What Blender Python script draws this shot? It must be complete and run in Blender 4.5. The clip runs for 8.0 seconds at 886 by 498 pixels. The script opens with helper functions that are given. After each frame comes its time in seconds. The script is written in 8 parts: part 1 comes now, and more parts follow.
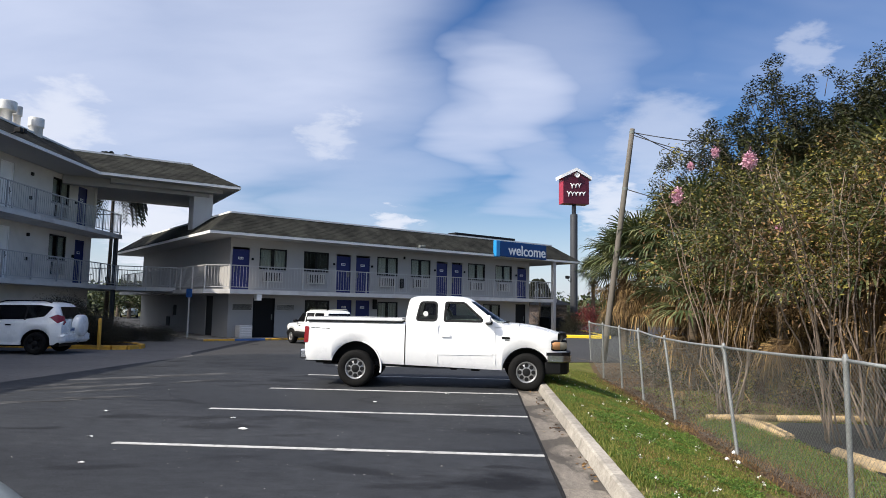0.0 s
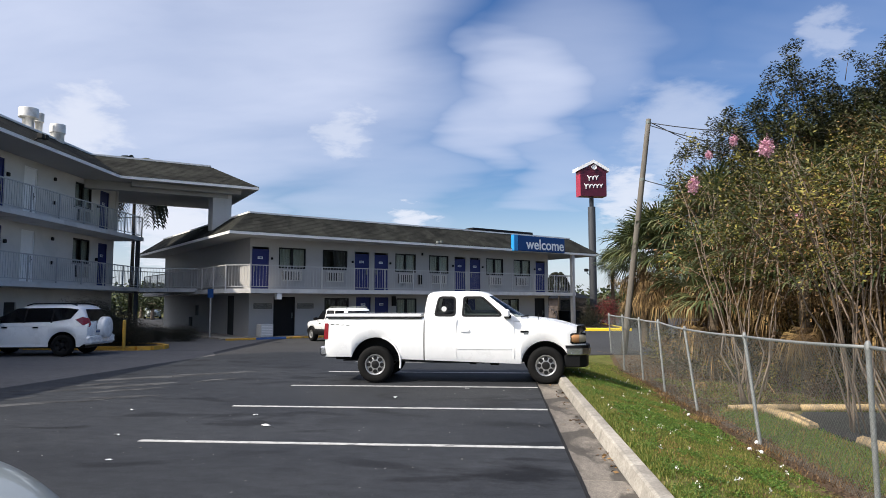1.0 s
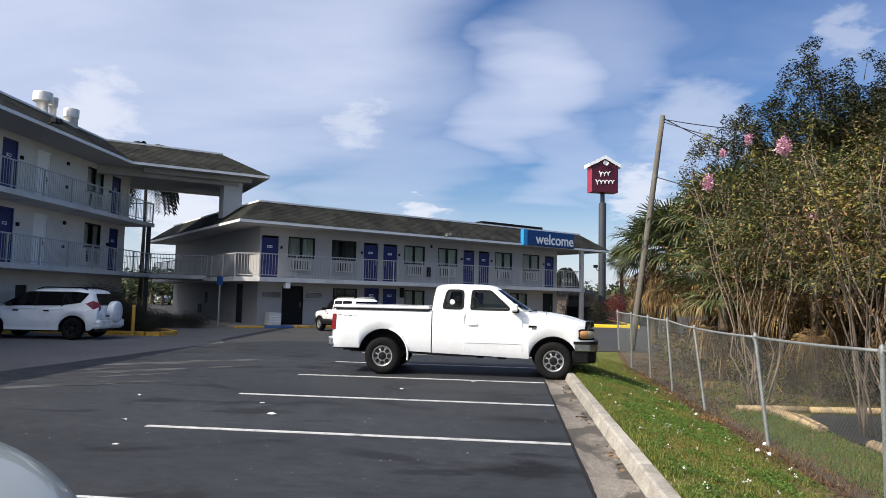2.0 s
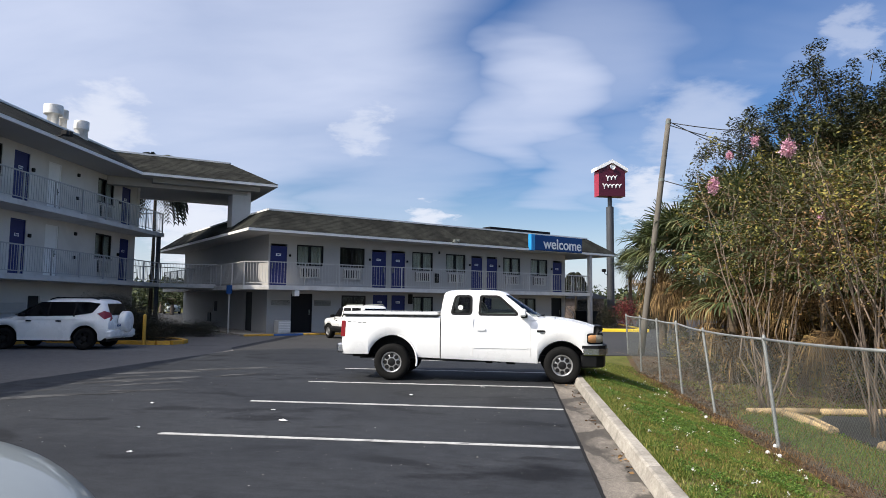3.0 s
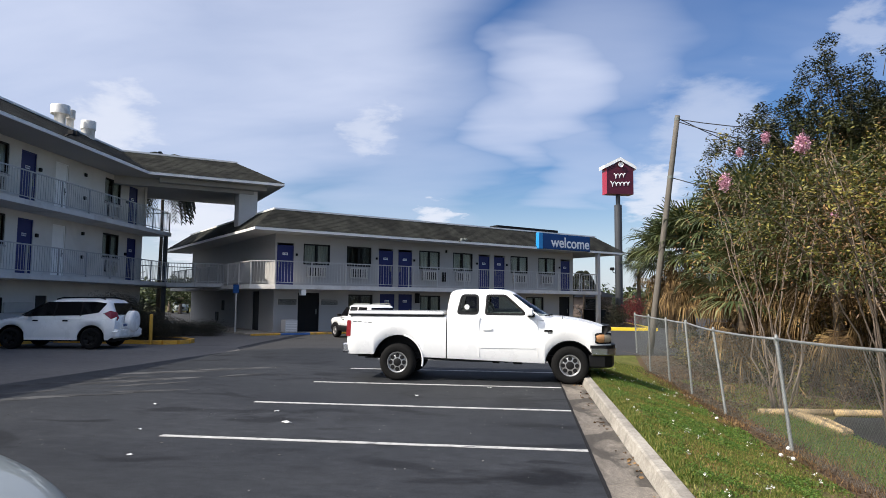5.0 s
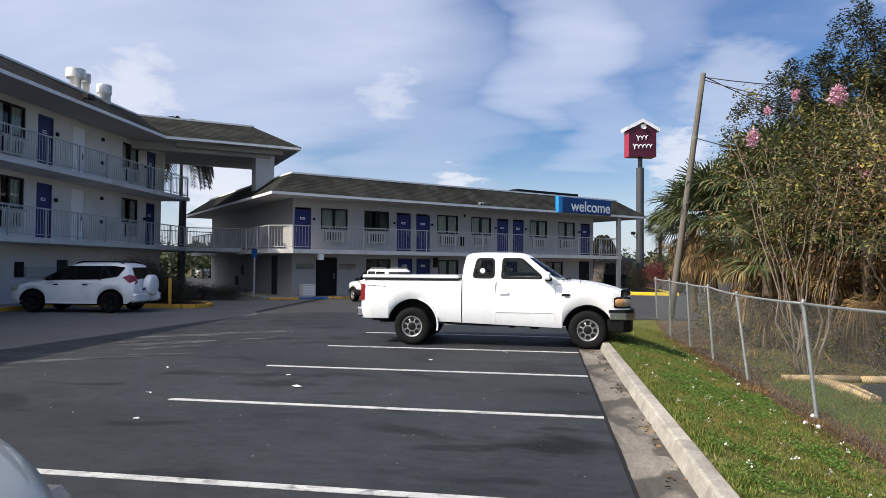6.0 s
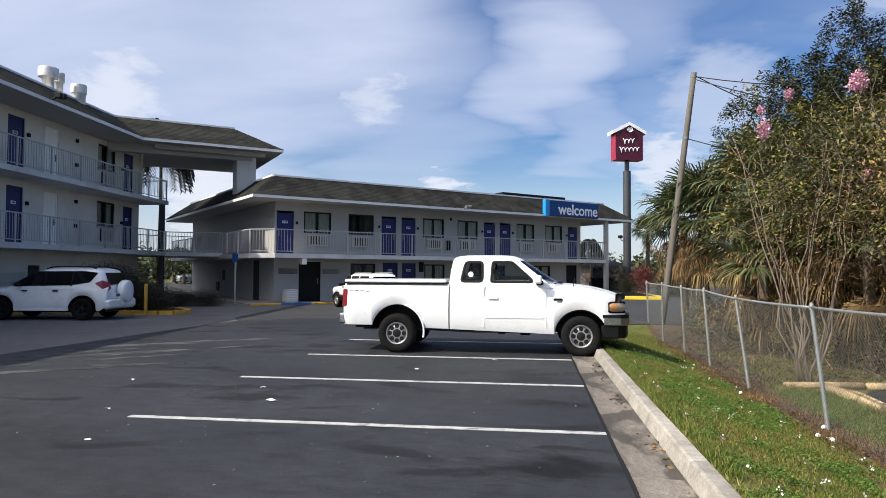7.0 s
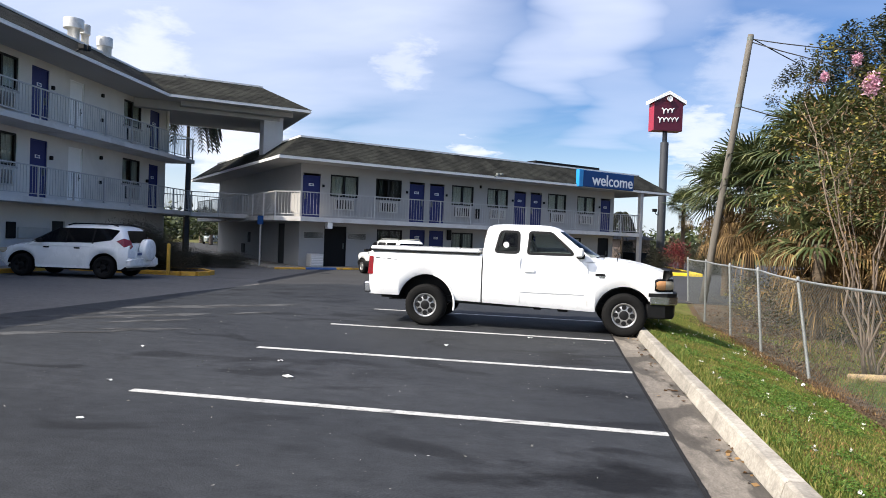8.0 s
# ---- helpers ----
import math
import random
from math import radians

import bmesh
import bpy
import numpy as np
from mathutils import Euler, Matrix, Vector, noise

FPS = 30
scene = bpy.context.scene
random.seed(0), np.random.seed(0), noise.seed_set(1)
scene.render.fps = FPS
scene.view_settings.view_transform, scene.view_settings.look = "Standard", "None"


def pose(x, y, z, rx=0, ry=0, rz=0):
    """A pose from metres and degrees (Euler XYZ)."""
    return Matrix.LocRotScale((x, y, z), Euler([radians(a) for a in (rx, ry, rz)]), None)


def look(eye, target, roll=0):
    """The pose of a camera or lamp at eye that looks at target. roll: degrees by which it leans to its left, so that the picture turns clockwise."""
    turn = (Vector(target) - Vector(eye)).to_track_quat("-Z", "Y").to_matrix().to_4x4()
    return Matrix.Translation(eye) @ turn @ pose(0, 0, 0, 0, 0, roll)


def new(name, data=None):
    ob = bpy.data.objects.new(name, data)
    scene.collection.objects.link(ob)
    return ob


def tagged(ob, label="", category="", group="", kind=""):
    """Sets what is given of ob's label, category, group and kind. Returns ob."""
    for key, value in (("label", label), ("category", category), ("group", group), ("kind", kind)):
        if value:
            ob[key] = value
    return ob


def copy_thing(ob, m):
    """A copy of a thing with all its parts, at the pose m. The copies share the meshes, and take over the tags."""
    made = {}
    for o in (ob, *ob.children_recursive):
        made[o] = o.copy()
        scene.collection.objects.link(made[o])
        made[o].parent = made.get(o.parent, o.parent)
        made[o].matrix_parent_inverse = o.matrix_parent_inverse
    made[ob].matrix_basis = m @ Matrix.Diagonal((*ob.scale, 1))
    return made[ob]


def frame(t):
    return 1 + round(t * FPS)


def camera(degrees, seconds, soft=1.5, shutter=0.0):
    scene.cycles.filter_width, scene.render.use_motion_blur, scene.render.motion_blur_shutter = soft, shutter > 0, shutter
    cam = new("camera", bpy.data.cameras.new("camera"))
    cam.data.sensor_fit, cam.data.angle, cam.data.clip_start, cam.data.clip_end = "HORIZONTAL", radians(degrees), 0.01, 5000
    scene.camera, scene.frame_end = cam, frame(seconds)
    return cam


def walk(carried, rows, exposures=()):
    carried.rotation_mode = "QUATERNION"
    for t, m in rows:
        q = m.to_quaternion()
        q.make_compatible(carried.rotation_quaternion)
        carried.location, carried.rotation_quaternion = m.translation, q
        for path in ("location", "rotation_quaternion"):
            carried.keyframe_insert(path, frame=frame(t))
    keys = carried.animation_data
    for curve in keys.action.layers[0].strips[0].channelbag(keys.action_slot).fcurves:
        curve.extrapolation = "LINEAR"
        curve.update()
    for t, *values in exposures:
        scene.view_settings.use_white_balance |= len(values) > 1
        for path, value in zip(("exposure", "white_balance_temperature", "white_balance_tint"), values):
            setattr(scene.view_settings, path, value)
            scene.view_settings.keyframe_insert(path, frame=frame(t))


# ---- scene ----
cam = camera(68.0, 8.0, soft=0.5)
PATH = [
    (0, (-0.765, -7.782, 1.667), (-0.883, -5.794, 1.847), 1.0),
    (0.5, (-0.743, -7.821, 1.651), (-0.914, -5.838, 1.841), 0.1),
    (1, (-0.737, -7.812, 1.651), (-0.91, -5.826, 1.818), -0.1),
    (1.5, (-0.746, -7.79, 1.65), (-0.906, -5.804, 1.819), 0.5),
    (1.7, (-0.753, -7.766, 1.653), (-0.94, -5.78, 1.797), 1.3),
    (2.8, (-0.756, -7.812, 1.652), (-0.991, -5.832, 1.81), 0.5),
    (3, (-0.742, -7.838, 1.646), (-0.966, -5.857, 1.809), 0.6),
    (3.5, (-0.746, -7.789, 1.644), (-0.957, -5.807, 1.815), 0.3),
    (4, (-0.766, -7.715, 1.655), (-0.995, -5.735, 1.819), 0.5),
    (4.2, (-0.746, -7.713, 1.659), (-0.973, -5.733, 1.82), 0.4),
    (5.3, (-0.706, -7.634, 1.662), (-0.972, -5.658, 1.82), 0.3),
    (5.5, (-0.674, -7.583, 1.655), (-0.966, -5.61, 1.805), -0.2),
    (6, (-0.662, -7.381, 1.635), (-0.969, -5.406, 1.687), 0.5),
    (6.5, (-0.752, -7.157, 1.641), (-0.884, -5.164, 1.757), -0.3),
    (7, (-0.769, -6.755, 1.611), (-1.033, -4.774, 1.678), 0.3),
    (7.5, (-0.8, -6.343, 1.597), (-1.409, -4.438, 1.592), 3.8),
    (8, (-1.034, -5.89, 1.614), (-1.373, -3.919, 1.583), 2.1),
]
EXPOSURE = [(0, 0.47), (5.5, 0.46), (6, 0.44), (7, 0.48), (7.5, 0.65), (8, 0.76)]
walk(cam, [(t, look(eye, target, roll)) for t, eye, target, roll in PATH], EXPOSURE)

# ---- world, sun, exposure ----
SUN_TO = Vector((-0.61, -0.44, 0.66)).normalized()
world = bpy.data.worlds.new("sky")
scene.world = world
world.use_nodes = True
wn, wl = world.node_tree.nodes, world.node_tree.links
wn.clear()


# where thin cloud stands: direction, half width in degrees, weight
CLOUDS = [
    (-0.562, 0.754, 0.342, 15.0, 0.85),
    (-0.446, 0.837, 0.316, 13.0, 0.80),
    (-0.305, 0.866, 0.396, 13.0, 0.85),
    (-0.220, 0.921, 0.322, 8.0, 0.60),
    (-0.223, 0.941, 0.255, 2.6, 0.70),
    (-0.022, 0.962, 0.274, 4.5, 0.75),
    (0.036, 0.946, 0.322, 5.0, 0.80),
    (0.107, 0.926, 0.363, 6.0, 0.45),
    (0.189, 0.898, 0.397, 6.0, 0.18),
    (0.262, 0.932, 0.250, 4.0, 0.34),
    (0.212, 0.959, 0.188, 6.0, 0.34),
    (-0.001, 0.928, 0.372, 2.2, 0.50),
    (0.387, 0.861, 0.329, 2.2, 0.30),
    (-0.176, 0.971, 0.162, 7.0, 0.50),
    (-0.453, 0.882, 0.127, 5.0, 0.60),
    (0.086, 0.974, 0.210, 4.0, 0.50),
]
# small heaped clouds
PUFFS = [
    (-0.230, 0.939, 0.255, 1.7, 0.45),
    (-0.548, 0.803, 0.232, 2.4, 0.65),
    (-0.450, 0.886, 0.105, 3.2, 0.85),
    (-0.135, 0.983, 0.117, 1.3, 0.8),
    (0.186, 0.969, 0.160, 2.0, 0.75),
    (0.255, 0.936, 0.242, 3.4, 0.35),
    (0.221, 0.970, 0.110, 2.6, 0.6),
    (0.417, 0.843, 0.341, 1.4, 0.35),
]


def sky_world():
    out = wn.new("ShaderNodeOutputWorld")
    bg = wn.new("ShaderNodeBackground")
    bg.inputs["Strength"].default_value = 0.10
    sky = wn.new("ShaderNodeTexSky")
    sky.sky_type = "NISHITA"
    sky.sun_disc = False
    sky.sun_elevation = math.asin(SUN_TO.z)
    sky.sun_rotation = math.atan2(SUN_TO.x, SUN_TO.y)
    sky.air_density, sky.dust_density, sky.ozone_density = 1.0, 0.6, 1.6
    co = wn.new("ShaderNodeTexCoord")
    # clouds lie on a plane overhead: direction divided by its height
    sep = wn.new("ShaderNodeSeparateXYZ")
    wl.new(co.outputs["Generated"], sep.inputs[0])
    hgt = wn.new("ShaderNodeMath"); hgt.operation = "MAXIMUM"; hgt.inputs[1].default_value = 0.0
    wl.new(sep.outputs[2], hgt.inputs[0])
    add = wn.new("ShaderNodeMath"); add.operation = "ADD"; add.inputs[1].default_value = 0.16
    wl.new(hgt.outputs[0], add.inputs[0])
    flat = []
    for k in (0, 1):
        d = wn.new("ShaderNodeMath"); d.operation = "DIVIDE"
        wl.new(sep.outputs[k], d.inputs[0]); wl.new(add.outputs[0], d.inputs[1])
        flat.append(d)
    comb = wn.new("ShaderNodeCombineXYZ")
    wl.new(flat[0].outputs[0], comb.inputs[0]); wl.new(flat[1].outputs[0], comb.inputs[1])

    def noise_tex(scale, detail, rough, dist, turn, stretch, shift):
        mp = wn.new("ShaderNodeMapping")
        mp.inputs["Rotation"].default_value = (0, 0, radians(turn))
        mp.inputs["Scale"].default_value = stretch
        mp.inputs["Location"].default_value = shift
        wl.new(comb.outputs[0], mp.inputs[0])
        n = wn.new("ShaderNodeTexNoise")
        n.inputs["Scale"].default_value, n.inputs["Detail"].default_value = scale, detail
        n.inputs["Roughness"].default_value, n.inputs["Distortion"].default_value = rough, dist
        wl.new(mp.outputs[0], n.inputs["Vector"])
        return n

    def ramp(src, lo, hi, top=1.0):
        r = wn.new("ShaderNodeMapRange")
        r.interpolation_type = "SMOOTHSTEP"
        r.inputs["From Min"].default_value, r.inputs["From Max"].default_value = lo, hi
        r.inputs["To Max"].default_value = top
        wl.new(src, r.inputs["Value"])
        return r
    # drifting banks of thin cloud: soft caps on the dome, their edges torn by noise
    tear = noise_tex(1.3, 4, 0.48, 0.15, -38, (0.7, 1.5, 1.0), (1.3, 0.4, 0))
    mid = wn.new("ShaderNodeVectorMath"); mid.operation = "SUBTRACT"; mid.inputs[1].default_value = (0.5, 0.5, 0.5)
    wl.new(tear.outputs["Color"], mid.inputs[0])
    sc = wn.new("ShaderNodeVectorMath"); sc.operation = "SCALE"; sc.inputs["Scale"].default_value = 0.27
    wl.new(mid.outputs[0], sc.inputs[0])
    wob = wn.new("ShaderNodeVectorMath"); wob.operation = "ADD"
    wl.new(co.outputs["Generated"], wob.inputs[0]); wl.new(sc.outputs[0], wob.inputs[1])
    nrm = wn.new("ShaderNodeVectorMath"); nrm.operation = "NORMALIZE"
    wl.new(wob.outputs[0], nrm.inputs[0])
    big = noise_tex(0.55, 5, 0.55, 0.6, 40, (1.0, 1.35, 1.0), (3.1, 1.7, 0))
    veil = ramp(big.outputs["Fac"], 0.38, 0.72, 0.38)
    total = veil.outputs[0]
    for x, y, z, r, w in CLOUDS:
        dot = wn.new("ShaderNodeVectorMath"); dot.operation = "DOT_PRODUCT"
        dot.inputs[1].default_value = Vector((x, y, z)).normalized()
        wl.new(nrm.outputs[0], dot.inputs[0])
        cap = ramp(dot.outputs["Value"], math.cos(radians(r * 1.45)), math.cos(radians(r * 0.25)), w)
        mx = wn.new("ShaderNodeMath"); mx.operation = "MAXIMUM"
        wl.new(total, mx.inputs[0]); wl.new(cap.outputs[0], mx.inputs[1])
        total = mx.outputs[0]
    # heaped clouds keep crisper, curdled edges
    curd = noise_tex(7.0, 6, 0.6, 0.2, 0, (1.0, 1.0, 1.0), (2.2, 7.4, 0))
    mid2 = wn.new("ShaderNodeVectorMath"); mid2.operation = "SUBTRACT"; mid2.inputs[1].default_value = (0.5, 0.5, 0.5)
    wl.new(curd.outputs["Color"], mid2.inputs[0])
    sc2 = wn.new("ShaderNodeVectorMath"); sc2.operation = "SCALE"; sc2.inputs["Scale"].default_value = 0.12
    wl.new(mid2.outputs[0], sc2.inputs[0])
    wob2 = wn.new("ShaderNodeVectorMath"); wob2.operation = "ADD"
    wl.new(co.outputs["Generated"], wob2.inputs[0]); wl.new(sc2.outputs[0], wob2.inputs[1])
    nrm2 = wn.new("ShaderNodeVectorMath"); nrm2.operation = "NORMALIZE"
    wl.new(wob2.outputs[0], nrm2.inputs[0])
    heap = None
    for x, y, z, r, w in PUFFS:
        dot = wn.new("ShaderNodeVectorMath"); dot.operation = "DOT_PRODUCT"
        dot.inputs[1].default_value = Vector((x, y, z)).normalized()
        wl.new(nrm2.outputs[0], dot.inputs[0])
        cap = ramp(dot.outputs["Value"], math.cos(radians(r * 1.5)), math.cos(radians(r * 0.1)), w)
        if heap is None:
            heap = cap.outputs[0]
        else:
            mx = wn.new("ShaderNodeMath"); mx.operation = "MAXIMUM"
            wl.new(heap, mx.inputs[0]); wl.new(cap.outputs[0], mx.inputs[1])
            heap = mx.outputs[0]
    fine = noise_tex(2.0, 5, 0.5, 0.25, -42, (0.7, 1.6, 1.0), (0.4, 5.2, 0))
    grain = wn.new("ShaderNodeMapRange")
    grain.inputs["From Min"].default_value, grain.inputs["From Max"].default_value = 0.3, 0.7
    grain.inputs["To Min"].default_value, grain.inputs["To Max"].default_value = 0.82, 1.08
    wl.new(fine.outputs["Fac"], grain.inputs["Value"])
    m3 = wn.new("ShaderNodeMath"); m3.operation = "MULTIPLY"; m3.use_clamp = True
    wl.new(total, m3.inputs[0]); wl.new(grain.outputs[0], m3.inputs[1])
    # pale haze low over the horizon
    haze = ramp(sep.outputs[2], 0.22, -0.02, 0.72)
    m2 = wn.new("ShaderNodeMath"); m2.operation = "MAXIMUM"
    wl.new(m3.outputs[0], m2.inputs[0]); wl.new(haze.outputs[0], m2.inputs[1])
    rich = wn.new("ShaderNodeHueSaturation"); rich.inputs["Saturation"].default_value = 1.45; rich.inputs["Hue"].default_value = 0.511; rich.inputs["Value"].default_value = 0.84
    wl.new(sky.outputs[0], rich.inputs["Color"])
    lift = wn.new("ShaderNodeMixRGB"); lift.blend_type = "MIX"
    # thin cloud scatters forwards: it is brighter and thicker to the eye on the sun's side
    toward = wn.new("ShaderNodeVectorMath"); toward.operation = "DOT_PRODUCT"
    toward.inputs[1].default_value = SUN_TO
    wl.new(co.outputs["Generated"], toward.inputs[0])
    ahead = ramp(toward.outputs["Value"], 0.3, 1.0, 1.0)
    glowing = wn.new("ShaderNodeVectorMath"); glowing.operation = "MULTIPLY_ADD"
    glowing.inputs[1].default_value, glowing.inputs[2].default_value = (16.0, 15.4, 14.6), (4.9, 5.4, 6.85)
    wl.new(ahead.outputs[0], glowing.inputs[0])
    wl.new(glowing.outputs[0], lift.inputs[2])
    cover = wn.new("ShaderNodeMath"); cover.operation = "MAXIMUM"
    thin = wn.new("ShaderNodeMath"); thin.operation = "MULTIPLY"; thin.inputs[1].default_value = 0.75
    wl.new(ahead.outputs[0], thin.inputs[0])
    wl.new(m2.outputs[0], cover.inputs[0]); wl.new(thin.outputs[0], cover.inputs[1])
    wl.new(cover.outputs[0], lift.inputs[0]); wl.new(rich.outputs[0], lift.inputs[1])
    puff = wn.new("ShaderNodeMixRGB")
    puff.inputs[2].default_value = (6.2, 6.45, 7.2, 1)
    wl.new(heap, puff.inputs[0]); wl.new(lift.outputs[0], puff.inputs[1])
    wl.new(puff.outputs[0], bg.inputs["Color"])
    wl.new(bg.outputs[0], out.inputs["Surface"])


sky_world()
sun_data = bpy.data.lights.new("sun", "SUN")
sun_data.energy, sun_data.angle, sun_data.color = 3.9, radians(0.6), (1.0, 0.93, 0.82)
sun = new("sun", sun_data)
sun.matrix_world = look((-60, -40, 60), Vector((-60, -40, 60)) - SUN_TO)

# ---- materials ----
def node_mat(name, base, rough=0.7, metal=0.0, var=0.25, scale=6.0, fine=60.0, bump=0.15, bump_scale=None, stain=None, stain_scale=0.7, stain_lo=0.5, stain_hi=0.7, per_object=0.0, coat=0.0, spec=0.5, stretch=(1, 1, 1), blot=None, blot_scale=0.5, mottle=0.0, mottle_scale=9.0, blot_lo=0.56, blot_hi=0.68, drips=(), drip=(0.01, 0.01, 0.01)):
    """A surface with variation at two scales, relief, optional stains and a shade of its own for each object."""
    m = bpy.data.materials.new(name)
    m.use_nodes = True
    n, l = m.node_tree.nodes, m.node_tree.links
    b = n["Principled BSDF"]
    b.inputs["Metallic"].default_value = metal
    b.inputs["Coat Weight"].default_value = coat
    b.inputs["Specular IOR Level"].default_value = spec
    co = n.new("ShaderNodeTexCoord")
    mp = n.new("ShaderNodeMapping")
    mp.inputs["Scale"].default_value = stretch
    l.new(co.outputs["Object"], mp.inputs[0])
    big = n.new("ShaderNodeTexNoise")
    big.inputs["Scale"].default_value, big.inputs["Detail"].default_value, big.inputs["Roughness"].default_value = scale, 5, 0.6
    small = n.new("ShaderNodeTexNoise")
    small.inputs["Scale"].default_value, small.inputs["Detail"].default_value = fine, 4
    l.new(mp.outputs[0], big.inputs["Vector"]); l.new(mp.outputs[0], small.inputs["Vector"])
    mix = n.new("ShaderNodeMath"); mix.operation = "ADD"
    l.new(big.outputs["Fac"], mix.inputs[0]); l.new(small.outputs["Fac"], mix.inputs[1])
    val = n.new("ShaderNodeMapRange")
    val.inputs["From Min"].default_value, val.inputs["From Max"].default_value = 0.65, 1.35
    val.inputs["To Min"].default_value, val.inputs["To Max"].default_value = 1 - var, 1 + var
    l.new(mix.outputs[0], val.inputs["Value"])
    hsv = n.new("ShaderNodeHueSaturation")
    hsv.inputs["Color"].default_value = (*base, 1)
    if per_object:
        info = n.new("ShaderNodeObjectInfo")
        pr = n.new("ShaderNodeMapRange")
        pr.inputs["To Min"].default_value, pr.inputs["To Max"].default_value = 1 - per_object, 1 + per_object
        l.new(info.outputs["Random"], pr.inputs["Value"])
        mu = n.new("ShaderNodeMath"); mu.operation = "MULTIPLY"
        l.new(val.outputs[0], mu.inputs[0]); l.new(pr.outputs[0], mu.inputs[1])
        l.new(mu.outputs[0], hsv.inputs["Value"])
    else:
        l.new(val.outputs[0], hsv.inputs["Value"])
    col = hsv.outputs[0]
    if stain:
        st = n.new("ShaderNodeTexNoise")
        st.inputs["Scale"].default_value, st.inputs["Detail"].default_value, st.inputs["Distortion"].default_value = stain_scale, 6, 0.6
        l.new(mp.outputs[0], st.inputs["Vector"])
        sr = n.new("ShaderNodeMapRange")
        sr.inputs["From Min"].default_value, sr.inputs["From Max"].default_value, sr.inputs["To Max"].default_value = stain_lo, stain_hi, 0.8
        l.new(st.outputs["Fac"], sr.inputs["Value"])
        mx = n.new("ShaderNodeMixRGB")
        mx.inputs[2].default_value = (*stain, 1)
        l.new(sr.outputs[0], mx.inputs[0]); l.new(col, mx.inputs[1])
        col = mx.outputs[0]
    if blot:
        st = n.new("ShaderNodeTexNoise")
        st.inputs["Scale"].default_value, st.inputs["Detail"].default_value, st.inputs["Distortion"].default_value = blot_scale, 7, 0.9
        off = n.new("ShaderNodeMapping")
        off.inputs["Location"].default_value = (13.7, 4.1, 2.0)
        l.new(mp.outputs[0], off.inputs[0]); l.new(off.outputs[0], st.inputs["Vector"])
        sr = n.new("ShaderNodeMapRange")
        sr.inputs["From Min"].default_value, sr.inputs["From Max"].default_value, sr.inputs["To Max"].default_value = blot_lo, blot_hi, 0.8
        l.new(st.outputs["Fac"], sr.inputs["Value"])
        mx = n.new("ShaderNodeMixRGB")
        mx.inputs[2].default_value = (*blot, 1)
        l.new(sr.outputs[0], mx.inputs[0]); l.new(col, mx.inputs[1])
        col = mx.outputs[0]
    for x, y, rx, ry, most in drips:
        # oil that dripped in one place and crept outwards with a torn edge
        torn = n.new("ShaderNodeTexNoise")
        torn.inputs["Scale"].default_value, torn.inputs["Detail"].default_value, torn.inputs["Roughness"].default_value = 2.2, 7, 0.7
        l.new(mp.outputs[0], torn.inputs["Vector"])
        spot = n.new("ShaderNodeMapping")
        spot.inputs["Location"].default_value = (-x / rx, -y / ry, 0)
        spot.inputs["Scale"].default_value = (1 / rx, 1 / ry, 0)
        l.new(co.outputs["Object"], spot.inputs[0])
        far = n.new("ShaderNodeVectorMath"); far.operation = "LENGTH"
        l.new(spot.outputs[0], far.inputs[0])
        edge = n.new("ShaderNodeMath"); edge.operation = "MULTIPLY_ADD"
        edge.inputs[1].default_value = 4.5
        l.new(torn.outputs["Fac"], edge.inputs[0]); l.new(far.outputs["Value"], edge.inputs[2])
        sr = n.new("ShaderNodeMapRange")
        sr.inputs["From Min"].default_value, sr.inputs["From Max"].default_value = 2.45, 3.25
        sr.inputs["To Min"].default_value, sr.inputs["To Max"].default_value = most, 0.0
        l.new(edge.outputs[0], sr.inputs["Value"])
        mx = n.new("ShaderNodeMixRGB")
        mx.inputs[2].default_value = (*drip, 1)
        l.new(sr.outputs[0], mx.inputs[0]); l.new(col, mx.inputs[1])
        col = mx.outputs[0]
    if mottle:
        mo = n.new("ShaderNodeTexNoise")
        mo.inputs["Scale"].default_value, mo.inputs["Detail"].default_value, mo.inputs["Roughness"].default_value = mottle_scale, 8, 0.75
        l.new(mp.outputs[0], mo.inputs["Vector"])
        mr = n.new("ShaderNodeMapRange")
        mr.inputs["From Min"].default_value, mr.inputs["From Max"].default_value = 0.3, 0.7
        mr.inputs["To Min"].default_value, mr.inputs["To Max"].default_value = 1 - mottle, 1 + mottle
        l.new(mo.outputs["Fac"], mr.inputs["Value"])
        mh = n.new("ShaderNodeHueSaturation")
        l.new(mr.outputs[0], mh.inputs["Value"]); l.new(col, mh.inputs["Color"])
        col = mh.outputs[0]
    l.new(col, b.inputs["Base Color"])
    rr = n.new("ShaderNodeMapRange")
    rr.inputs["To Min"].default_value, rr.inputs["To Max"].default_value = max(rough - 0.1, 0.03), min(rough + 0.1, 1)
    l.new(big.outputs["Fac"], rr.inputs["Value"]); l.new(rr.outputs[0], b.inputs["Roughness"])
    if bump:
        bp = n.new("ShaderNodeBump")
        bp.inputs["Strength"].default_value, bp.inputs["Distance"].default_value = bump, 0.01
        if bump_scale:
            bt = n.new("ShaderNodeTexNoise")
            bt.inputs["Scale"].default_value, bt.inputs["Detail"].default_value = bump_scale, 3
            l.new(mp.outputs[0], bt.inputs["Vector"]); l.new(bt.outputs["Fac"], bp.inputs["Height"])
        else:
            l.new(small.outputs["Fac"], bp.inputs["Height"])
        l.new(bp.outputs[0], b.inputs["Normal"])
    return m


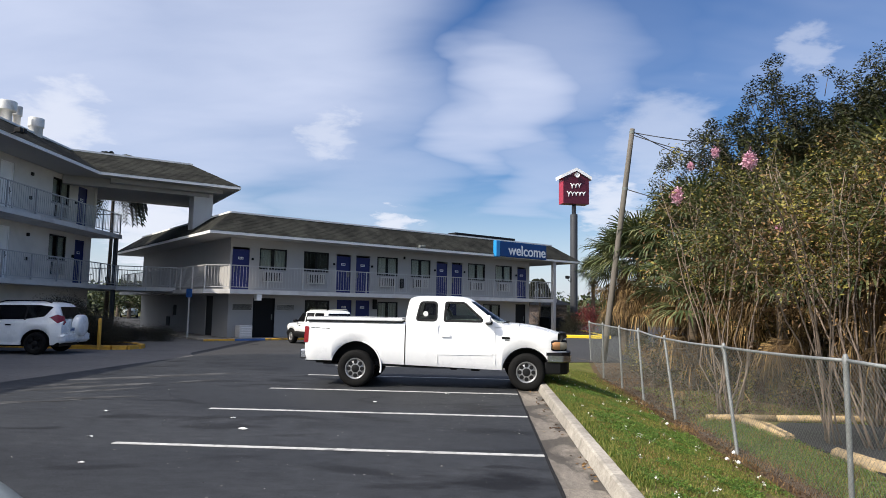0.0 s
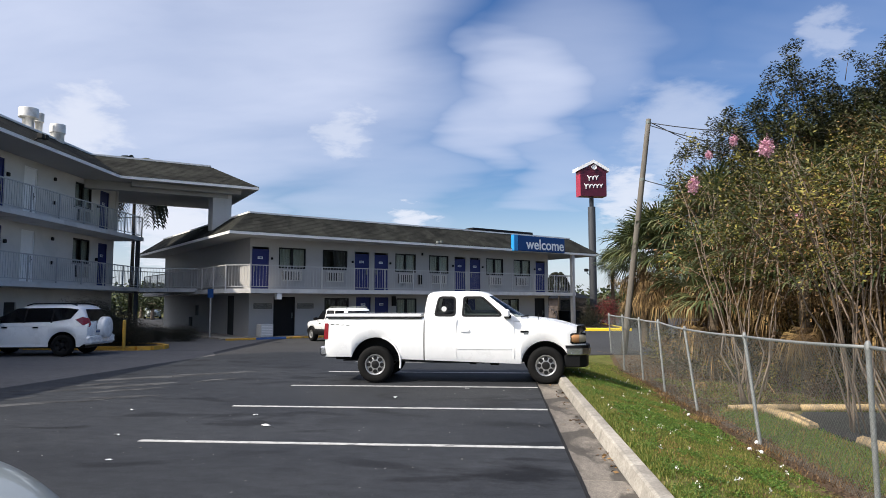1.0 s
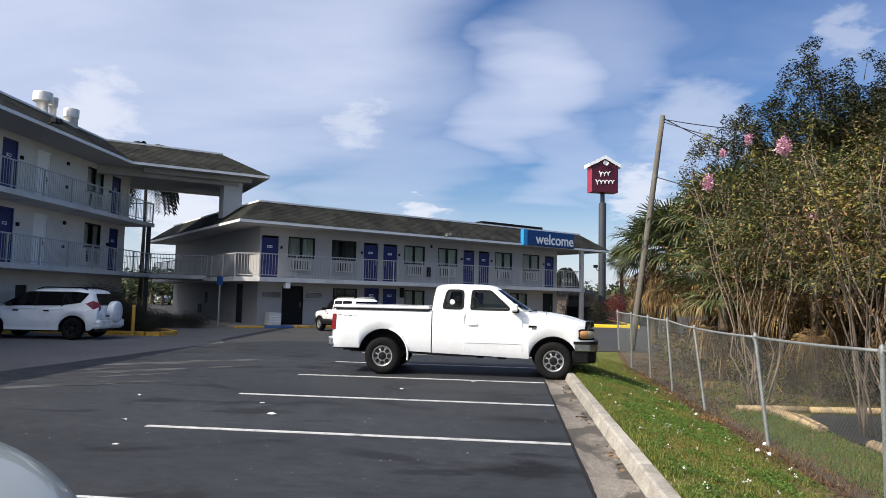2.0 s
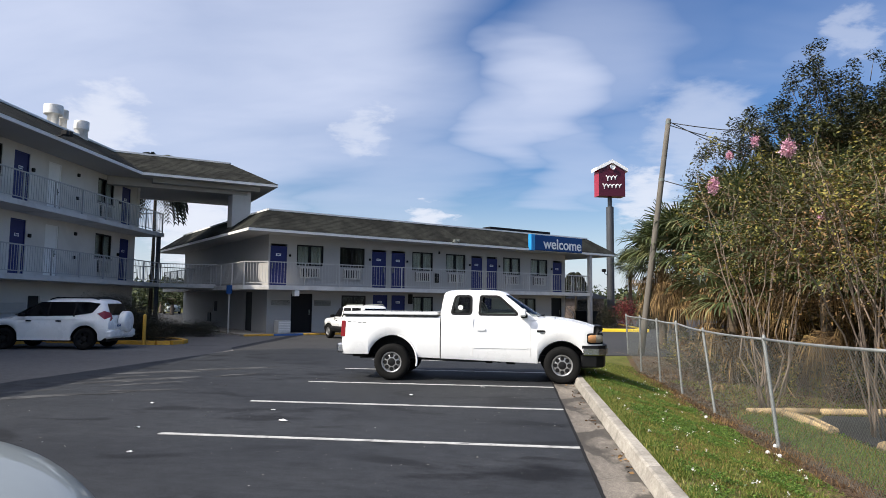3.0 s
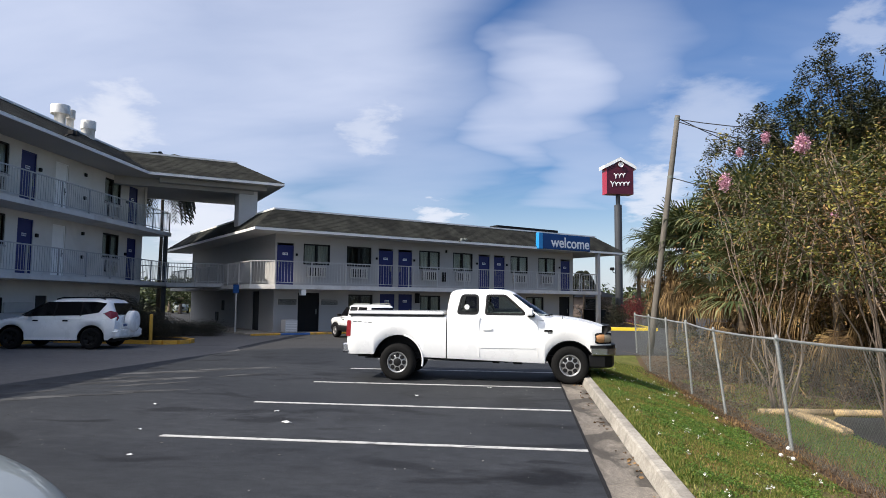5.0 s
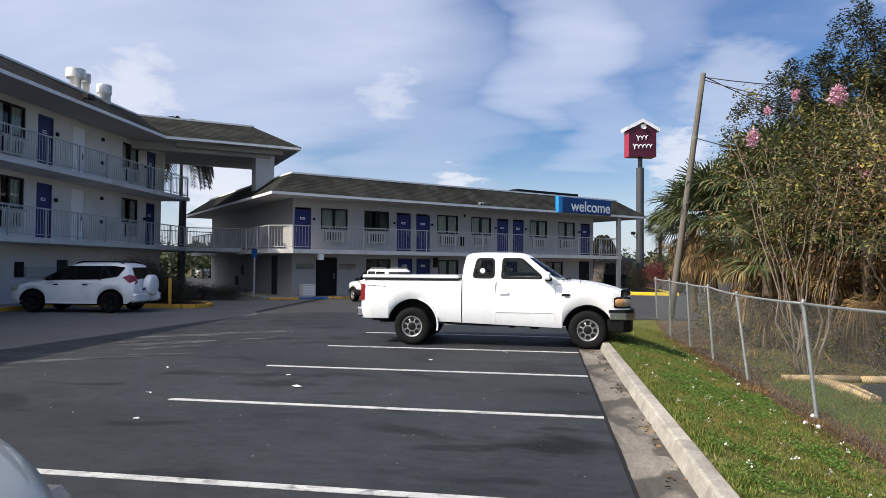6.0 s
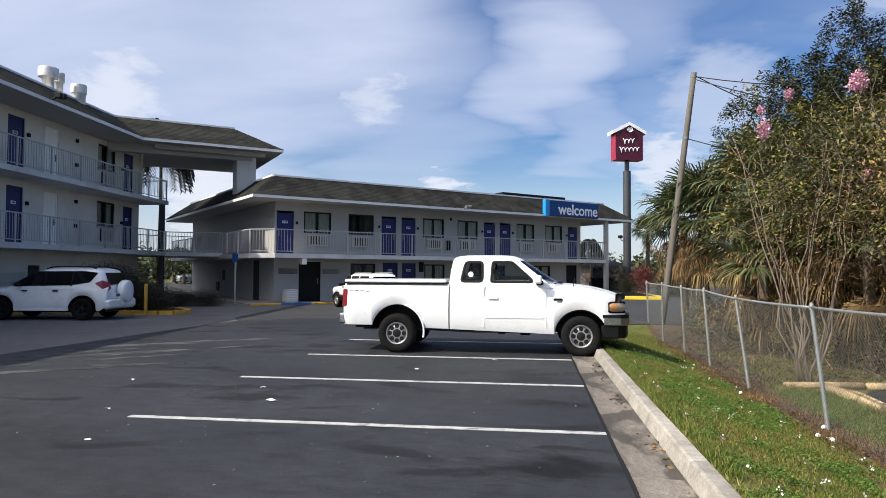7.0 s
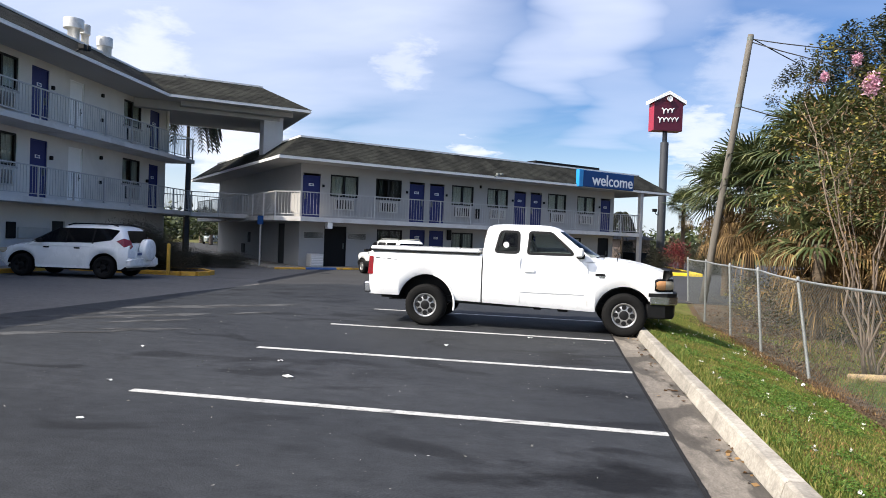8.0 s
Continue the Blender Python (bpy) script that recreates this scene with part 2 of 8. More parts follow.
def leaf_mat(name, base, alt, rough=0.55, through_amount=0.10, patch=0.0):
    """Foliage: two hues shared out leaf by leaf, with some light through the blade."""
    m = bpy.data.materials.new(name)
    m.use_nodes = True
    n, l = m.node_tree.nodes, m.node_tree.links
    b = n["Principled BSDF"]
    b.inputs["Roughness"].default_value = rough
    b.inputs["Specular IOR Level"].default_value = 0.35
    geo = n.new("ShaderNodeNewGeometry")
    cr = n.new("ShaderNodeValToRGB")
    cr.color_ramp.elements[0].color = (*[c * 0.55 for c in base], 1)
    cr.color_ramp.elements[1].color = (*alt, 1)
    e = cr.color_ramp.elements.new(0.55)
    e.color = (*base, 1)
    if patch:
        # whole branches turn at once
        co = n.new("ShaderNodeTexCoord")
        nz = n.new("ShaderNodeTexNoise")
        nz.inputs["Scale"].default_value, nz.inputs["Detail"].default_value = 1.1, 3
        l.new(co.outputs["Object"], nz.inputs["Vector"])
        wide = n.new("ShaderNodeMapRange")
        wide.inputs["From Min"].default_value, wide.inputs["From Max"].default_value = 0.35, 0.65
        wide.inputs["To Min"].default_value, wide.inputs["To Max"].default_value = -patch, patch
        l.new(nz.outputs["Fac"], wide.inputs["Value"])
        ad = n.new("ShaderNodeMath"); ad.operation = "ADD"; ad.use_clamp = True
        l.new(geo.outputs["Random Per Island"], ad.inputs[0]); l.new(wide.outputs[0], ad.inputs[1])
        l.new(ad.outputs[0], cr.inputs[0])
    else:
        l.new(geo.outputs["Random Per Island"], cr.inputs[0])
    l.new(cr.outputs[0], b.inputs["Base Color"])
    tr = n.new("ShaderNodeBsdfTranslucent")
    l.new(cr.outputs[0], tr.inputs["Color"])
    mx = n.new("ShaderNodeMixShader")
    mx.inputs[0].default_value = through_amount
    out = n["Material Output"]
    l.new(b.outputs[0], mx.inputs[1]); l.new(tr.outputs[0], mx.inputs[2]); l.new(mx.outputs[0], out.inputs["Surface"])
    return m


def glass_mat(name, tint=(0.03, 0.035, 0.04), rough=0.05):
    m = bpy.data.materials.new(name)
    m.use_nodes = True
    b = m.node_tree.nodes["Principled BSDF"]
    b.inputs["Base Color"].default_value = (*tint, 1)
    b.inputs["Roughness"].default_value = rough
    b.inputs["Specular IOR Level"].default_value = 0.4
    return m


def clear_glass(name, tint=(0.75, 0.82, 0.80)):
    m = bpy.data.materials.new(name)
    m.use_nodes = True
    b = m.node_tree.nodes["Principled BSDF"]
    b.inputs["Base Color"].default_value = (*tint, 1)
    b.inputs["Roughness"].default_value = 0.02
    b.inputs["Transmission Weight"].default_value = 1.0
    b.inputs["IOR"].default_value = 1.22
    return m


M = {}
M["asphalt_new"] = node_mat("asphalt_new", (0.0270, 0.0289, 0.0322), 0.68, var=0.5, scale=0.45, fine=90, bump=0.45, bump_scale=90, stain=(0.0385, 0.0408, 0.0445), stain_scale=0.30, stain_lo=0.5, stain_hi=0.74, stretch=(0.55, 1, 1), blot=(0.0095, 0.0098, 0.0105), blot_scale=1.3, blot_lo=0.575, blot_hi=0.65, spec=0.26, mottle=0.42, mottle_scale=6.0, drips=((-0.62, -1.32, 0.95, 0.40, 0.95), (-0.62, 1.42, 0.9, 0.36, 0.7), (-3.1, 1.55, 0.7, 0.3, 0.4), (-2.9, -1.2, 0.35, 0.14, 0.4)), drip=(0.0050, 0.0050, 0.0052))
M["asphalt_edge"] = node_mat("asphalt_edge", (0.016, 0.016, 0.017), 0.9, var=0.5, scale=12, fine=120, bump=0.6, spec=0.2)
# one old paving in two tones: paler inside the tall wing's shadow
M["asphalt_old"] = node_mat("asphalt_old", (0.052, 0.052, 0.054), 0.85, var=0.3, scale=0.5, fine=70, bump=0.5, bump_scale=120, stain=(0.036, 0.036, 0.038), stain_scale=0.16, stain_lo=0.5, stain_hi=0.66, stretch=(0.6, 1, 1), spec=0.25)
M["asphalt_shade_lift"] = node_mat("asphalt_shade_lift", (0.140, 0.134, 0.128), 0.9, var=0.2, scale=0.5, fine=70, bump=0.4, bump_scale=120, stain=(0.12, 0.115, 0.109), stain_scale=0.2, stain_lo=0.48, stain_hi=0.66, stretch=(0.6, 1, 1), blot=(0.10, 0.096, 0.092), blot_scale=0.5, spec=0.2, mottle=0.25)
M["patch"] = node_mat("patch", (0.085, 0.085, 0.086), 0.85, var=0.4, scale=1.1, fine=50, bump=0.4, stain=(0.0262, 0.0266, 0.0278), stain_scale=2.2, stain_lo=0.42, stain_hi=0.58, stretch=(0.5, 1, 1), spec=0.22, mottle=0.32, mottle_scale=5.0)
M["line"] = node_mat("line", (0.47, 0.465, 0.45), 0.75, var=0.3, scale=5, fine=60, bump=0.2, stain=(0.10, 0.10, 0.10), stain_scale=7, stain_lo=0.52, stain_hi=0.70)
M["concrete"] = node_mat("concrete", (0.33, 0.30, 0.255), 0.9, var=0.3, scale=2.2, fine=45, bump=0.12, stain=(0.15, 0.13, 0.108), stain_scale=1.5, stain_lo=0.48, stain_hi=0.68, per_object=0.12, mottle=0.2)
M["gutter"] = node_mat("gutter", (0.205, 0.178, 0.146), 0.85, var=0.4, scale=2.6, fine=40, bump=0.2, stain=(0.095, 0.080, 0.064), stain_scale=0.9, stain_lo=0.45, stain_hi=0.60, per_object=0.15, blot=(0.042, 0.036, 0.029), blot_scale=1.0, blot_lo=0.50, blot_hi=0.58, stretch=(2.0, 0.8, 1), mottle=0.3)
M["yellow"] = node_mat("yellow", (0.62, 0.34, 0.04), 0.7, var=0.25, scale=3, fine=40, bump=0.15, stain=(0.22, 0.16, 0.09), stain_scale=2.5, stain_lo=0.55, stain_hi=0.7)
M["yellow_new"] = node_mat("yellow_new", (0.80, 0.58, 0.03), 0.6, var=0.1, scale=3, fine=40, bump=0.1)
M["ochre"] = node_mat("ochre", (0.46, 0.33, 0.17), 0.85, var=0.35, scale=4, fine=40, bump=0.4, stain=(0.22, 0.17, 0.11), stain_scale=4, stain_lo=0.44, stain_hi=0.6, mottle=0.25)
M["blue_kerb"] = node_mat("blue_kerb", (0.05, 0.13, 0.34), 0.7, var=0.2, scale=3, fine=40, bump=0.1, stain=(0.15, 0.17, 0.2), stain_scale=3, stain_lo=0.6, stain_hi=0.75)
M["brick_dull"] = node_mat("brick_dull", (0.17, 0.13, 0.11), 0.9, var=0.2, scale=2, fine=20, bump=0.2)
M["soil"] = node_mat("soil", (0.105, 0.072, 0.047), 0.95, var=0.45, scale=3, fine=35, bump=0.6, stain=(0.060, 0.068, 0.026), stain_scale=0.8, stain_lo=0.46, stain_hi=0.62, spec=0.2)
M["turf"] = node_mat("turf", (0.112, 0.120, 0.034), 0.95, var=0.5, scale=2.2, fine=60, bump=0.7, stain=(0.14, 0.105, 0.048), stain_scale=1.4, stain_lo=0.45, stain_hi=0.62, spec=0.15)
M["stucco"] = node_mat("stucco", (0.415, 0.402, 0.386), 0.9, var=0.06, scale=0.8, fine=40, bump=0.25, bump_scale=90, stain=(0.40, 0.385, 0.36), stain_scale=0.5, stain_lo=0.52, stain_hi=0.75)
# tall wing's stucco, lightened in colour to offset its deeper shade
M["stucco_lifted"] = node_mat("stucco_lifted", (0.66, 0.635, 0.60), 0.9, var=0.08, scale=0.8, fine=40, bump=0.25, bump_scale=90, stain=(0.51, 0.49, 0.46), stain_scale=0.5, stain_lo=0.52, stain_hi=0.75)
M["white_trim"] = node_mat("white_trim", (0.84, 0.82, 0.78), 0.6, var=0.06, scale=2, fine=30, bump=0.08, stain=(0.6, 0.57, 0.52), stain_scale=1.2, stain_lo=0.6, stain_hi=0.78)
M["slab_paint"] = node_mat("slab_paint", (0.62, 0.60, 0.57), 0.75, var=0.1, scale=1.5, fine=30, bump=0.1, stain=(0.42, 0.39, 0.36), stain_scale=1.0, stain_lo=0.52, stain_hi=0.72)
M["soffit"] = node_mat("soffit", (0.42, 0.41, 0.39), 0.85, var=0.08, scale=1, fine=30, bump=0.05)
M["shingle"] = node_mat("shingle", (0.036, 0.0365, 0.031), 0.95, var=0.45, scale=1.6, fine=30, bump=0.5, stain=(0.017, 0.0168, 0.015), stain_scale=0.9, stain_lo=0.44, stain_hi=0.6, per_object=0.04, spec=0.12, mottle=0.35, mottle_scale=2.2)
M["blue_door"] = node_mat("blue_door", (0.022, 0.030, 0.135), 0.5, var=0.08, scale=2, fine=20, bump=0.04, spec=0.3)
M["black_door"] = node_mat("black_door", (0.008, 0.008, 0.009), 0.5, var=0.1, scale=2, fine=20, bump=0.03, spec=0.2)
M["white_door"] = node_mat("white_door", (0.86, 0.85, 0.83), 0.5, var=0.05, scale=2, fine=20, bump=0.04)
M["rail_paint"] = node_mat("rail_paint", (0.43, 0.425, 0.415), 0.5, var=0.12, scale=4, fine=30, bump=0.05)
M["dark_frame"] = node_mat("dark_frame", (0.012, 0.011, 0.010), 0.5, var=0.1, scale=4, fine=30, bump=0.03, spec=0.3)
M["curtain"] = node_mat("curtain", (0.52, 0.50, 0.44), 0.9, var=0.2, scale=3, fine=14, bump=0.3, bump_scale=10, stretch=(6, 6, 0.3))
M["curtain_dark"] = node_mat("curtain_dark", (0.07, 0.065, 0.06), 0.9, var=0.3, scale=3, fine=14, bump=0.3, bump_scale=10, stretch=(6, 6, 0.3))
M["grille"] = node_mat("grille", (0.52, 0.50, 0.46), 0.6, var=0.1, scale=4, fine=30, bump=0.05)
M["grille_dark"] = node_mat("grille_dark", (0.015, 0.015, 0.015), 0.7, var=0.1, scale=4, fine=30, bump=0.05)
M["sign_blue"] = node_mat("sign_blue", (0.006, 0.052, 0.19), 0.5, var=0.05, scale=1, fine=20, bump=0.02, spec=0.3)
M["sign_cyan"] = node_mat("sign_cyan", (0.02, 0.27, 0.62), 0.4, var=0.05, scale=1, fine=20, bump=0.02)
M["letter"] = node_mat("letter", (0.85, 0.86, 0.87), 0.45, var=0.03, scale=2, fine=20, bump=0.0)
M["sign_red"] = node_mat("sign_red", (0.33, 0.012, 0.035), 0.4, var=0.1, scale=0.8, fine=10, bump=0.02)
M["sign_dark"] = node_mat("sign_dark", (0.075, 0.006, 0.020), 0.45, var=0.1, scale=0.8, fine=10, bump=0.02)
M["steel_dark"] = node_mat("steel_dark", (0.055, 0.058, 0.065), 0.55, metal=0.2, var=0.15, scale=2, fine=20, bump=0.05)
M["galv"] = node_mat("galv", (0.27, 0.28, 0.275), 0.6, metal=0.35, var=0.25, scale=6, fine=40, bump=0.1, per_object=0.15)
M["galv_dull"] = node_mat("galv_dull", (0.17, 0.185, 0.17), 0.7, metal=0.2, var=0.2, scale=9, fine=60, bump=0.05, spec=0.25)
M["galv_wire"] = node_mat("galv_wire", (0.15, 0.16, 0.15), 0.6, metal=0.3, var=0.2, scale=9, fine=60, bump=0.05, spec=0.3)
M["vent_metal"] = node_mat("vent_metal", (0.74, 0.72, 0.68), 0.5, metal=0.15, var=0.15, scale=2, fine=20, bump=0.05, stain=(0.4, 0.36, 0.3), stain_scale=2)
M["wood_pole"] = node_mat("wood_pole", (0.135, 0.120, 0.100), 0.9, var=0.35, scale=2, fine=25, bump=0.5, stretch=(6, 6, 0.4))
M["cable"] = node_mat("cable", (0.015, 0.015, 0.016), 0.6, var=0.1, bump=0)
M["white_car"] = node_mat("white_car", (0.89, 0.89, 0.875), 0.28, var=0.02, scale=2, fine=10, bump=0.0, coat=0.6)
M["silver_car"] = node_mat("silver_car", (0.31, 0.34, 0.325), 0.36, metal=0.3, var=0.03, scale=2, fine=10, bump=0.0, coat=0.6)
M["plastic_black"] = node_mat("plastic_black", (0.006, 0.006, 0.0063), 0.6, var=0.15, scale=6, fine=60, bump=0.1, spec=0.25)
M["tyre"] = node_mat("tyre", (0.008, 0.0078, 0.0076), 0.9, var=0.25, scale=8, fine=60, bump=0.3, spec=0.2)
M["rim"] = node_mat("rim", (0.38, 0.375, 0.37), 0.36, metal=0.75, var=0.2, scale=8, fine=40, bump=0.05)
M["chrome"] = node_mat("chrome", (0.48, 0.48, 0.49), 0.24, metal=1.0, var=0.25, scale=6, fine=40, bump=0.06)
M["tail_red"] = node_mat("tail_red", (0.26, 0.008, 0.014), 0.2, var=0.2, scale=14, fine=60, bump=0.1, coat=0.5)
M["amber"] = node_mat("amber", (0.60, 0.30, 0.13), 0.2, var=0.1, scale=20, fine=80, bump=0.1, coat=0.5)
M["lamp_clear"] = node_mat("lamp_clear", (0.42, 0.37, 0.28), 0.15, var=0.15, scale=20, fine=80, bump=0.15, coat=0.6)
M["auto_glass"] = glass_mat("auto_glass", (0.020, 0.030, 0.029), 0.03)
M["tint_glass"] = glass_mat("tint_glass", (0.006, 0.006, 0.007), 0.05)
M["cab_inside"] = node_mat("cab_inside", (0.10, 0.115, 0.11), 0.8, var=0.2, scale=5, fine=40, bump=0.1)
M["pane"] = clear_glass("pane")
M["cab_pane"] = clear_glass("cab_pane", (0.50, 0.62, 0.58))
M["screen_pane"] = clear_glass("screen_pane", (0.16, 0.20, 0.215))
M["tint_pane"] = clear_glass("tint_pane", (0.10, 0.11, 0.11))
M["dumpster"] = node_mat("dumpster", (0.007, 0.0075, 0.008), 0.7, var=0.2, scale=2, fine=20, bump=0.1, spec=0.2)
M["paper"] = node_mat("paper", (0.75, 0.75, 0.73), 0.7, var=0.1, scale=8, fine=40, bump=0.2)
M["bark"] = node_mat("bark", (0.16, 0.125, 0.095), 0.95, var=0.35, scale=6, fine=40, bump=0.6, stretch=(3, 3, 0.5))
M["bark_pale"] = node_mat("bark_pale", (0.20, 0.152, 0.115), 0.9, var=0.35, scale=6, fine=40, bump=0.4, stretch=(3, 3, 0.5), per_object=0.25)
M["palm_trunk"] = node_mat("palm_trunk", (0.12, 0.092, 0.066), 0.95, var=0.45, scale=5, fine=30, bump=0.8, stretch=(1, 1, 4), spec=0.15)
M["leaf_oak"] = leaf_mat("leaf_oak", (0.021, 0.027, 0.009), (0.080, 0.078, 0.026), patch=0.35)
M["leaf_shrub"] = leaf_mat("leaf_shrub", (0.040, 0.041, 0.012), (0.25, 0.165, 0.052), patch=0.45)
M["leaf_myrtle"] = leaf_mat("leaf_myrtle", (0.052, 0.062, 0.013), (0.28, 0.235, 0.05), patch=0.45)
M["leaf_dry"] = leaf_mat("leaf_dry", (0.11, 0.060, 0.024), (0.29, 0.17, 0.066), patch=0.4)
M["leaf_litter"] = leaf_mat("leaf_litter", (0.085, 0.053, 0.034), (0.20, 0.13, 0.078), 0.9)
M["straw"] = leaf_mat("straw", (0.26, 0.25, 0.22), (0.55, 0.53, 0.48), 0.9)
M["frond"] = leaf_mat("frond", (0.068, 0.092, 0.034), (0.20, 0.20, 0.085), 0.42, patch=0.25)
# shade of the far palms put into a darker frond colour
M["frond_shaded"] = leaf_mat("frond_shaded", (0.022, 0.026, 0.012), (0.05, 0.05, 0.022), 0.6, 0.1)
M["frond_dead"] = leaf_mat("frond_dead", (0.16, 0.098, 0.042), (0.36, 0.235, 0.095), 0.8, patch=0.35)
M["flower"] = leaf_mat("flower", (0.74, 0.38, 0.50), (0.88, 0.66, 0.73), 0.7)
M["leaf_red"] = leaf_mat("leaf_red", (0.14, 0.02, 0.025), (0.30, 0.06, 0.05))
M["leaf_hedge"] = leaf_mat("leaf_hedge", (0.026, 0.027, 0.014), (0.065, 0.055, 0.03))
M["grass"] = leaf_mat("grass", (0.135, 0.188, 0.030), (0.34, 0.29, 0.09), 0.6, 0.3)
M["weed"] = leaf_mat("weed", (0.085, 0.17, 0.024), (0.19, 0.27, 0.05), 0.5, 0.3)
M["clover"] = leaf_mat("clover", (0.70, 0.70, 0.62), (0.80, 0.80, 0.74), 0.8, 0.2)
M["far_green"] = leaf_mat("far_green", (0.045, 0.062, 0.022), (0.10, 0.115, 0.045))


# ---- building blocks ----
class Shape:
    """Collects faces for one mesh; each face carries a material slot."""

    def __init__(self):
        self.v, self.f, self.m, self.smooth = [], [], [], []

    def face(self, pts, slot=0, smooth=False):
        n = len(self.v)
        self.v.extend(tuple(p) for p in pts)
        self.f.append(tuple(range(n, n + len(pts))))
        self.m.append(slot)
        self.smooth.append(smooth)

    def mesh(self, verts, faces, slot=0, smooth=False):
        n = len(self.v)
        self.v.extend(tuple(p) for p in verts)
        for f in faces:
            self.f.append(tuple(i + n for i in f))
            self.m.append(slot)
            self.smooth.append(smooth)

    def box(self, x0, y0, z0, x1, y1, z1, slot=0):
        v = [(x, y, z) for z in (z0, z1) for y in (y0, y1) for x in (x0, x1)]
        self.mesh(v, [(0, 2, 3, 1), (4, 5, 7, 6), (0, 1, 5, 4), (2, 6, 7, 3), (0, 4, 6, 2), (1, 3, 7, 5)], slot)

    def cbox(self, x0, y0, z0, x1, y1, z1, c=0.02, slot=0):
        """A box with chamfered edges."""
        lo, hi = (x0, y0, z0), (x1, y1, z1)
        idx, v = {}, []
        for sx in (0, 1):
            for sy in (0, 1):
                for sz in (0, 1):
                    s = (sx, sy, sz)
                    for ax in range(3):
                        p = [(hi[k] - c if s[k] else lo[k] + c) for k in range(3)]
                        p[ax] = hi[ax] if s[ax] else lo[ax]
                        idx[(s, ax)] = len(v)
                        v.append(tuple(p))
        f = []
        for ax in range(3):
            a, b = [k for k in range(3) if k != ax]
            for side in (0, 1):
                ring = []
                for p, q in ((0, 0), (1, 0), (1, 1), (0, 1)):
                    s = [0, 0, 0]
                    s[ax], s[a], s[b] = side, p, q
                    ring.append(idx[(tuple(s), ax)])
                f.append(ring if (side == 1) == (ax != 1) else ring[::-1])
            for p in (0, 1):
                for q in (0, 1):
                    s0, s1 = [0, 0, 0], [0, 0, 0]
                    s0[a], s0[b], s0[ax] = p, q, 0
                    s1[a], s1[b], s1[ax] = p, q, 1
                    f.append([idx[(tuple(s0), a)], idx[(tuple(s1), a)], idx[(tuple(s1), b)], idx[(tuple(s0), b)]])
        for sx in (0, 1):
            for sy in (0, 1):
                for sz in (0, 1):
                    f.append([idx[((sx, sy, sz), ax)] for ax in range(3)])
        self.mesh(v, f, slot)

    def cyl(self, p0, p1, r0, r1=None, seg=12, caps=True, slot=0, smooth=True):
        r1 = r0 if r1 is None else r1
        p0, p1 = Vector(p0), Vector(p1)
        d = (p1 - p0).normalized()
        a = d.orthogonal().normalized()
        b = d.cross(a)
        ring = [(math.cos(2 * math.pi * k / seg), math.sin(2 * math.pi * k / seg)) for k in range(seg)]
        v = [p0 + (a * c + b * s) * r0 for c, s in ring] + [p1 + (a * c + b * s) * r1 for c, s in ring]
        self.mesh(v, [(k, (k + 1) % seg, seg + (k + 1) % seg, seg + k) for k in range(seg)], slot, smooth)
        if caps:
            self.mesh(v[:seg], [tuple(range(seg))[::-1]], slot)
            self.mesh(v[seg:], [tuple(range(seg))], slot)

    def tube(self, pts, radii, seg=6, slot=0):
        pts = [Vector(p) for p in pts]
        v, f = [], []
        ref = (pts[1] - pts[0]).orthogonal().normalized()
        for k, p in enumerate(pts):
            d = (pts[min(k + 1, len(pts) - 1)] - pts[max(k - 1, 0)]).normalized()
            a = (ref - d * ref.dot(d)).normalized()
            ref = a
            b = d.cross(a)
            r = radii[k] if isinstance(radii, (list, tuple)) else radii
            v += [p + (a * math.cos(2 * math.pi * j / seg) + b * math.sin(2 * math.pi * j / seg)) * r for j in range(seg)]
        for k in range(len(pts) - 1):
            f += [(k * seg + j, k * seg + (j + 1) % seg, (k + 1) * seg + (j + 1) % seg, (k + 1) * seg + j) for j in range(seg)]
        f += [tuple(range(seg))[::-1], tuple(range((len(pts) - 1) * seg, len(pts) * seg))]
        self.mesh(v, f, slot, True)

    def prism(self, poly, z0, z1, slot=0, top=None):
        """A flat polygon in x and y, given thickness."""
        n = len(poly)
        v = [(x, y, z0) for x, y in poly] + [(x, y, z1) for x, y in poly]
        self.mesh(v, [(k, (k + 1) % n, n + (k + 1) % n, n + k) for k in range(n)] + [tuple(range(n))[::-1]], slot)
        self.mesh(v[n:], [tuple(range(n))], slot if top is None else top)

    def lathe(self, profile, origin, axis, seg=24, slot=0, smooth=True):
        """profile: (radius, way along the axis) pairs."""
        o, d = Vector(origin), Vector(axis).normalized()
        a = d.orthogonal().normalized()
        b = d.cross(a)
        v, f = [], []
        for r, h in profile:
            v += [o + d * h + (a * math.cos(2 * math.pi * k / seg) + b * math.sin(2 * math.pi * k / seg)) * r for k in range(seg)]
        for k in range(len(profile) - 1):
            f += [(k * seg + j, k * seg + (j + 1) % seg, (k + 1) * seg + (j + 1) % seg, (k + 1) * seg + j) for j in range(seg)]
        self.mesh(v, f, slot, smooth)

    def data(self, name, mats):
        me = bpy.data.meshes.new(name)
        me.from_pydata(self.v, [], self.f)
        for m in mats:
            me.materials.append(m)
        me.polygons.foreach_set("material_index", self.m)
        me.polygons.foreach_set("use_smooth", self.smooth)
        me.update()
        return me


def part(name, shape, mats, parent=None, label="", m=None):
    """One mesh object, under a thing or a part; mats: one material or several slots."""
    mats = mats if isinstance(mats, (list, tuple)) else [mats]
    ob = new(name, shape.data(name, mats) if isinstance(shape, Shape) else shape)
    if parent is not None:
        ob.parent = parent
    if m is not None:
        ob.matrix_local = m
    if label:
        ob["label"] = label
    return ob


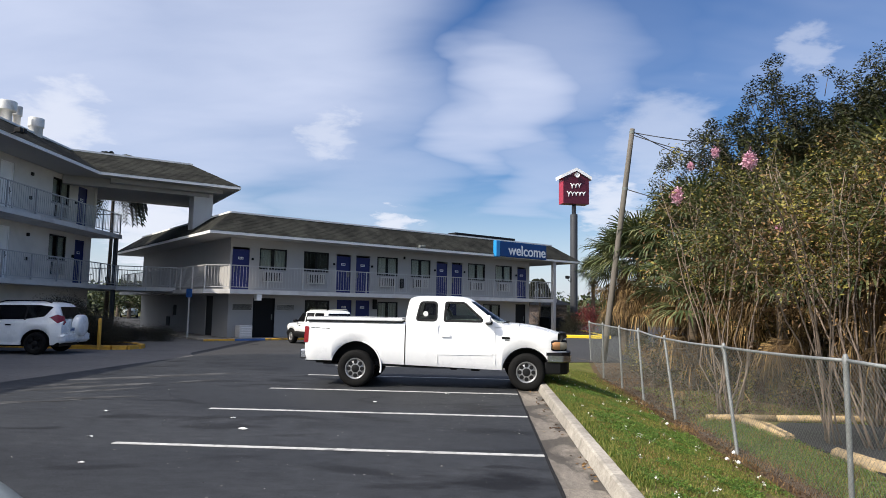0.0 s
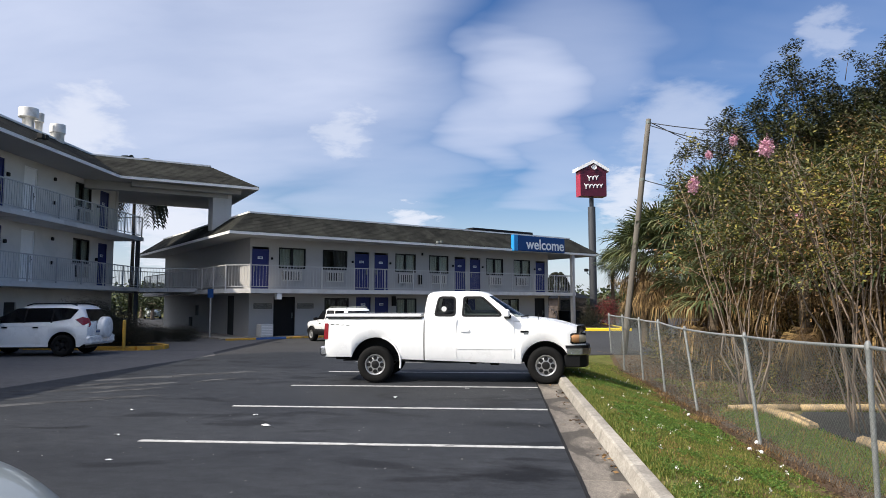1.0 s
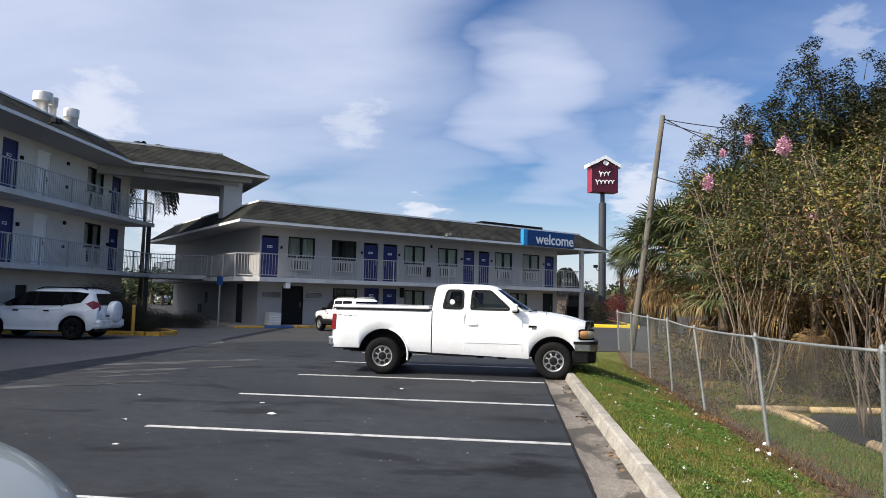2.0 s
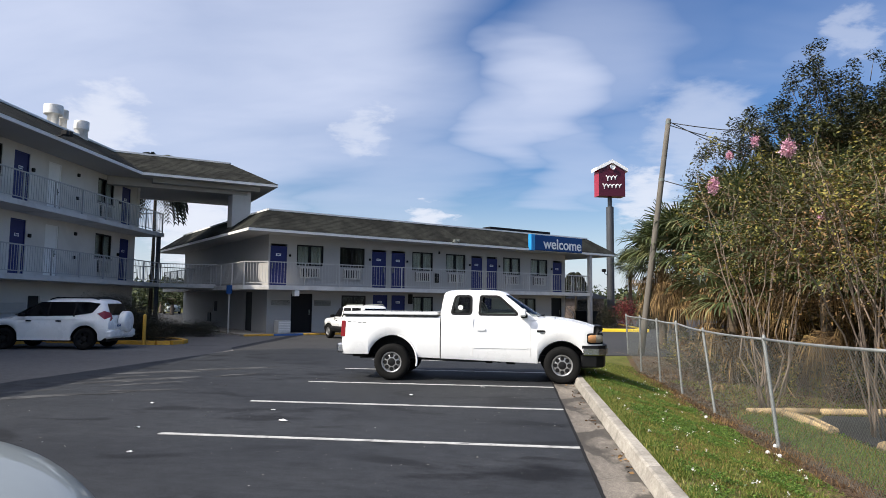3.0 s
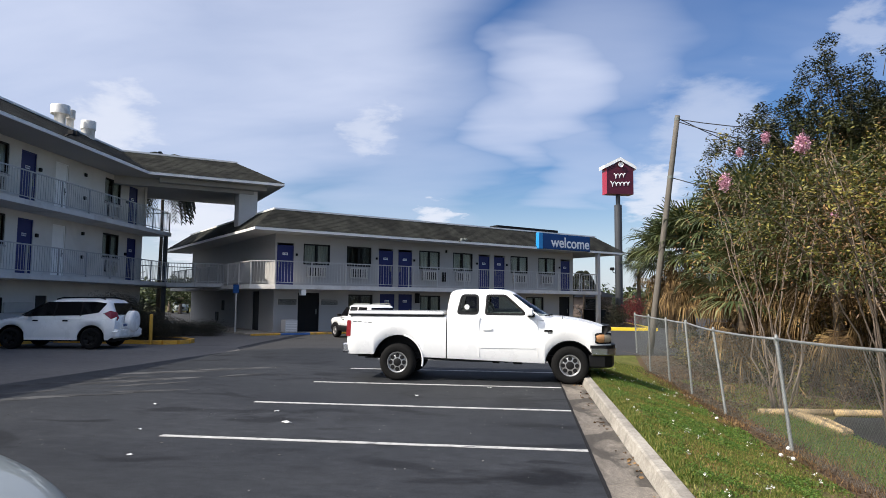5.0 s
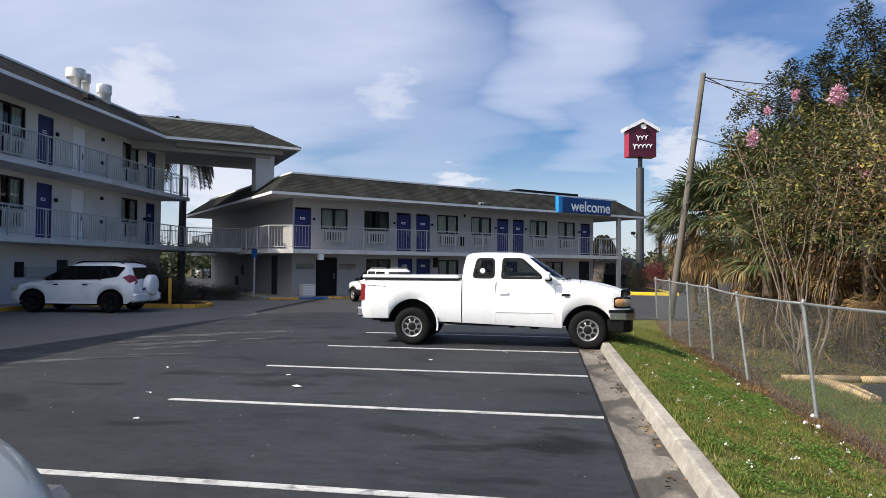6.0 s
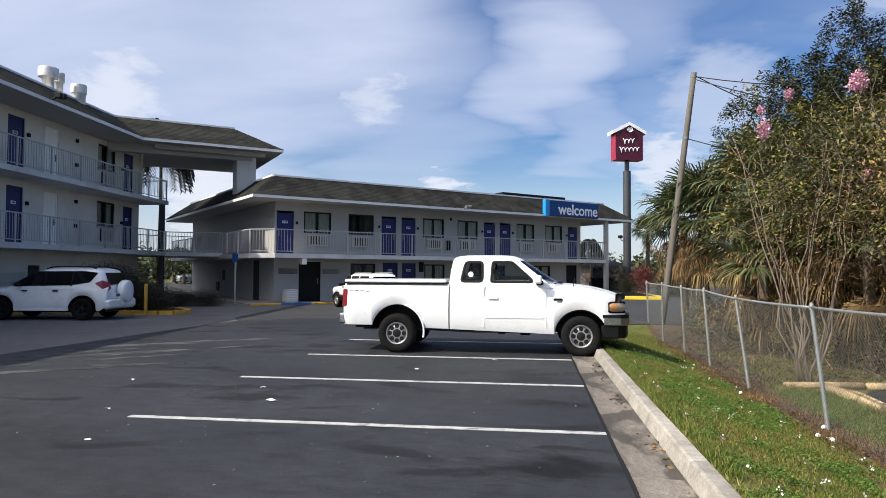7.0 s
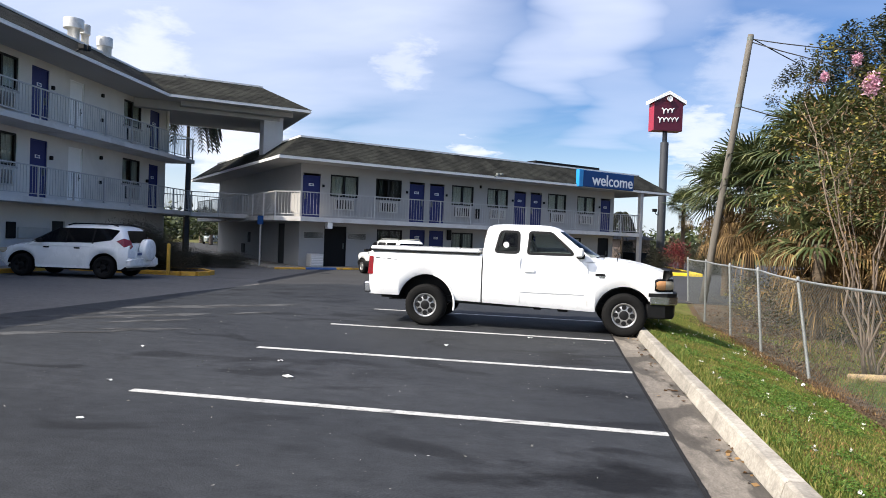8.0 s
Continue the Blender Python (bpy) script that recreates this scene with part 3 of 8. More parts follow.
def thing(name, m, label, category, group="", kind=""):
    ob = new(name)
    ob.empty_display_size = 0.2
    ob.matrix_world = m
    return tagged(ob, label, category, group, kind)


def structure(name, shape, mats, label, category):
    return tagged(part(name, shape, mats), label, category, kind="structure")


def rounded(ob, width, segments=2, angle=35):
    md = ob.modifiers.new("edge", "BEVEL")
    md.width, md.segments, md.limit_method, md.angle_limit = width, segments, "ANGLE", radians(angle)
    return ob


def cut_wall(sh, u0, u1, y0, y1, z0, z1, openings, slot=0):
    """A wall along x with openings (u0, u1, z0, z1) that go through it, as one closed skin."""
    xs = sorted({u0, u1, *[min(max(v, u0), u1) for o in openings for v in o[:2]]})
    zs = sorted({z0, z1, *[min(max(v, z0), z1) for o in openings for v in o[2:]]})
    nx, nz = len(xs) - 1, len(zs) - 1

    def solid(i, j):
        if not (0 <= i < nx and 0 <= j < nz):
            return False
        x, z = (xs[i] + xs[i + 1]) / 2, (zs[j] + zs[j + 1]) / 2
        return not any(o[0] < x < o[1] and o[2] < z < o[3] for o in openings)
    keys, v, f = {}, [], []

    def at(i, j, s):
        if (i, j, s) not in keys:
            keys[(i, j, s)] = len(v)
            v.append((xs[i], (y0, y1)[s], zs[j]))
        return keys[(i, j, s)]
    for i in range(nx):
        for j in range(nz):
            if not solid(i, j):
                continue
            f.append((at(i, j, 0), at(i + 1, j, 0), at(i + 1, j + 1, 0), at(i, j + 1, 0)))
            f.append((at(i, j, 1), at(i, j + 1, 1), at(i + 1, j + 1, 1), at(i + 1, j, 1)))
            if not solid(i - 1, j):
                f.append((at(i, j, 0), at(i, j + 1, 0), at(i, j + 1, 1), at(i, j, 1)))
            if not solid(i + 1, j):
                f.append((at(i + 1, j, 0), at(i + 1, j, 1), at(i + 1, j + 1, 1), at(i + 1, j + 1, 0)))
            if not solid(i, j - 1):
                f.append((at(i, j, 0), at(i, j, 1), at(i + 1, j, 1), at(i + 1, j, 0)))
            if not solid(i, j + 1):
                f.append((at(i, j + 1, 0), at(i + 1, j + 1, 0), at(i + 1, j + 1, 1), at(i, j + 1, 1)))
    sh.mesh(v, f, slot)


def inset_loop(loop, d):
    """A closed counter-clockwise loop moved inwards by d, corners mitred."""
    out, n = [], len(loop)
    for k in range(n):
        p, q, r = Vector(loop[k - 1]), Vector(loop[k]), Vector(loop[(k + 1) % n])
        e0, e1 = (q - p).normalized(), (r - q).normalized()
        n0, n1 = Vector((-e0.y, e0.x)), Vector((-e1.y, e1.x))
        bis = (n0 + n1) / (1 + n0.dot(n1))
        out.append(tuple(q + bis * d))
    return out


def door_leaf(parent, u0, u1, z0, z1, mat, label, knob=0.9, plate=True, name="door"):
    d = Shape()
    d.cbox(u0 + 0.05, 0.06, z0 + 0.01, u1 - 0.05, 0.105, z1 - 0.05, 0.004)
    leaf = part(name, d, mat, parent, label)
    fr = Shape()
    cut_wall(fr, u0, u1, 0.03, 0.12, z0, z1, [(u0 + 0.05, u1 - 0.05, z0, z1 - 0.05)])
    part("frame", fr, mat, leaf)
    h = Shape()
    kx = u1 - 0.14 if knob > 0 else u0 + 0.14
    h.cyl((kx, 0.06, z0 + 1.0), (kx, 0.0, z0 + 1.0), 0.03, 0.025, 8)
    h.box(kx - 0.03, 0.045, z0 + 0.88, kx + 0.03, 0.06, z0 + 1.16)
    part("handle", h, M["galv_dull"], leaf)
    if plate:
        p = Shape()
        mid = (u0 + u1) / 2
        p.box(mid - 0.13, 0.045, z0 + 1.52, mid + 0.13, 0.06, z0 + 1.64)
        part("number_plate", p, M["letter"], leaf)
        q = Shape()
        for k in range(3):
            q.box(mid - 0.09 + 0.07 * k, 0.038, z0 + 1.545, mid - 0.045 + 0.07 * k, 0.045, z0 + 1.615)
        part("number_bars", q, M["sign_blue"], leaf)
    return leaf


def window_unit(parent, u0, u1, z0, z1, drape, open_part):
    """Sliding window: dark frame, two panes, curtains behind."""
    fr = Shape()
    t = 0.07
    mid = (u0 + u1) / 2
    cut_wall(fr, u0, u1, 0.03, 0.11, z0, z1, [(u0 + t, mid - 0.05, z0 + t, z1 - t), (mid + 0.05, u1 - t, z0 + t, z1 - t)])
    win = part("window", fr, M["dark_frame"], parent)
    for a, b, y in ((u0 + t, mid - 0.05, 0.06), (mid + 0.05, u1 - t, 0.08)):
        p = Shape()
        p.box(a, y, z0 + t, b, y + 0.006, z1 - t)
        ob = part("pane", p, M["pane"], win)
        ob.visible_shadow = False
    s = Shape()
    s.cbox(u0 - 0.05, -0.05, z0 - 0.07, u1 + 0.05, 0.05, z0, 0.01)
    part("sill", s, M["stucco"], win)
    # pleated curtains, drawn apart by the given share
    gap = (u1 - u0) * open_part / 2
    for a, b in ((u0 + 0.02, mid - gap), (mid + gap, u1 - 0.02)):
        c = Shape()
        n = max(int((b - a) / 0.05), 2)
        pts = [(a + (b - a) * k / n, 0.17 + 0.022 * math.sin(k * 1.9 + u0)) for k in range(n + 1)]
        for p, q in zip(pts, pts[1:]):
            c.face([(p[0], p[1], z0), (q[0], q[1], z0), (q[0], q[1], z1), (p[0], p[1], z1)], smooth=True)
        part("curtain", c, M[drape], win)
    # back panel set close, its dark colour standing for the unlit room
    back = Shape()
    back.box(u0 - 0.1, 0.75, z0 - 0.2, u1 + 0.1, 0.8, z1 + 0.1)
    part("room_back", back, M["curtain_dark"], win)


def cooler(parent, u0, u1, z0, z1):
    """Through-wall air conditioner with a slatted front."""
    b = Shape()
    b.cbox(u0, -0.10, z0, u1, 0.05, z1, 0.01)
    ac = part("air_conditioner", b, M["grille_dark"], parent)
    f = Shape()
    cut_wall(f, u0 - 0.03, u1 + 0.03, -0.125, -0.1, z0 - 0.02, z1 + 0.02, [(u0 + 0.01, u1 - 0.01, z0 + 0.04, z1 - 0.05)])
    part("grille_frame", f, M["grille"], ac)
    n = 7
    for k in range(n):
        x = u0 + (u1 - u0) * (k + 0.5) / n
        s = Shape()
        s.box(x - 0.034, -0.13, z0 + 0.04, x + 0.034, -0.1, z1 - 0.05)
        part("slat", s, M["grille"], ac)


def railing(parent, p0, p1, z, h=1.07, gap=0.15):
    """Painted steel guard rail in bays: posts, two rails, upright bars."""
    p0, p1 = Vector((*p0, 0)), Vector((*p1, 0))
    run = (p1 - p0).length
    bays = max(1, round(run / 1.9))
    ux = (p1 - p0) / run
    ang = math.atan2(ux.y, ux.x)
    bay = run / bays
    sh = Shape()
    sh.box(0.02, -0.02, h - 0.045, bay - 0.02, 0.02, h)
    top = sh.data("railing", [M["rail_paint"]])
    sh = Shape()
    sh.box(0.02, -0.014, 0.09, bay - 0.02, 0.014, 0.12)
    low = sh.data("bottom_rail", [M["rail_paint"]])
    n = round(bay / gap)
    bar = Shape()
    bar.box(-0.0065, -0.0065, 0.12, 0.0065, 0.0065, h - 0.045)
    bar = bar.data("baluster", [M["rail_paint"]])
    po = Shape()
    po.box(-0.025, -0.025, -0.2, 0.025, 0.025, h)
    post = po.data("post", [M["rail_paint"]])
    for k in range(bays):
        at = p0 + ux * (bay * k)
        m = Matrix.Translation((at.x, at.y, z)) @ Matrix.Rotation(ang, 4, "Z")
        rail = part("railing", top, None, parent, m=m)
        part("bottom_rail", low, None, rail)
        part("post", post, None, rail)
        for j in range(1, n):
            part("baluster", bar, None, rail, m=Matrix.Translation((bay * j / n, 0, 0)))
        if k == bays - 1:
            part("post", post, None, rail, m=Matrix.Translation((bay, 0, 0)))


def mansard(parent, loop, z0, rise, inset, flat=True, courses=13, fascia=0.13):
    """Eave board, soffit, lapped shingle courses and a white cap along the top."""
    n = len(loop)
    inner = inset_loop(loop, inset)
    wall_in = inset_loop(loop, 1.2)
    so = Shape()
    so.mesh([(x, y, z0 + 0.03) for x, y in loop], [tuple(range(n))[::-1]])
    part("soffit", so, M["soffit"], parent)
    for k in range(n):
        a, b = loop[k], loop[(k + 1) % n]
        off = inset_loop(loop, 0.05)
        c, d = off[k], off[(k + 1) % n]
        fb = Shape()
        fb.mesh([(*a, z0), (*b, z0), (*d, z0), (*c, z0), (*a, z0 + fascia), (*b, z0 + fascia), (*d, z0 + fascia), (*c, z0 + fascia)], [(0, 1, 5, 4), (1, 2, 6, 5), (2, 3, 7, 6), (3, 0, 4, 7), (4, 5, 6, 7), (3, 2, 1, 0)])
        part("fascia", fb, M["white_trim"], parent)
    base, zr = z0 + fascia, rise - fascia
    bed = Shape()
    for k in range(n):
        a, b, c, d = loop[k], loop[(k + 1) % n], inner[(k + 1) % n], inner[k]
        bed.face([(*a, base), (*b, base), (*c, base + zr), (*d, base + zr)])
    bed.mesh([(x, y, base + zr) for x, y in inner], [tuple(range(n))])
    roof = part("roof", bed, M["shingle"], parent)
    rnd = random.Random(len(loop) + int(z0 * 10))
    for j in range(courses):
        t0, t1 = j / courses, (j + 1.25) / courses
        t1 = min(t1, 1)
        l0, l1 = inset_loop(loop, inset * t0 - 0.012), inset_loop(loop, inset * t1 - 0.004)
        for k in range(n):
            a, b = Vector((*l0[k], base + zr * t0 + 0.011)), Vector((*l0[(k + 1) % n], base + zr * t0 + 0.011))
            d, c = Vector((*l1[k], base + zr * t1 + 0.006)), Vector((*l1[(k + 1) % n], base + zr * t1 + 0.006))
            length = (b - a).length
            tabs = max(1, int(length / 0.33))
            cs = Shape()
            for i in range(tabs):
                f0, f1 = i / tabs, (i + 1) / tabs
                up = Vector((0, 0, rnd.uniform(-0.003, 0.006)))
                g = 0.006 / length
                q = [a.lerp(b, f0 + g) + up, a.lerp(b, f1 - g) + up, d.lerp(c, f1 - g), d.lerp(c, f0 + g)]
                low = Vector((0, 0, -0.008))
                cs.mesh([*q, q[0] + low, q[1] + low], [(0, 1, 2, 3), (4, 5, 1, 0)])
            part("shingle_course", cs, M["shingle"], roof)
    for k in range(n):
        a, b = Vector((*inner[k], base + zr)), Vector((*inner[(k + 1) % n], base + zr))
        d = (b - a).normalized()
        o = Vector((-d.y, d.x, 0)) * 0.22
        cp = Shape()
        v = [a - o * 0.25, b - o * 0.25, b + o, a + o]
        cp.mesh([p + Vector((0, 0, 0.0)) for p in v] + [p + Vector((0, 0, 0.085)) for p in v], [(0, 1, 5, 4), (1, 2, 6, 5), (2, 3, 7, 6), (3, 0, 4, 7), (4, 5, 6, 7)])
        part("roof_cap", cp, M["white_trim"], parent)
    return roof


# ---- ground, lot, kerbs ----
def ground_z(x, y):
    """Lot level, falling behind the kerb to the fence and the plot beyond."""
    if x < 0.6:
        return -0.03
    fall = min(max((x - 0.7) / 2.3, 0), 1)
    fall = fall * fall * (3 - 2 * fall)
    z = 0.11 - 0.49 * fall
    if x > 3:
        z -= 0.05 * min((x - 3) / 4, 1)
    back = min(max((y - 12.8) / 1.5, 0), 1)
    z = z * (1 - back) + (-0.03) * back
    if y < 12.8:
        z += 0.025 * noise.noise(Vector((x * 0.9, y * 0.9, 0))) * min(max((x - 0.7) / 0.6, 0), 1)
    return z


def ground_sheet():
    xs = [-3000, -800, -200, -60, -30, -10, -2, 0.0, 0.595, 0.602, 0.7] + [0.7 + 0.15 * k for k in range(1, 40)] + [7, 9, 12, 16, 25, 60, 200, 800, 3000]
    ys = [-3000, -800, -200, -60, -20, -12] + [-10 + 0.3 * k for k in range(0, 85)] + [17, 20, 30, 60, 120, 300, 900, 3000]
    sh = Shape()
    v = [(x, y, ground_z(x, y)) for y in ys for x in xs]
    w = len(xs)
    f = [(j * w + i, j * w + i + 1, (j + 1) * w + i + 1, (j + 1) * w + i) for j in range(len(ys) - 1) for i in range(w - 1)]
    bare = lambda q: 2.75 < v[q[0]][0] < 30 and -30 < v[q[0]][1] < 15 and (v[q[0]][0] < 3.3 or v[q[0]][1] > 10.2 or v[q[0]][0] > 9)
    sh.mesh(v, [q for q in f if not bare(q)], 0, True)
    sh.mesh(v, [q for q in f if bare(q)], 1, True)
    return structure("ground", sh, [M["turf"], M["soil"]], "patchy green turf running out to the horizon", "ground")


ground_sheet()


def lot():
    sh = Shape()
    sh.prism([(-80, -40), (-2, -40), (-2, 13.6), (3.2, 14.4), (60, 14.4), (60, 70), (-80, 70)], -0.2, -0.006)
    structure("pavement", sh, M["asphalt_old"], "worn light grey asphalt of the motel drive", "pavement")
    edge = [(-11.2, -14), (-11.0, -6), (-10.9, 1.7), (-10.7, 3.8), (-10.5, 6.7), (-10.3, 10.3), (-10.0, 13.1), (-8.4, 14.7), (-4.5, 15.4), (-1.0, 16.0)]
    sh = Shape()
    # paler paving stops along the tall wing's shadow edge, offsetting its shade
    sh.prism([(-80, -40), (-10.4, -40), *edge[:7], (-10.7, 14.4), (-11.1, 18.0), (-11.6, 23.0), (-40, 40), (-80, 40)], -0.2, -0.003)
    structure("pavement", sh, M["asphalt_shade_lift"], "pale grey old paving in front of the tall wing, lightened against its shadow", "pavement")
    sh = Shape()
    sh.prism([(0, 16.0), *reversed(edge), (0, -14)][::1], -0.2, 0.0)
    road = structure("parking_lot", sh, M["asphalt_new"], "dark freshly sealed asphalt of the parking lot", "parking lot")
    # worn pale scuffs where the seal coat has gone
    rnd = random.Random(5)
    for i_, (cx, cy, ln) in enumerate(((-8.9, 6.5, 1.2), (-8.0, 7.2, 1.3), (-7.3, 7.7, 0.9), (-9.3, 5.2, 0.9), (-8.5, 5.0, 1.3), (-8.0, 4.5, 0.8), (-7.5, 3.6, 0.7), (-8.9, 2.4, 1.0), (-9.6, 2.9, 0.8), (-9.9, 4.2, 0.7), (-6.9, 6.3, 0.6), (-9.7, 1.2, 1.1), (-7.9, 3.1, 0.5))):
        p = Shape()
        turn = rnd.uniform(0.45, 0.85)
        ca, sa = math.cos(turn), math.sin(turn)
        side_a, side_b = [], []
        for k in range(15):
            f = k / 14
            wide = 0.16 * ln * math.sin(math.pi * f) ** 0.6 + 0.004
            bow = 0.12 * noise.noise(Vector((cx * 3 + f * 2.2, cy, 1)))
            up = wide * (1 + 0.8 * noise.noise(Vector((cx + f * 5, cy * 2, 3))))
            dn = wide * (1 + 0.8 * noise.noise(Vector((cx + f * 5, cy * 2, 8))))
            s = (2 * f - 1) * ln
            side_a.append((cx + ca * s - sa * (bow + up), cy + sa * s + ca * (bow + up), 0.0012 + 0.0003 * i_))
            side_b.append((cx + ca * s - sa * (bow - dn), cy + sa * s + ca * (bow - dn), 0.0012 + 0.0003 * i_))
        p.mesh(side_a + side_b, [(15 + k, 15 + k + 1, k + 1, k) for k in range(14)])
        part("worn_patch", p, M["patch"], road)
    for k in range(6):
        y = -2.74 + 2.74 * k
        left = (-5.2, -5.13, -5.1, -5.0, -4.95, -4.9)[k]
        p = Shape()
        p.box(left, y - 0.05, -0.01, -0.02, y + 0.05, 0.005)
        part("stall_line", p, M["line"], road)


lot()


def kerbs():
    # gutter pan and kerb in cast lengths with open joints
    pan, kerb = Shape(), Shape()
    L = 3.0
    pan.cbox(0.0, 0.006, -0.15, 0.43, L - 0.006, 0.002, 0.004)
    prof = [(0.43, -0.15), (0.62, -0.15), (0.62, 0.125), (0.595, 0.15), (0.49, 0.15), (0.465, 0.135), (0.43, 0.01)]
    n = len(prof)
    v = [(x, y, z) for y in (0.005, L - 0.005) for x, z in prof]
    kerb.mesh(v, [(k, (k + 1) % n, n + (k + 1) % n, n + k)[::-1] for k in range(n)] + [tuple(range(n)), tuple(range(n, 2 * n))[::-1]])
    panm, kerbm = pan.data("gutter_slab", [M["gutter"]]), kerb.data("kerb_stone", [M["concrete"]])
    base = Shape()
    base.box(0.02, -13, -0.3, 0.6, 12.9, -0.16)
    # crumbled edge of the asphalt along the gutter
    rag = Shape()
    n = 518
    a, b = [], []
    for k in range(n + 1):
        y = -13 + 0.05 * k
        w = 0.5 + 0.5 * noise.noise(Vector((2.0, y * 1.1, 5.0)))
        a.append((-0.022, y, 0.0035))
        b.append((0.004 + 0.035 * w * (0.5 + 0.5 * noise.noise(Vector((y * 9.0, 1.0, 0.0)))), y, 0.0065))
    rag.mesh(a + b, [(k, n + 1 + k, n + 2 + k, k + 1) for k in range(n)])
    run = structure("kerb", base, M["concrete"], "weathered cast concrete kerb and gutter beside the grass bank", "kerb")
    part("joint", rag, M["asphalt_edge"], run)
    for k in range(9):
        y = -13.4 + L * k
        part("gutter_slab", panm, None, run, m=Matrix.Translation((0, y, 0)))
        part("kerb_stone", kerbm, None, run, m=Matrix.Translation((0, y, 0)))


kerbs()


# ---- the motel ----
MB = Matrix.Translation((-13.09, 23.73, 0)) @ Matrix.Rotation(radians(41.4), 4, "Z")
MA = Matrix.Translation((-19.5, 10.0, 0)) @ Matrix.Rotation(radians(95.3), 4, "Z")


def low_wing():
    w = thing("motel_building", MB, "two storey grey stucco motel wing with blue doors, dark shingled eaves", "building")
    FL, SB, EV = 2.40, 2.19, 4.95
    doors = [(0.10, 0.98), (5.88, 6.78), (7.12, 8.02), (12.77, 13.62), (13.97, 14.82), (19.65, 20.5)]
    wins = [(1.5, 2.98), (3.94, 5.42), (8.5, 9.93), (10.86, 12.32), (15.3, 16.75), (17.65, 19.15)]
    up = [(a, b, FL, FL + 2.13) for a, b in doors] + [(a, b, FL + 1.08, FL + 2.15) for a, b in wins]
    gd = [(1.26, 2.42), (5.98, 6.9), (7.16, 8.05), (12.77, 13.62), (13.97, 14.82), (19.5, 20.45)]
    gw = [(4.08, 5.54), (8.58, 9.98), (10.86, 12.32), (16.6, 18.1)]
    low = [(a, b, 0.06, 2.03) for a, b in gd] + [(a, b, 0.95, 1.98) for a, b in gw]
    LEN, DEP = 20.8, 16.6
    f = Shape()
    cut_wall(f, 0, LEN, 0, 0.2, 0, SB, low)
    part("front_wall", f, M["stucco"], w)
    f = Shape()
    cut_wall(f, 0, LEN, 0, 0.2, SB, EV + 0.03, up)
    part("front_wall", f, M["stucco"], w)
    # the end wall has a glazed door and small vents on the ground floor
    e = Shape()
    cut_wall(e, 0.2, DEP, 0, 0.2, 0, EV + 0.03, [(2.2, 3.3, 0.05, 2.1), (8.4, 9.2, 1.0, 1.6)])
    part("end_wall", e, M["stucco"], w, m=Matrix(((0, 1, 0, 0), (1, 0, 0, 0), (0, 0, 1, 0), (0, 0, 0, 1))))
    s = Shape()
    s.box(0.05, 2.2, 0.05, 0.12, 3.3, 2.1)
    part("side_door", s, M["black_door"], w)
    s = Shape()
    s.box(0.05, 8.4, 1.0, 0.12, 9.2, 1.6)
    part("wall_vent", s, M["grille_dark"], w)
    s = Shape()
    s.cbox(-0.06, 9.6, 0.35, 0.0, 10.2, 0.9, 0.01)
    part("wall_vent", s, M["grille_dark"], w)
    b = Shape()
    b.box(LEN - 0.2, 0.2, 0, LEN, DEP, EV)
    b.box(0.2, DEP - 0.2, 0, LEN - 0.2, DEP, EV)
    b.box(0.2, 0.2, SB + 0.01, LEN - 0.2, DEP - 0.2, FL - 0.01)
    part("rear_wall", b, M["stucco"], w)
    for k, (a, c) in enumerate(doors):
        door_leaf(w, a, c, FL, FL + 2.02, M["blue_door"], "blue painted room door", 1 if k % 2 else -1)
    for k, (a, c) in enumerate(wins):
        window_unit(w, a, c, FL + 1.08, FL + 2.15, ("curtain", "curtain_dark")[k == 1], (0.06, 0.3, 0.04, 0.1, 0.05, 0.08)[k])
        cooler(w, a + 0.2, a + 1.2, FL + 0.46, FL + 0.98)
    for k, (a, c) in enumerate(gd):
        dark = k in (0, 5)
        door_leaf(w, a, c, 0.06, 2.03, M["black_door" if dark else "blue_door"], "dark service door" if dark else "blue painted room door", 1, not dark)
    for k, (a, c) in enumerate(gw):
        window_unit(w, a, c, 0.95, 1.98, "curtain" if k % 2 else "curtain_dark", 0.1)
    for a, c in ((0.18, 1.2), (2.47, 3.47)):
        v = Shape()
        v.box(a, -0.03, 1.40, c, 0.0, 1.72)
        ve = part("louvre", v, M["grille"], w)
        for j in range(6):
            q = Shape()
            q.box(a + 0.03, -0.05, 1.43 + 0.048 * j, c - 0.03, -0.03, 1.455 + 0.048 * j)
            part("slat", q, M["grille_dark"], ve)
    # black extinguisher boxes and door lights
    for u in (10.05, 8.25):
        x = Shape()
        z = FL + 0.4 if u > 9 else 1.55
        x.cbox(u, -0.13, z, u + 0.24, 0.0, z + 0.55, 0.015)
        part("hose_box", x, M["plastic_black"], w)
    for u in (1.12, 5.72, 8.14, 12.62, 14.96, 10.35, 19.5):
        x = Shape()
        x.cbox(u - 0.05, -0.09, FL + 1.50 if u != 10.35 else FL + 2.1, u + 0.05, 0.0, FL + 1.62 if u != 10.35 else FL + 2.26, 0.015)
        part("wall_light", x, M["plastic_black"], w)
    # walkway slab, cut across the corner
    ch = 0.9
    sl = Shape()
    sl.prism([(-1.35 + ch, -1.4), (22.0, -1.4), (22.0, 0.0), (0, 0.0), (0, DEP), (-1.4, DEP), (-1.4, -1.4 + ch)], SB, FL)
    part("walkway", sl, M["slab_paint"], w)
    jb = Shape()
    jb.cbox(0.88, -1.38, SB - 0.3, 1.12, -1.05, SB - 0.004, 0.01)
    part("downpipe_box", jb, M["white_trim"], w)
    railing(w, (-1.35 + ch, -1.33), (21.9, -1.33), FL, 1.15)
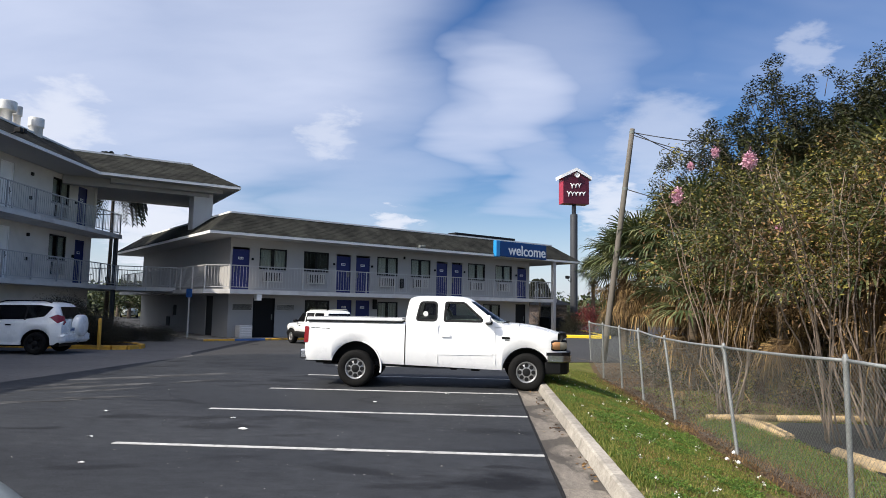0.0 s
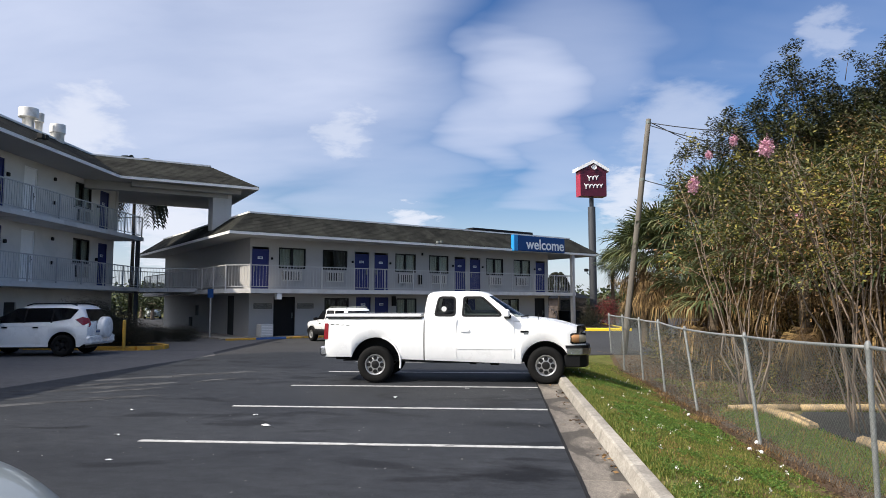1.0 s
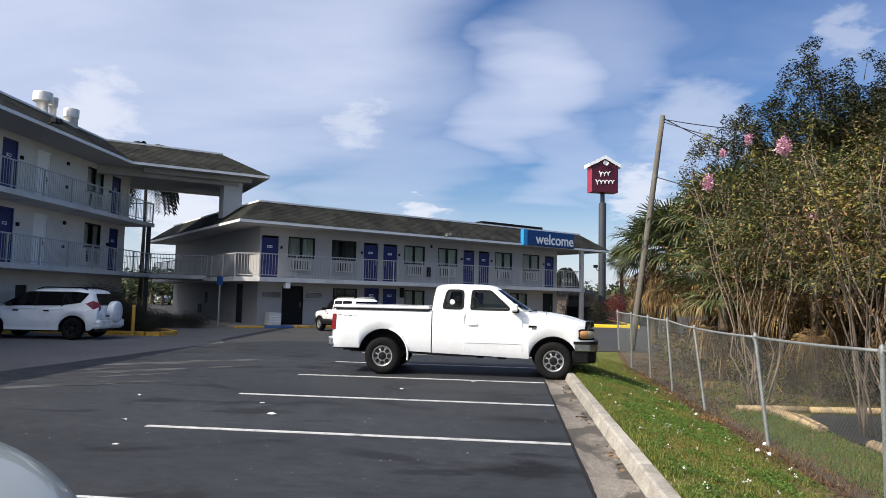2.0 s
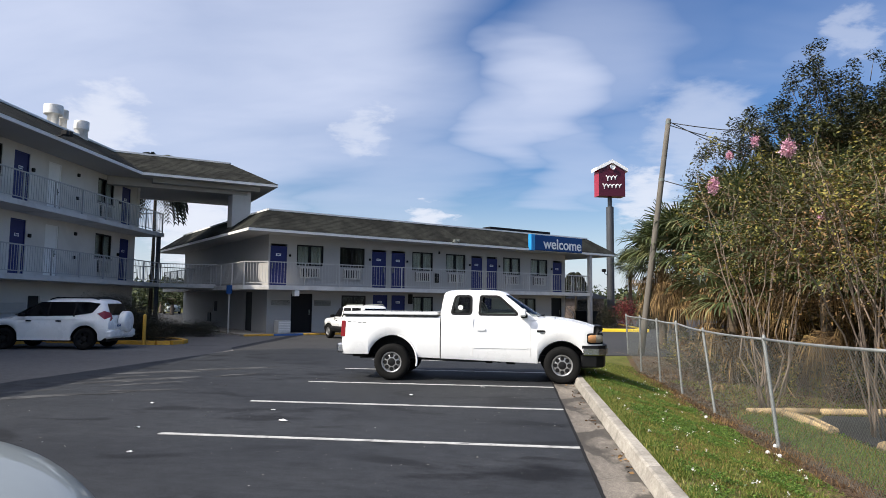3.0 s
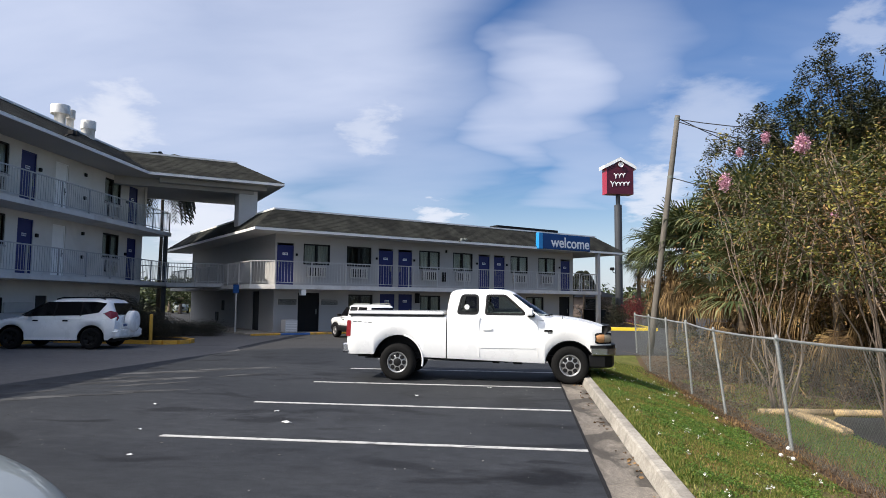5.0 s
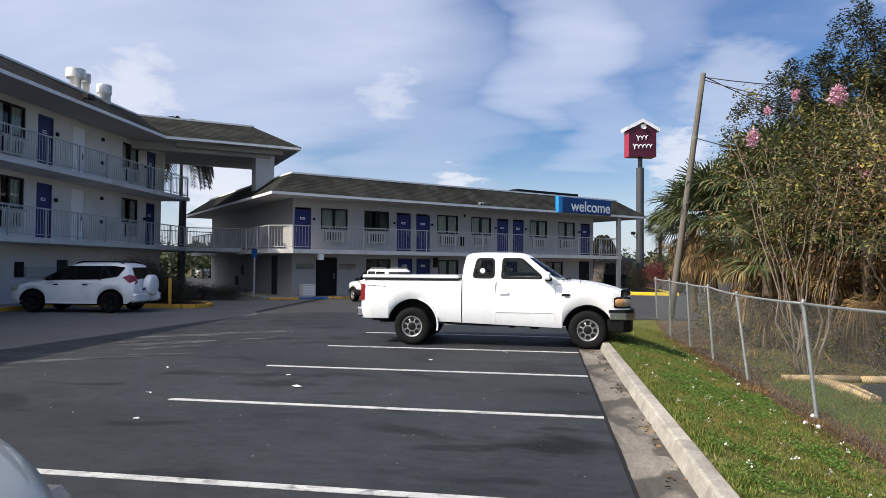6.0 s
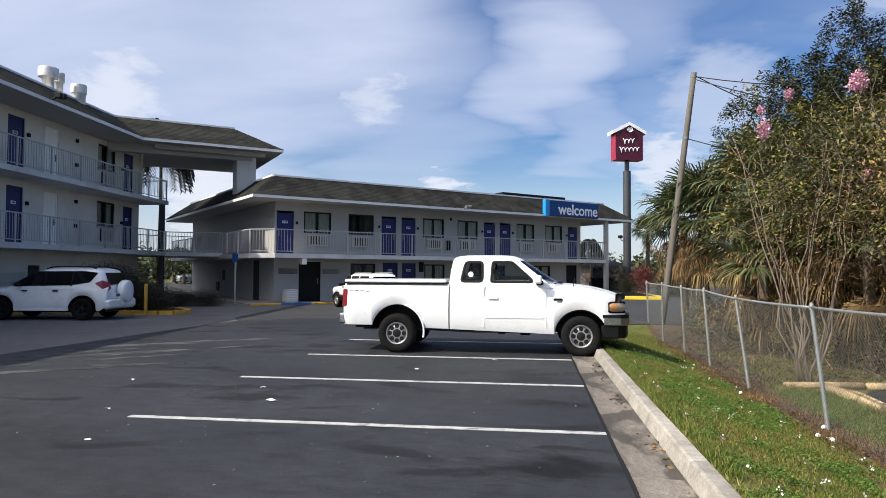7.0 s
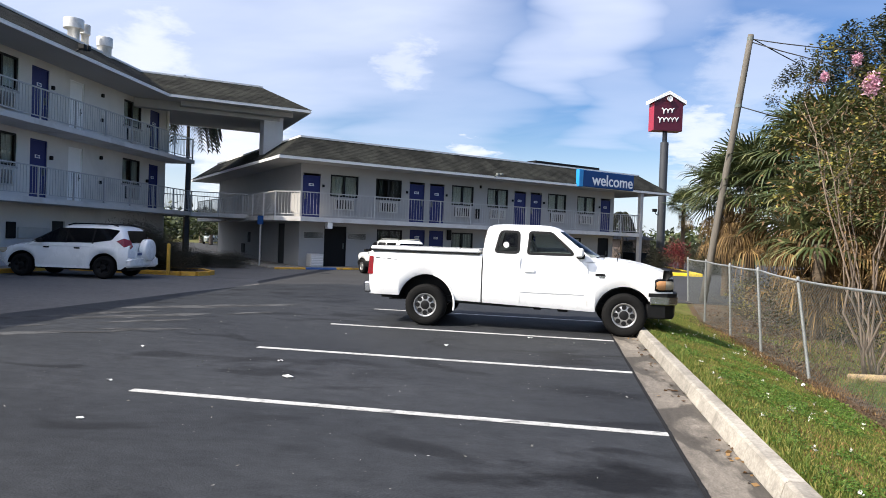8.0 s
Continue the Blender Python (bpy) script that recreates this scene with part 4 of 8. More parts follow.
    railing(w, (-1.33, -1.35 + ch), (-1.35 + ch, -1.33), FL, 1.15)
    railing(w, (-1.33, DEP), (-1.33, -1.35 + ch), FL, 1.15)
    railing(w, (21.9, -1.33), (21.9, 0.3), FL, 1.15)
    c = Shape()
    c.cbox(21.68, -1.42, 0, 21.92, -1.18, EV + 0.02, 0.01)
    part("column", c, M["stucco"], w)
    mansard(w, [(-1.57, -1.55), (24.3, -1.55), (24.3, 18.2), (-1.57, 18.2)], EV, 1.22, 1.45)
    # long dark flue hood on the roof and the floodlight on the eave
    h = Shape()
    h.cbox(15.2, 1.2, 6.1, 20.6, 2.0, 6.62, 0.02)
    part("roof_hood", h, M["plastic_black"], w)
    fl = Shape()
    fl.cyl((10.2, -1.55, 5.06), (10.2, -1.85, 5.12), 0.03, 0.03, 8)
    fl.cbox(10.05, -2.02, 5.05, 10.22, -1.82, 5.2, 0.02)
    fl.cbox(10.28, -2.02, 5.08, 10.42, -1.82, 5.22, 0.02)
    part("floodlight", fl, M["galv_dull"], w)
    # stair at the far end
    st = Shape()
    for k in range(13):
        st.box(21.0 + 0.0, 0.4 + 0.27 * k, 0.17 * (k + 1), 22.0, 0.4 + 0.27 * (k + 1), 0.17 * (k + 1) + 0.06)
    part("stair", st, M["slab_paint"], w)
    for u in (21.02, 21.98):
        hr = Shape()
        hr.tube([(u, 0.4, 1.0), (u, 3.9, 3.2)], 0.025, 6)
        for k in range(5):
            hr.tube([(u, 0.4 + 0.85 * k, 0.17 + 0.53 * k), (u, 0.4 + 0.85 * k, 1.0 + 0.535 * k)], 0.018, 6)
        part("stair_rail", hr, M["rail_paint"], w)
    return w


low_wing()


def tall_wing():
    w = thing("motel_building", MA, "three storey grey stucco motel wing with open walkways and blue doors", "building")
    LEN, S0, DEP, EV = 14.85, -17.0, 12.0, 7.63
    doors = [(-14.6, -13.7), (-12.9, -12.0), (-8.2, -7.3), (-2.95, -2.05), (-1.24, -0.3), (5.1, 6.03), (13.3, 14.2)]
    white = (7.25, 8.15)
    wins = [(-16.5, -15.0), (-11.4, -9.9), (-6.8, -5.3), (-4.9, -3.4), (0.25, 1.75), (2.93, 4.43), (11.04, 12.52)]
    f = Shape()
    low = [(-2.2, -1.25, 0.13, 2.05), (0.05, 1.1, 0.13, 2.02), (6.4, 7.15, 1.2, 1.75)]
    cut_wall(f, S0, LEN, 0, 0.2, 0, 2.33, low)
    part("front_wall", f, M["stucco_lifted"], w)
    door_leaf(w, -2.2, -1.25, 0.13, 2.05, M["blue_door"], "blue painted room door", -1)
    door_leaf(w, 0.05, 1.1, 0.13, 2.02, M["white_door"], "white painted service door", 1, False)
    x = Shape()
    x.box(6.4, 0.06, 1.2, 7.15, 0.12, 1.75)
    part("vent_window", x, M["grille_dark"], w)
    for a, b, z0, z1, mat in ((4.0, 4.42, 1.08, 1.66, "plastic_black"), (4.55, 6.2, 1.08, 1.48, "grille")):
        x = Shape()
        x.cbox(a, -0.08, z0, b, 0.0, z1, 0.015)
        part("wall_box", x, M[mat], w)
    for fl, top in ((2.53, 4.98), (5.18, EV + 0.03)):
        ops = [(a, b, fl, fl + 2.20) for a, b in doors + [white]] + [(a, b, fl + 1.08, fl + 2.24) for a, b in wins]
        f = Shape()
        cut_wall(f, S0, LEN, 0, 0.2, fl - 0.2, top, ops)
        part("front_wall", f, M["stucco_lifted"], w)
        for k, (a, b) in enumerate(doors):
            door_leaf(w, a, b, fl, fl + 2.20, M["blue_door"], "blue painted room door", 1 if k % 2 else -1)
        door_leaf(w, *white, fl, fl + 2.20, M["white_door"], "white painted service door", 1, False)
        for k, (a, b) in enumerate(wins):
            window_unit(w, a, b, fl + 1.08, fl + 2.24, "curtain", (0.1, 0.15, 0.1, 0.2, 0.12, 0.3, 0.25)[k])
            cooler(w, a + 0.28, a + 1.25, fl + 0.40, fl + 0.97)
        for u, z in ((6.2, 1.6), (9.35, 2.0), (9.35, 0.95), (13.1, 1.35), (-0.15, 1.4)):
            x = Shape()
            x.cbox(u - 0.07, -0.09, fl + z - 0.07, u + 0.07, 0.0, fl + z + 0.08, 0.015)
            part("wall_light", x, M["plastic_black"], w)
        x = Shape()
        x.cbox(2.55, -0.12, fl + 0.45, 2.8, 0.0, fl + 1.0, 0.015)
        part("hose_box", x, M["plastic_black"], w)
        sl = Shape()
        sl.prism([(S0, -1.4), (15.2, -1.4), (15.2, 3.0), (LEN, 3.0), (LEN, 0.0), (S0, 0.0)], fl - 0.2, fl)
        part("walkway", sl, M["slab_paint"], w)
        railing(w, (S0, -1.33), (15.1, -1.33), fl)
        if fl > 4:
            railing(w, (15.1, -1.33), (15.1, 3.0), fl)
    r = Shape()
    r.box(LEN - 0.2, 0.2, 0, LEN, DEP, EV)
    r.box(S0, 0.2, 0, S0 + 0.2, DEP, EV)
    r.box(S0 + 0.2, DEP - 0.2, 0, LEN - 0.2, DEP, EV)
    for z in (2.34, 4.99):
        r.box(S0 + 0.2, 0.2, z, LEN - 0.2, DEP - 0.2, z + 0.18)
    part("rear_wall", r, M["stucco_lifted"], w)
    # unseen mass added behind the stair hall to shade the low wing's end
    rw = Shape()
    rw.box(LEN, 6.0, 0.0, 24.0, 16.0, EV + 1.6)
    rw.box(LEN, 3.7, 0.0, 22.0, 6.0, EV + 1.6)
    part("rear_wing", rw, M["stucco_lifted"], w)
    c = Shape()
    c.cbox(14.88, -1.3, 0.0, 15.06, -1.12, 4.99, 0.01)
    part("column", c, M["steel_dark"], w)
    c = Shape()
    c.cbox(14.86, -0.05, 5.18, 15.1, 0.2, EV + 0.02, 0.01)
    part("column", c, M["stucco_lifted"], w)
    # roof of the wing and of the open stair hall that joins it
    inv = MA.inverted()

    def lp(x, y):
        q = inv @ Vector((x, y, 0))
        return (q.x, q.y)
    uc, wc = Vector((0.815, 0.579)), Vector((-0.579, 0.815))
    tip = Vector((-13.3, 25.3))
    loop = [(S0 - 0.5, -1.85), lp(-18.62, 21.5), lp(*tip), lp(*(tip + wc * 8.5)), lp(*(tip + wc * 8.5 - uc * 9)), (20, 13), (S0 - 0.5, 13)]
    mansard(w, loop, EV, 1.38, 2.1)
    # deep beam under the hall roof and the pillar that carries it
    for off, z0, z1, along0, along1 in ((1.25, 7.25, EV + 0.02, -8.0, -1.3), (0.75, 7.43, EV + 0.02, -6.0, -0.75)):
        a, b = tip + uc * along0 + wc * off, tip + uc * along1 + wc * off
        bm_ = Shape()
        pts = [lp(*a), lp(*b), lp(*(b + wc * 0.5)), lp(*(a + wc * 0.5))]
        bm_.prism(pts, z0, z1)
        part("beam", bm_, M["soffit"], w)
    p0 = tip - uc * 2.05 + wc * 1.3
    pl = Shape()
    pl.prism([lp(*p0), lp(*(p0 + uc * 0.95)), lp(*(p0 + uc * 0.95 + wc * 1.2)), lp(*(p0 + wc * 1.2))], 5.2, EV + 0.02)
    part("pillar", pl, M["stucco_lifted"], w)
    # bridge at the first floor to the low wing
    br = Shape()
    q = [lp(-19.55, 24.9), lp(-16.9, 26.1), lp(-20.5, 30.2), lp(-24.0, 25.2)]
    br.prism(q, 2.31, 2.51)
    part("bridge", br, M["slab_paint"], w)
    railing(w, q[0], q[1], 2.51)
    railing(w, q[3], q[2], 2.51)
    # roof vents and floodlight
    for u, v, r0, z0, z1, cap in ((7.95, 0.4, 0.22, 8.7, 9.95, 0.38), (9.0, 0.6, 0.15, 8.7, 10.05, 0.2), (9.75, 0.2, 0.28, 8.7, 9.75, 0.32)):
        q = Shape()
        q.lathe([(r0, z0), (r0, z1 - 0.42), (cap * 0.94, z1 - 0.40), (cap, z1 - 0.39), (cap, z1 - 0.37), (cap, z1 - 0.02), (cap * 0.99, z1), (cap * 0.6, z1 + 0.03), (0.0, z1 + 0.05)], (u, v, 0), (0, 0, 1), 18)
        part("roof_vent", q, M["vent_metal"], w)
    fl = Shape()
    fl.cyl((4.7, -1.85, 7.75), (4.7, -2.2, 7.9), 0.03, 0.03, 8)
    fl.cbox(4.5, -2.35, 7.8, 4.68, -2.12, 7.98, 0.02)
    fl.cbox(4.74, -2.35, 7.82, 4.92, -2.12, 8.0, 0.02)
    part("floodlight", fl, M["plastic_black"], w)
    return w


tall_wing()


def word_mesh(text, size, depth, mat, parent, m, spacing=1.0):
    cu = bpy.data.curves.new("letters", "FONT")
    cu.body, cu.size, cu.extrude, cu.align_x, cu.align_y, cu.space_character = text, size, depth, "CENTER", "CENTER", spacing
    cu.offset = size * 0.012
    tmp = new("letters", cu)
    me = bpy.data.meshes.new_from_object(tmp.evaluated_get(bpy.context.evaluated_depsgraph_get()))
    bpy.data.objects.remove(tmp)
    me.materials.clear()
    me.materials.append(mat)
    ob = new("letters", me)
    ob.parent, ob.matrix_local = parent, m
    return ob


def roof_sign():
    # blue sign box that stands on the eave of the low wing
    t = thing("roof_sign", MB @ Matrix.Translation((16.1, -1.72, 4.98)), "blue welcome sign box on the shingled eave", "sign")
    b = Shape()
    b.cbox(0.36, 0, 0, 4.55, 0.25, 0.95, 0.02)
    part("panel", b, M["sign_blue"], t)
    b = Shape()
    b.cbox(0, -0.02, -0.03, 0.34, 0.27, 0.98, 0.02)
    part("edge_panel", b, M["sign_cyan"], t, "light blue edge")
    word_mesh("welcome", 0.93, 0.012, M["letter"], t, Matrix.Translation((2.75, -0.014, 0.42)) @ Matrix.Rotation(radians(90), 4, "X"), 1.0)


roof_sign()


def walks():
    # raised walk along the tall wing, yellow and blue kerb face
    inv = MA
    sh = Shape()
    sh.box(-15, -1.15, -0.1, 15.5, 0.0, 0.13)
    wk = structure("sidewalk", sh, M["concrete"], "raised concrete walk along the tall wing", "sidewalk")
    wk.matrix_world = MA
    for a, b, mat in ((-15.0, -2.7, "yellow"), (-2.7, 0.25, "blue_kerb"), (0.25, 15.5, "yellow")):
        k = Shape()
        k.cbox(a, -1.33, -0.1, b, -1.155, 0.145, 0.02)
        part("kerb_face", k, M[mat], wk)
    sh = Shape()
    sh.box(-1.6, -1.45, -0.1, 22.4, 0.0, 0.07)
    sh.box(-1.6, 0.0, -0.1, 0.0, 17.0, 0.07)
    wk = structure("sidewalk", sh, M["concrete"], "raised concrete walk along the low wing", "sidewalk")
    wk.matrix_world = MB
    for a, b, mat in ((-1.6, -0.2, "yellow"), (-0.2, 1.3, "blue_kerb"), (1.3, 22.4, "yellow")):
        k = Shape()
        k.cbox(a, -1.62, -0.1, b, -1.455, 0.085, 0.02)
        part("kerb_face", k, M[mat], wk)


walks()


# ---- vehicles ----
def body_loft(xs, low, top, half, crown=0.03, tuck=0.05):
    """A car body as cross-sections along x: low(x), top(x) heights and half(x) width."""
    rows = []
    for x in xs:
        z0, z1, w = low(x), top(x), half(x)
        hgt = max(z1 - z0, 0.02)
        sec = [(w - tuck, z0), (w - 0.012, z0 + min(0.10, hgt * 0.3)), (w, z0 + hgt * 0.45), (w - 0.006, z0 + hgt * 0.68), (w - 0.03, z1 - min(0.10, hgt * 0.2)), (w - 0.055, z1 - min(0.045, hgt * 0.1)), (w - 0.11, z1 - 0.008), (w - 0.22, z1 + crown * 0.3), (w * 0.4, z1 + crown * 0.85), (0, z1 + crown)]
        rows.append([(x, -y, z) for y, z in sec] + [(x, y, z) for y, z in sec[-2::-1]])
    n = len(rows[0])
    v = [p for r in rows for p in r]
    f = [(k * n + j, (k + 1) * n + j, (k + 1) * n + j + 1, k * n + j + 1)[::-1] for k in range(len(rows) - 1) for j in range(n - 1)]
    sh = Shape()
    sh.mesh(v, f, 0, True)
    sh.mesh(rows[0], [tuple(range(n))])
    sh.mesh(rows[-1], [tuple(range(n))[::-1]])
    return sh


def stations(x0, x1, axles, r, step=0.12):
    xs = set()
    n = int((x1 - x0) / step)
    xs.update(x0 + (x1 - x0) * k / n for k in range(n + 1))
    for a in axles:
        xs = {x for x in xs if abs(x - a) > r + 0.02}
        xs.update(a + r * math.sin(radians(t)) for t in range(-90, 91, 10))
        xs.update((a - r - 0.015, a + r + 0.015))
    return sorted(x for x in xs if x0 <= x <= x1)


def arch_low(sill, axles, r, zc):
    def low(x):
        z = sill(x)
        for a in axles:
            if abs(x - a) < r - 1e-6:
                z = max(z, zc + math.sqrt(r * r - (x - a) ** 2) * 1.0)
        return z
    return low


def ring(z, xr, xf, w, rc=0.18, n=5, bow=None):
    """A rounded outline at height z; bow: how far back and in the front corners sweep."""
    fx, fy = bow or (rc, rc)
    pts = []
    for cx, cy, a0, rx, ry in ((xf - fx, w - fy, 0, fx, fy), (xr + rc, w - rc, 90, rc, rc), (xr + rc, -w + rc, 180, rc, rc), (xf - fx, -w + fy, 270, fx, fy)):
        pts += [(cx + rx * math.cos(radians(a0 + 90 * k / n)), cy + ry * math.sin(radians(a0 + 90 * k / n)), z) for k in range(n + 1)]
    return pts


def grown(poly, d):
    """A convex outline (x, z) moved outwards by d, inwards where d is negative."""
    area = sum(p[0] * q[1] - q[0] * p[1] for p, q in zip(poly, poly[1:] + poly[:1]))
    keep = [p for k, p in enumerate(poly) if (Vector(p) - Vector(poly[k - 1])).length > 1e-4]
    return inset_loop(keep, -d if area > 0 else d)


def holed_panel(outer, holes, y_at, side, depth=0.03):
    """A flank panel in x and z with openings through it, their reveals turned inwards."""
    bm = bmesh.new()
    edges = []
    for loop in (outer, *holes):
        vs = [bm.verts.new((x, side * y_at(z), z)) for x, z in loop]
        edges += [bm.edges.new((vs[k - 1], vs[k])) for k in range(len(vs))]
    bmesh.ops.triangle_fill(bm, use_beauty=True, edges=edges, normal=(0, side, 0))
    bm.verts.index_update()
    sh = Shape()
    sh.mesh([tuple(v.co) for v in bm.verts], [tuple(v.index for v in f.verts) for f in bm.faces])
    bm.free()
    for loop in holes:
        n = len(loop)
        sh.mesh([(x, side * y_at(z), z) for x, z in loop] + [(x, side * (y_at(z) - depth), z) for x, z in loop], [(k, (k + 1) % n, n + (k + 1) % n, n + k) for k in range(n)])
    return sh


def greenhouse(rings, crown=0.05, gaps=()):
    """Lofted cabin; gaps: (row, face) pairs that are left open for glass."""
    sh = Shape()
    n = len(rings[0])
    v = [p for r in rings for p in r]
    f = [(k * n + j, k * n + (j + 1) % n, (k + 1) * n + (j + 1) % n, (k + 1) * n + j) for k in range(len(rings) - 1) for j in range(n) if (k, j) not in gaps]
    last = rings[-1]
    cx, cy, cz = sum(p[0] for p in last) / n, 0, last[0][2] + crown
    mid = [(cx + (p[0] - cx) * 0.75, p[1] * 0.75, last[0][2] + crown * 0.75) for p in last]
    m = len(v)
    v += mid + [(cx, cy, cz)]
    k = len(rings) - 1
    f += [(k * n + j, k * n + (j + 1) % n, m + (j + 1) % n, m + j) for j in range(n)]
    f += [(m + j, m + (j + 1) % n, m + n) for j in range(n)]
    sh.mesh(v, f, 0, True)
    return sh


def side_panel(poly, y_at, side, out=0.006, thick=0.004, slot=0):
    """A thin panel on the flank: poly in x and z, lying on y_at(z)."""
    sh = Shape()
    a = [(x, side * (y_at(z) + out), z) for x, z in poly]
    b = [(x, side * (y_at(z) + out - thick - 0.02), z) for x, z in poly]
    n = len(poly)
    sh.mesh(a + b, [tuple(range(n))] + [(k, n + k, n + (k + 1) % n, (k + 1) % n) for k in range(n)], slot)
    return sh


def soft_poly(poly, r=0.05, n=4):
    """Rounds the corners of a polygon."""
    out = []
    for k in range(len(poly)):
        p, q, t = Vector(poly[k - 1]), Vector(poly[k]), Vector(poly[(k + 1) % len(poly)])
        a = q + (p - q).normalized() * min(r, (p - q).length * 0.45)
        b = q + (t - q).normalized() * min(r, (t - q).length * 0.45)
        for j in range(n + 1):
            s = j / n
            out.append(tuple(a * (1 - s) ** 2 + q * 2 * s * (1 - s) + b * s * s))
    return out


def wheel(parent, x, y, side, r, width, rim_mat="rim", spokes=8, rr=0.58, steer=0):
    ty = Shape()
    prof = [(r * rr, 0.0), (r * (rr + 0.06), -0.02), (r * 0.86, -0.035), (r * 0.95, -0.01), (r, 0.03), (r, width - 0.03), (r * 0.95, width + 0.01), (r * 0.8, width + 0.02), (r * rr, width)]
    ty.lathe(prof, (0, 0, 0), (0, 1, 0), 36)
    for k in range(40):
        a = 2 * math.pi * k / 40
        c, s = math.cos(a), math.sin(a)
        ty.mesh([(c * r * 0.96, 0.0, s * r * 0.96), (c * (r + 0.006), 0.03, s * (r + 0.006)), (math.cos(a + 0.08) * (r + 0.006), 0.03, math.sin(a + 0.08) * (r + 0.006)), (math.cos(a + 0.08) * r * 0.96, 0, math.sin(a + 0.08) * r * 0.96)], [(0, 1, 2, 3)])
    m = Matrix.Translation((x, y, r)) @ Matrix.Rotation(radians(steer), 4, "Z") @ (Matrix.Identity(4) if side < 0 else Matrix.Rotation(math.pi, 4, "Z"))
    wh = part("wheel", ty, M["tyre"], parent, m=m)
    q = r * rr
    ri = Shape()
    ri.lathe([(q + 0.004, -0.012), (q - 0.02, -0.014), (q - 0.03, 0.03), (q - 0.04, 0.09)], (0, 0, 0), (0, 1, 0), 36)
    part("rim", ri, M[rim_mat], wh)
    # black backing disc puts the dark behind the rim into colour
    bk = Shape()
    bk.lathe([(q - 0.035, 0.09), (0.0, 0.09)], (0, 0, 0), (0, 1, 0), 24)
    part("brake", bk, M["plastic_black"], wh)
    if spokes == 8:
        # pressed steel disc; black discs set in it stand for its dark openings
        di = Shape()
        di.lathe([(q - 0.028, 0.03), (q * 0.82, 0.012), (q * 0.5, 0.0), (0.0, 0.004)], (0, 0, 0), (0, 1, 0), 36)
        part("wheel_disc", di, M[rim_mat], wh)
        for k in range(8):
            a = 2 * math.pi * k / 8
            c = Vector((math.cos(a) * q * 0.66, 0.0, math.sin(a) * q * 0.66))
            ho = Shape()
            ho.cyl(c + Vector((0, 0.03, 0)), c + Vector((0, -0.004, 0)), q * 0.2, q * 0.2, 12)
            part("wheel_hole", ho, M["plastic_black"], wh)
    for k in range(spokes if spokes != 8 else 0):
        sp = Shape()
        a = 2 * math.pi * k / spokes
        ca, sa = math.cos(a), math.sin(a)
        hw0, hw1 = 0.022 * r / 0.39 * 8 / spokes, 0.058 * r / 0.39 * 8 / spokes

        def at(rad, t, yy):
            return (ca * rad - sa * t, yy, sa * rad + ca * t)
        sp.mesh([at(0.05, -hw0, 0.035), at(0.05, hw0, 0.035), at(q - 0.025, hw1, 0.0), at(q - 0.025, -hw1, 0.0), at(0.05, -hw0, 0.075), at(0.05, hw0, 0.075), at(q - 0.025, hw1, 0.05), at(q - 0.025, -hw1, 0.05)], [(0, 1, 2, 3), (0, 4, 5, 1), (1, 5, 6, 2), (3, 2, 6, 7), (0, 3, 7, 4)])
        part("spoke", sp, M[rim_mat], wh)
    hb = Shape()
    hb.lathe([(0.095, 0.05), (0.095, 0.004), (0.06, -0.004), (0.0, -0.01)], (0, 0, 0), (0, 1, 0), 16)
    part("hub_cap", hb, M["plastic_black" if spokes == 8 else rim_mat], wh)
    return wh


def wheel_wells(parent, axles, r, zc, half):
    for a in axles:
        for side in (-1, 1):
            sh = Shape()
            n = 16
            pts = [(a + r * 0.985 * math.cos(math.pi * k / n), zc + r * 0.985 * math.sin(math.pi * k / n)) for k in range(n + 1)]
            pts = [(a + r * 0.985, zc + 0.04)] + pts[1:-1] + [(a - r * 0.985, zc + 0.04)]
            for p, q in zip(pts, pts[1:]):
                sh.face([(p[0], side * (half - 0.02), p[1]), (q[0], side * (half - 0.02), q[1]), (q[0], side * (half - 0.45), q[1]), (p[0], side * (half - 0.45), p[1])])
            sh.mesh([(x, side * (half - 0.45), z) for x, z in pts], [tuple(range(len(pts)))])
            part("wheel_well", sh, M["plastic_black"], parent)


def arch_flare(parent, a, r, zc, half, side, mat, width=0.07, out=0.035, t0=0, t1=180):
    sh = Shape()
    n = 20
    v = []
    for k in range(n + 1):
        t = radians(t0 + (t1 - t0) * k / n)
        c, s = math.cos(t), math.sin(t)
        v += [(a + (r - 0.01) * c, side * (half - 0.04), zc + (r - 0.01) * s), (a + (r - 0.005) * c, side * (half + out), zc + (r - 0.005) * s), (a + (r + width * 0.6) * c, side * (half + out * 0.8), zc + (r + width * 0.6) * s), (a + (r + width) * c, side * (half - 0.008), zc + (r + width) * s)]
    f = []
    for k in range(n):
        f += [(4 * k + j, 4 * k + j + 1, 4 * k + 5 + j, 4 * k + 4 + j) for j in range(3)]
    sh.mesh(v, f, 0, True)
    part("wheel_arch", sh, M[mat], parent)


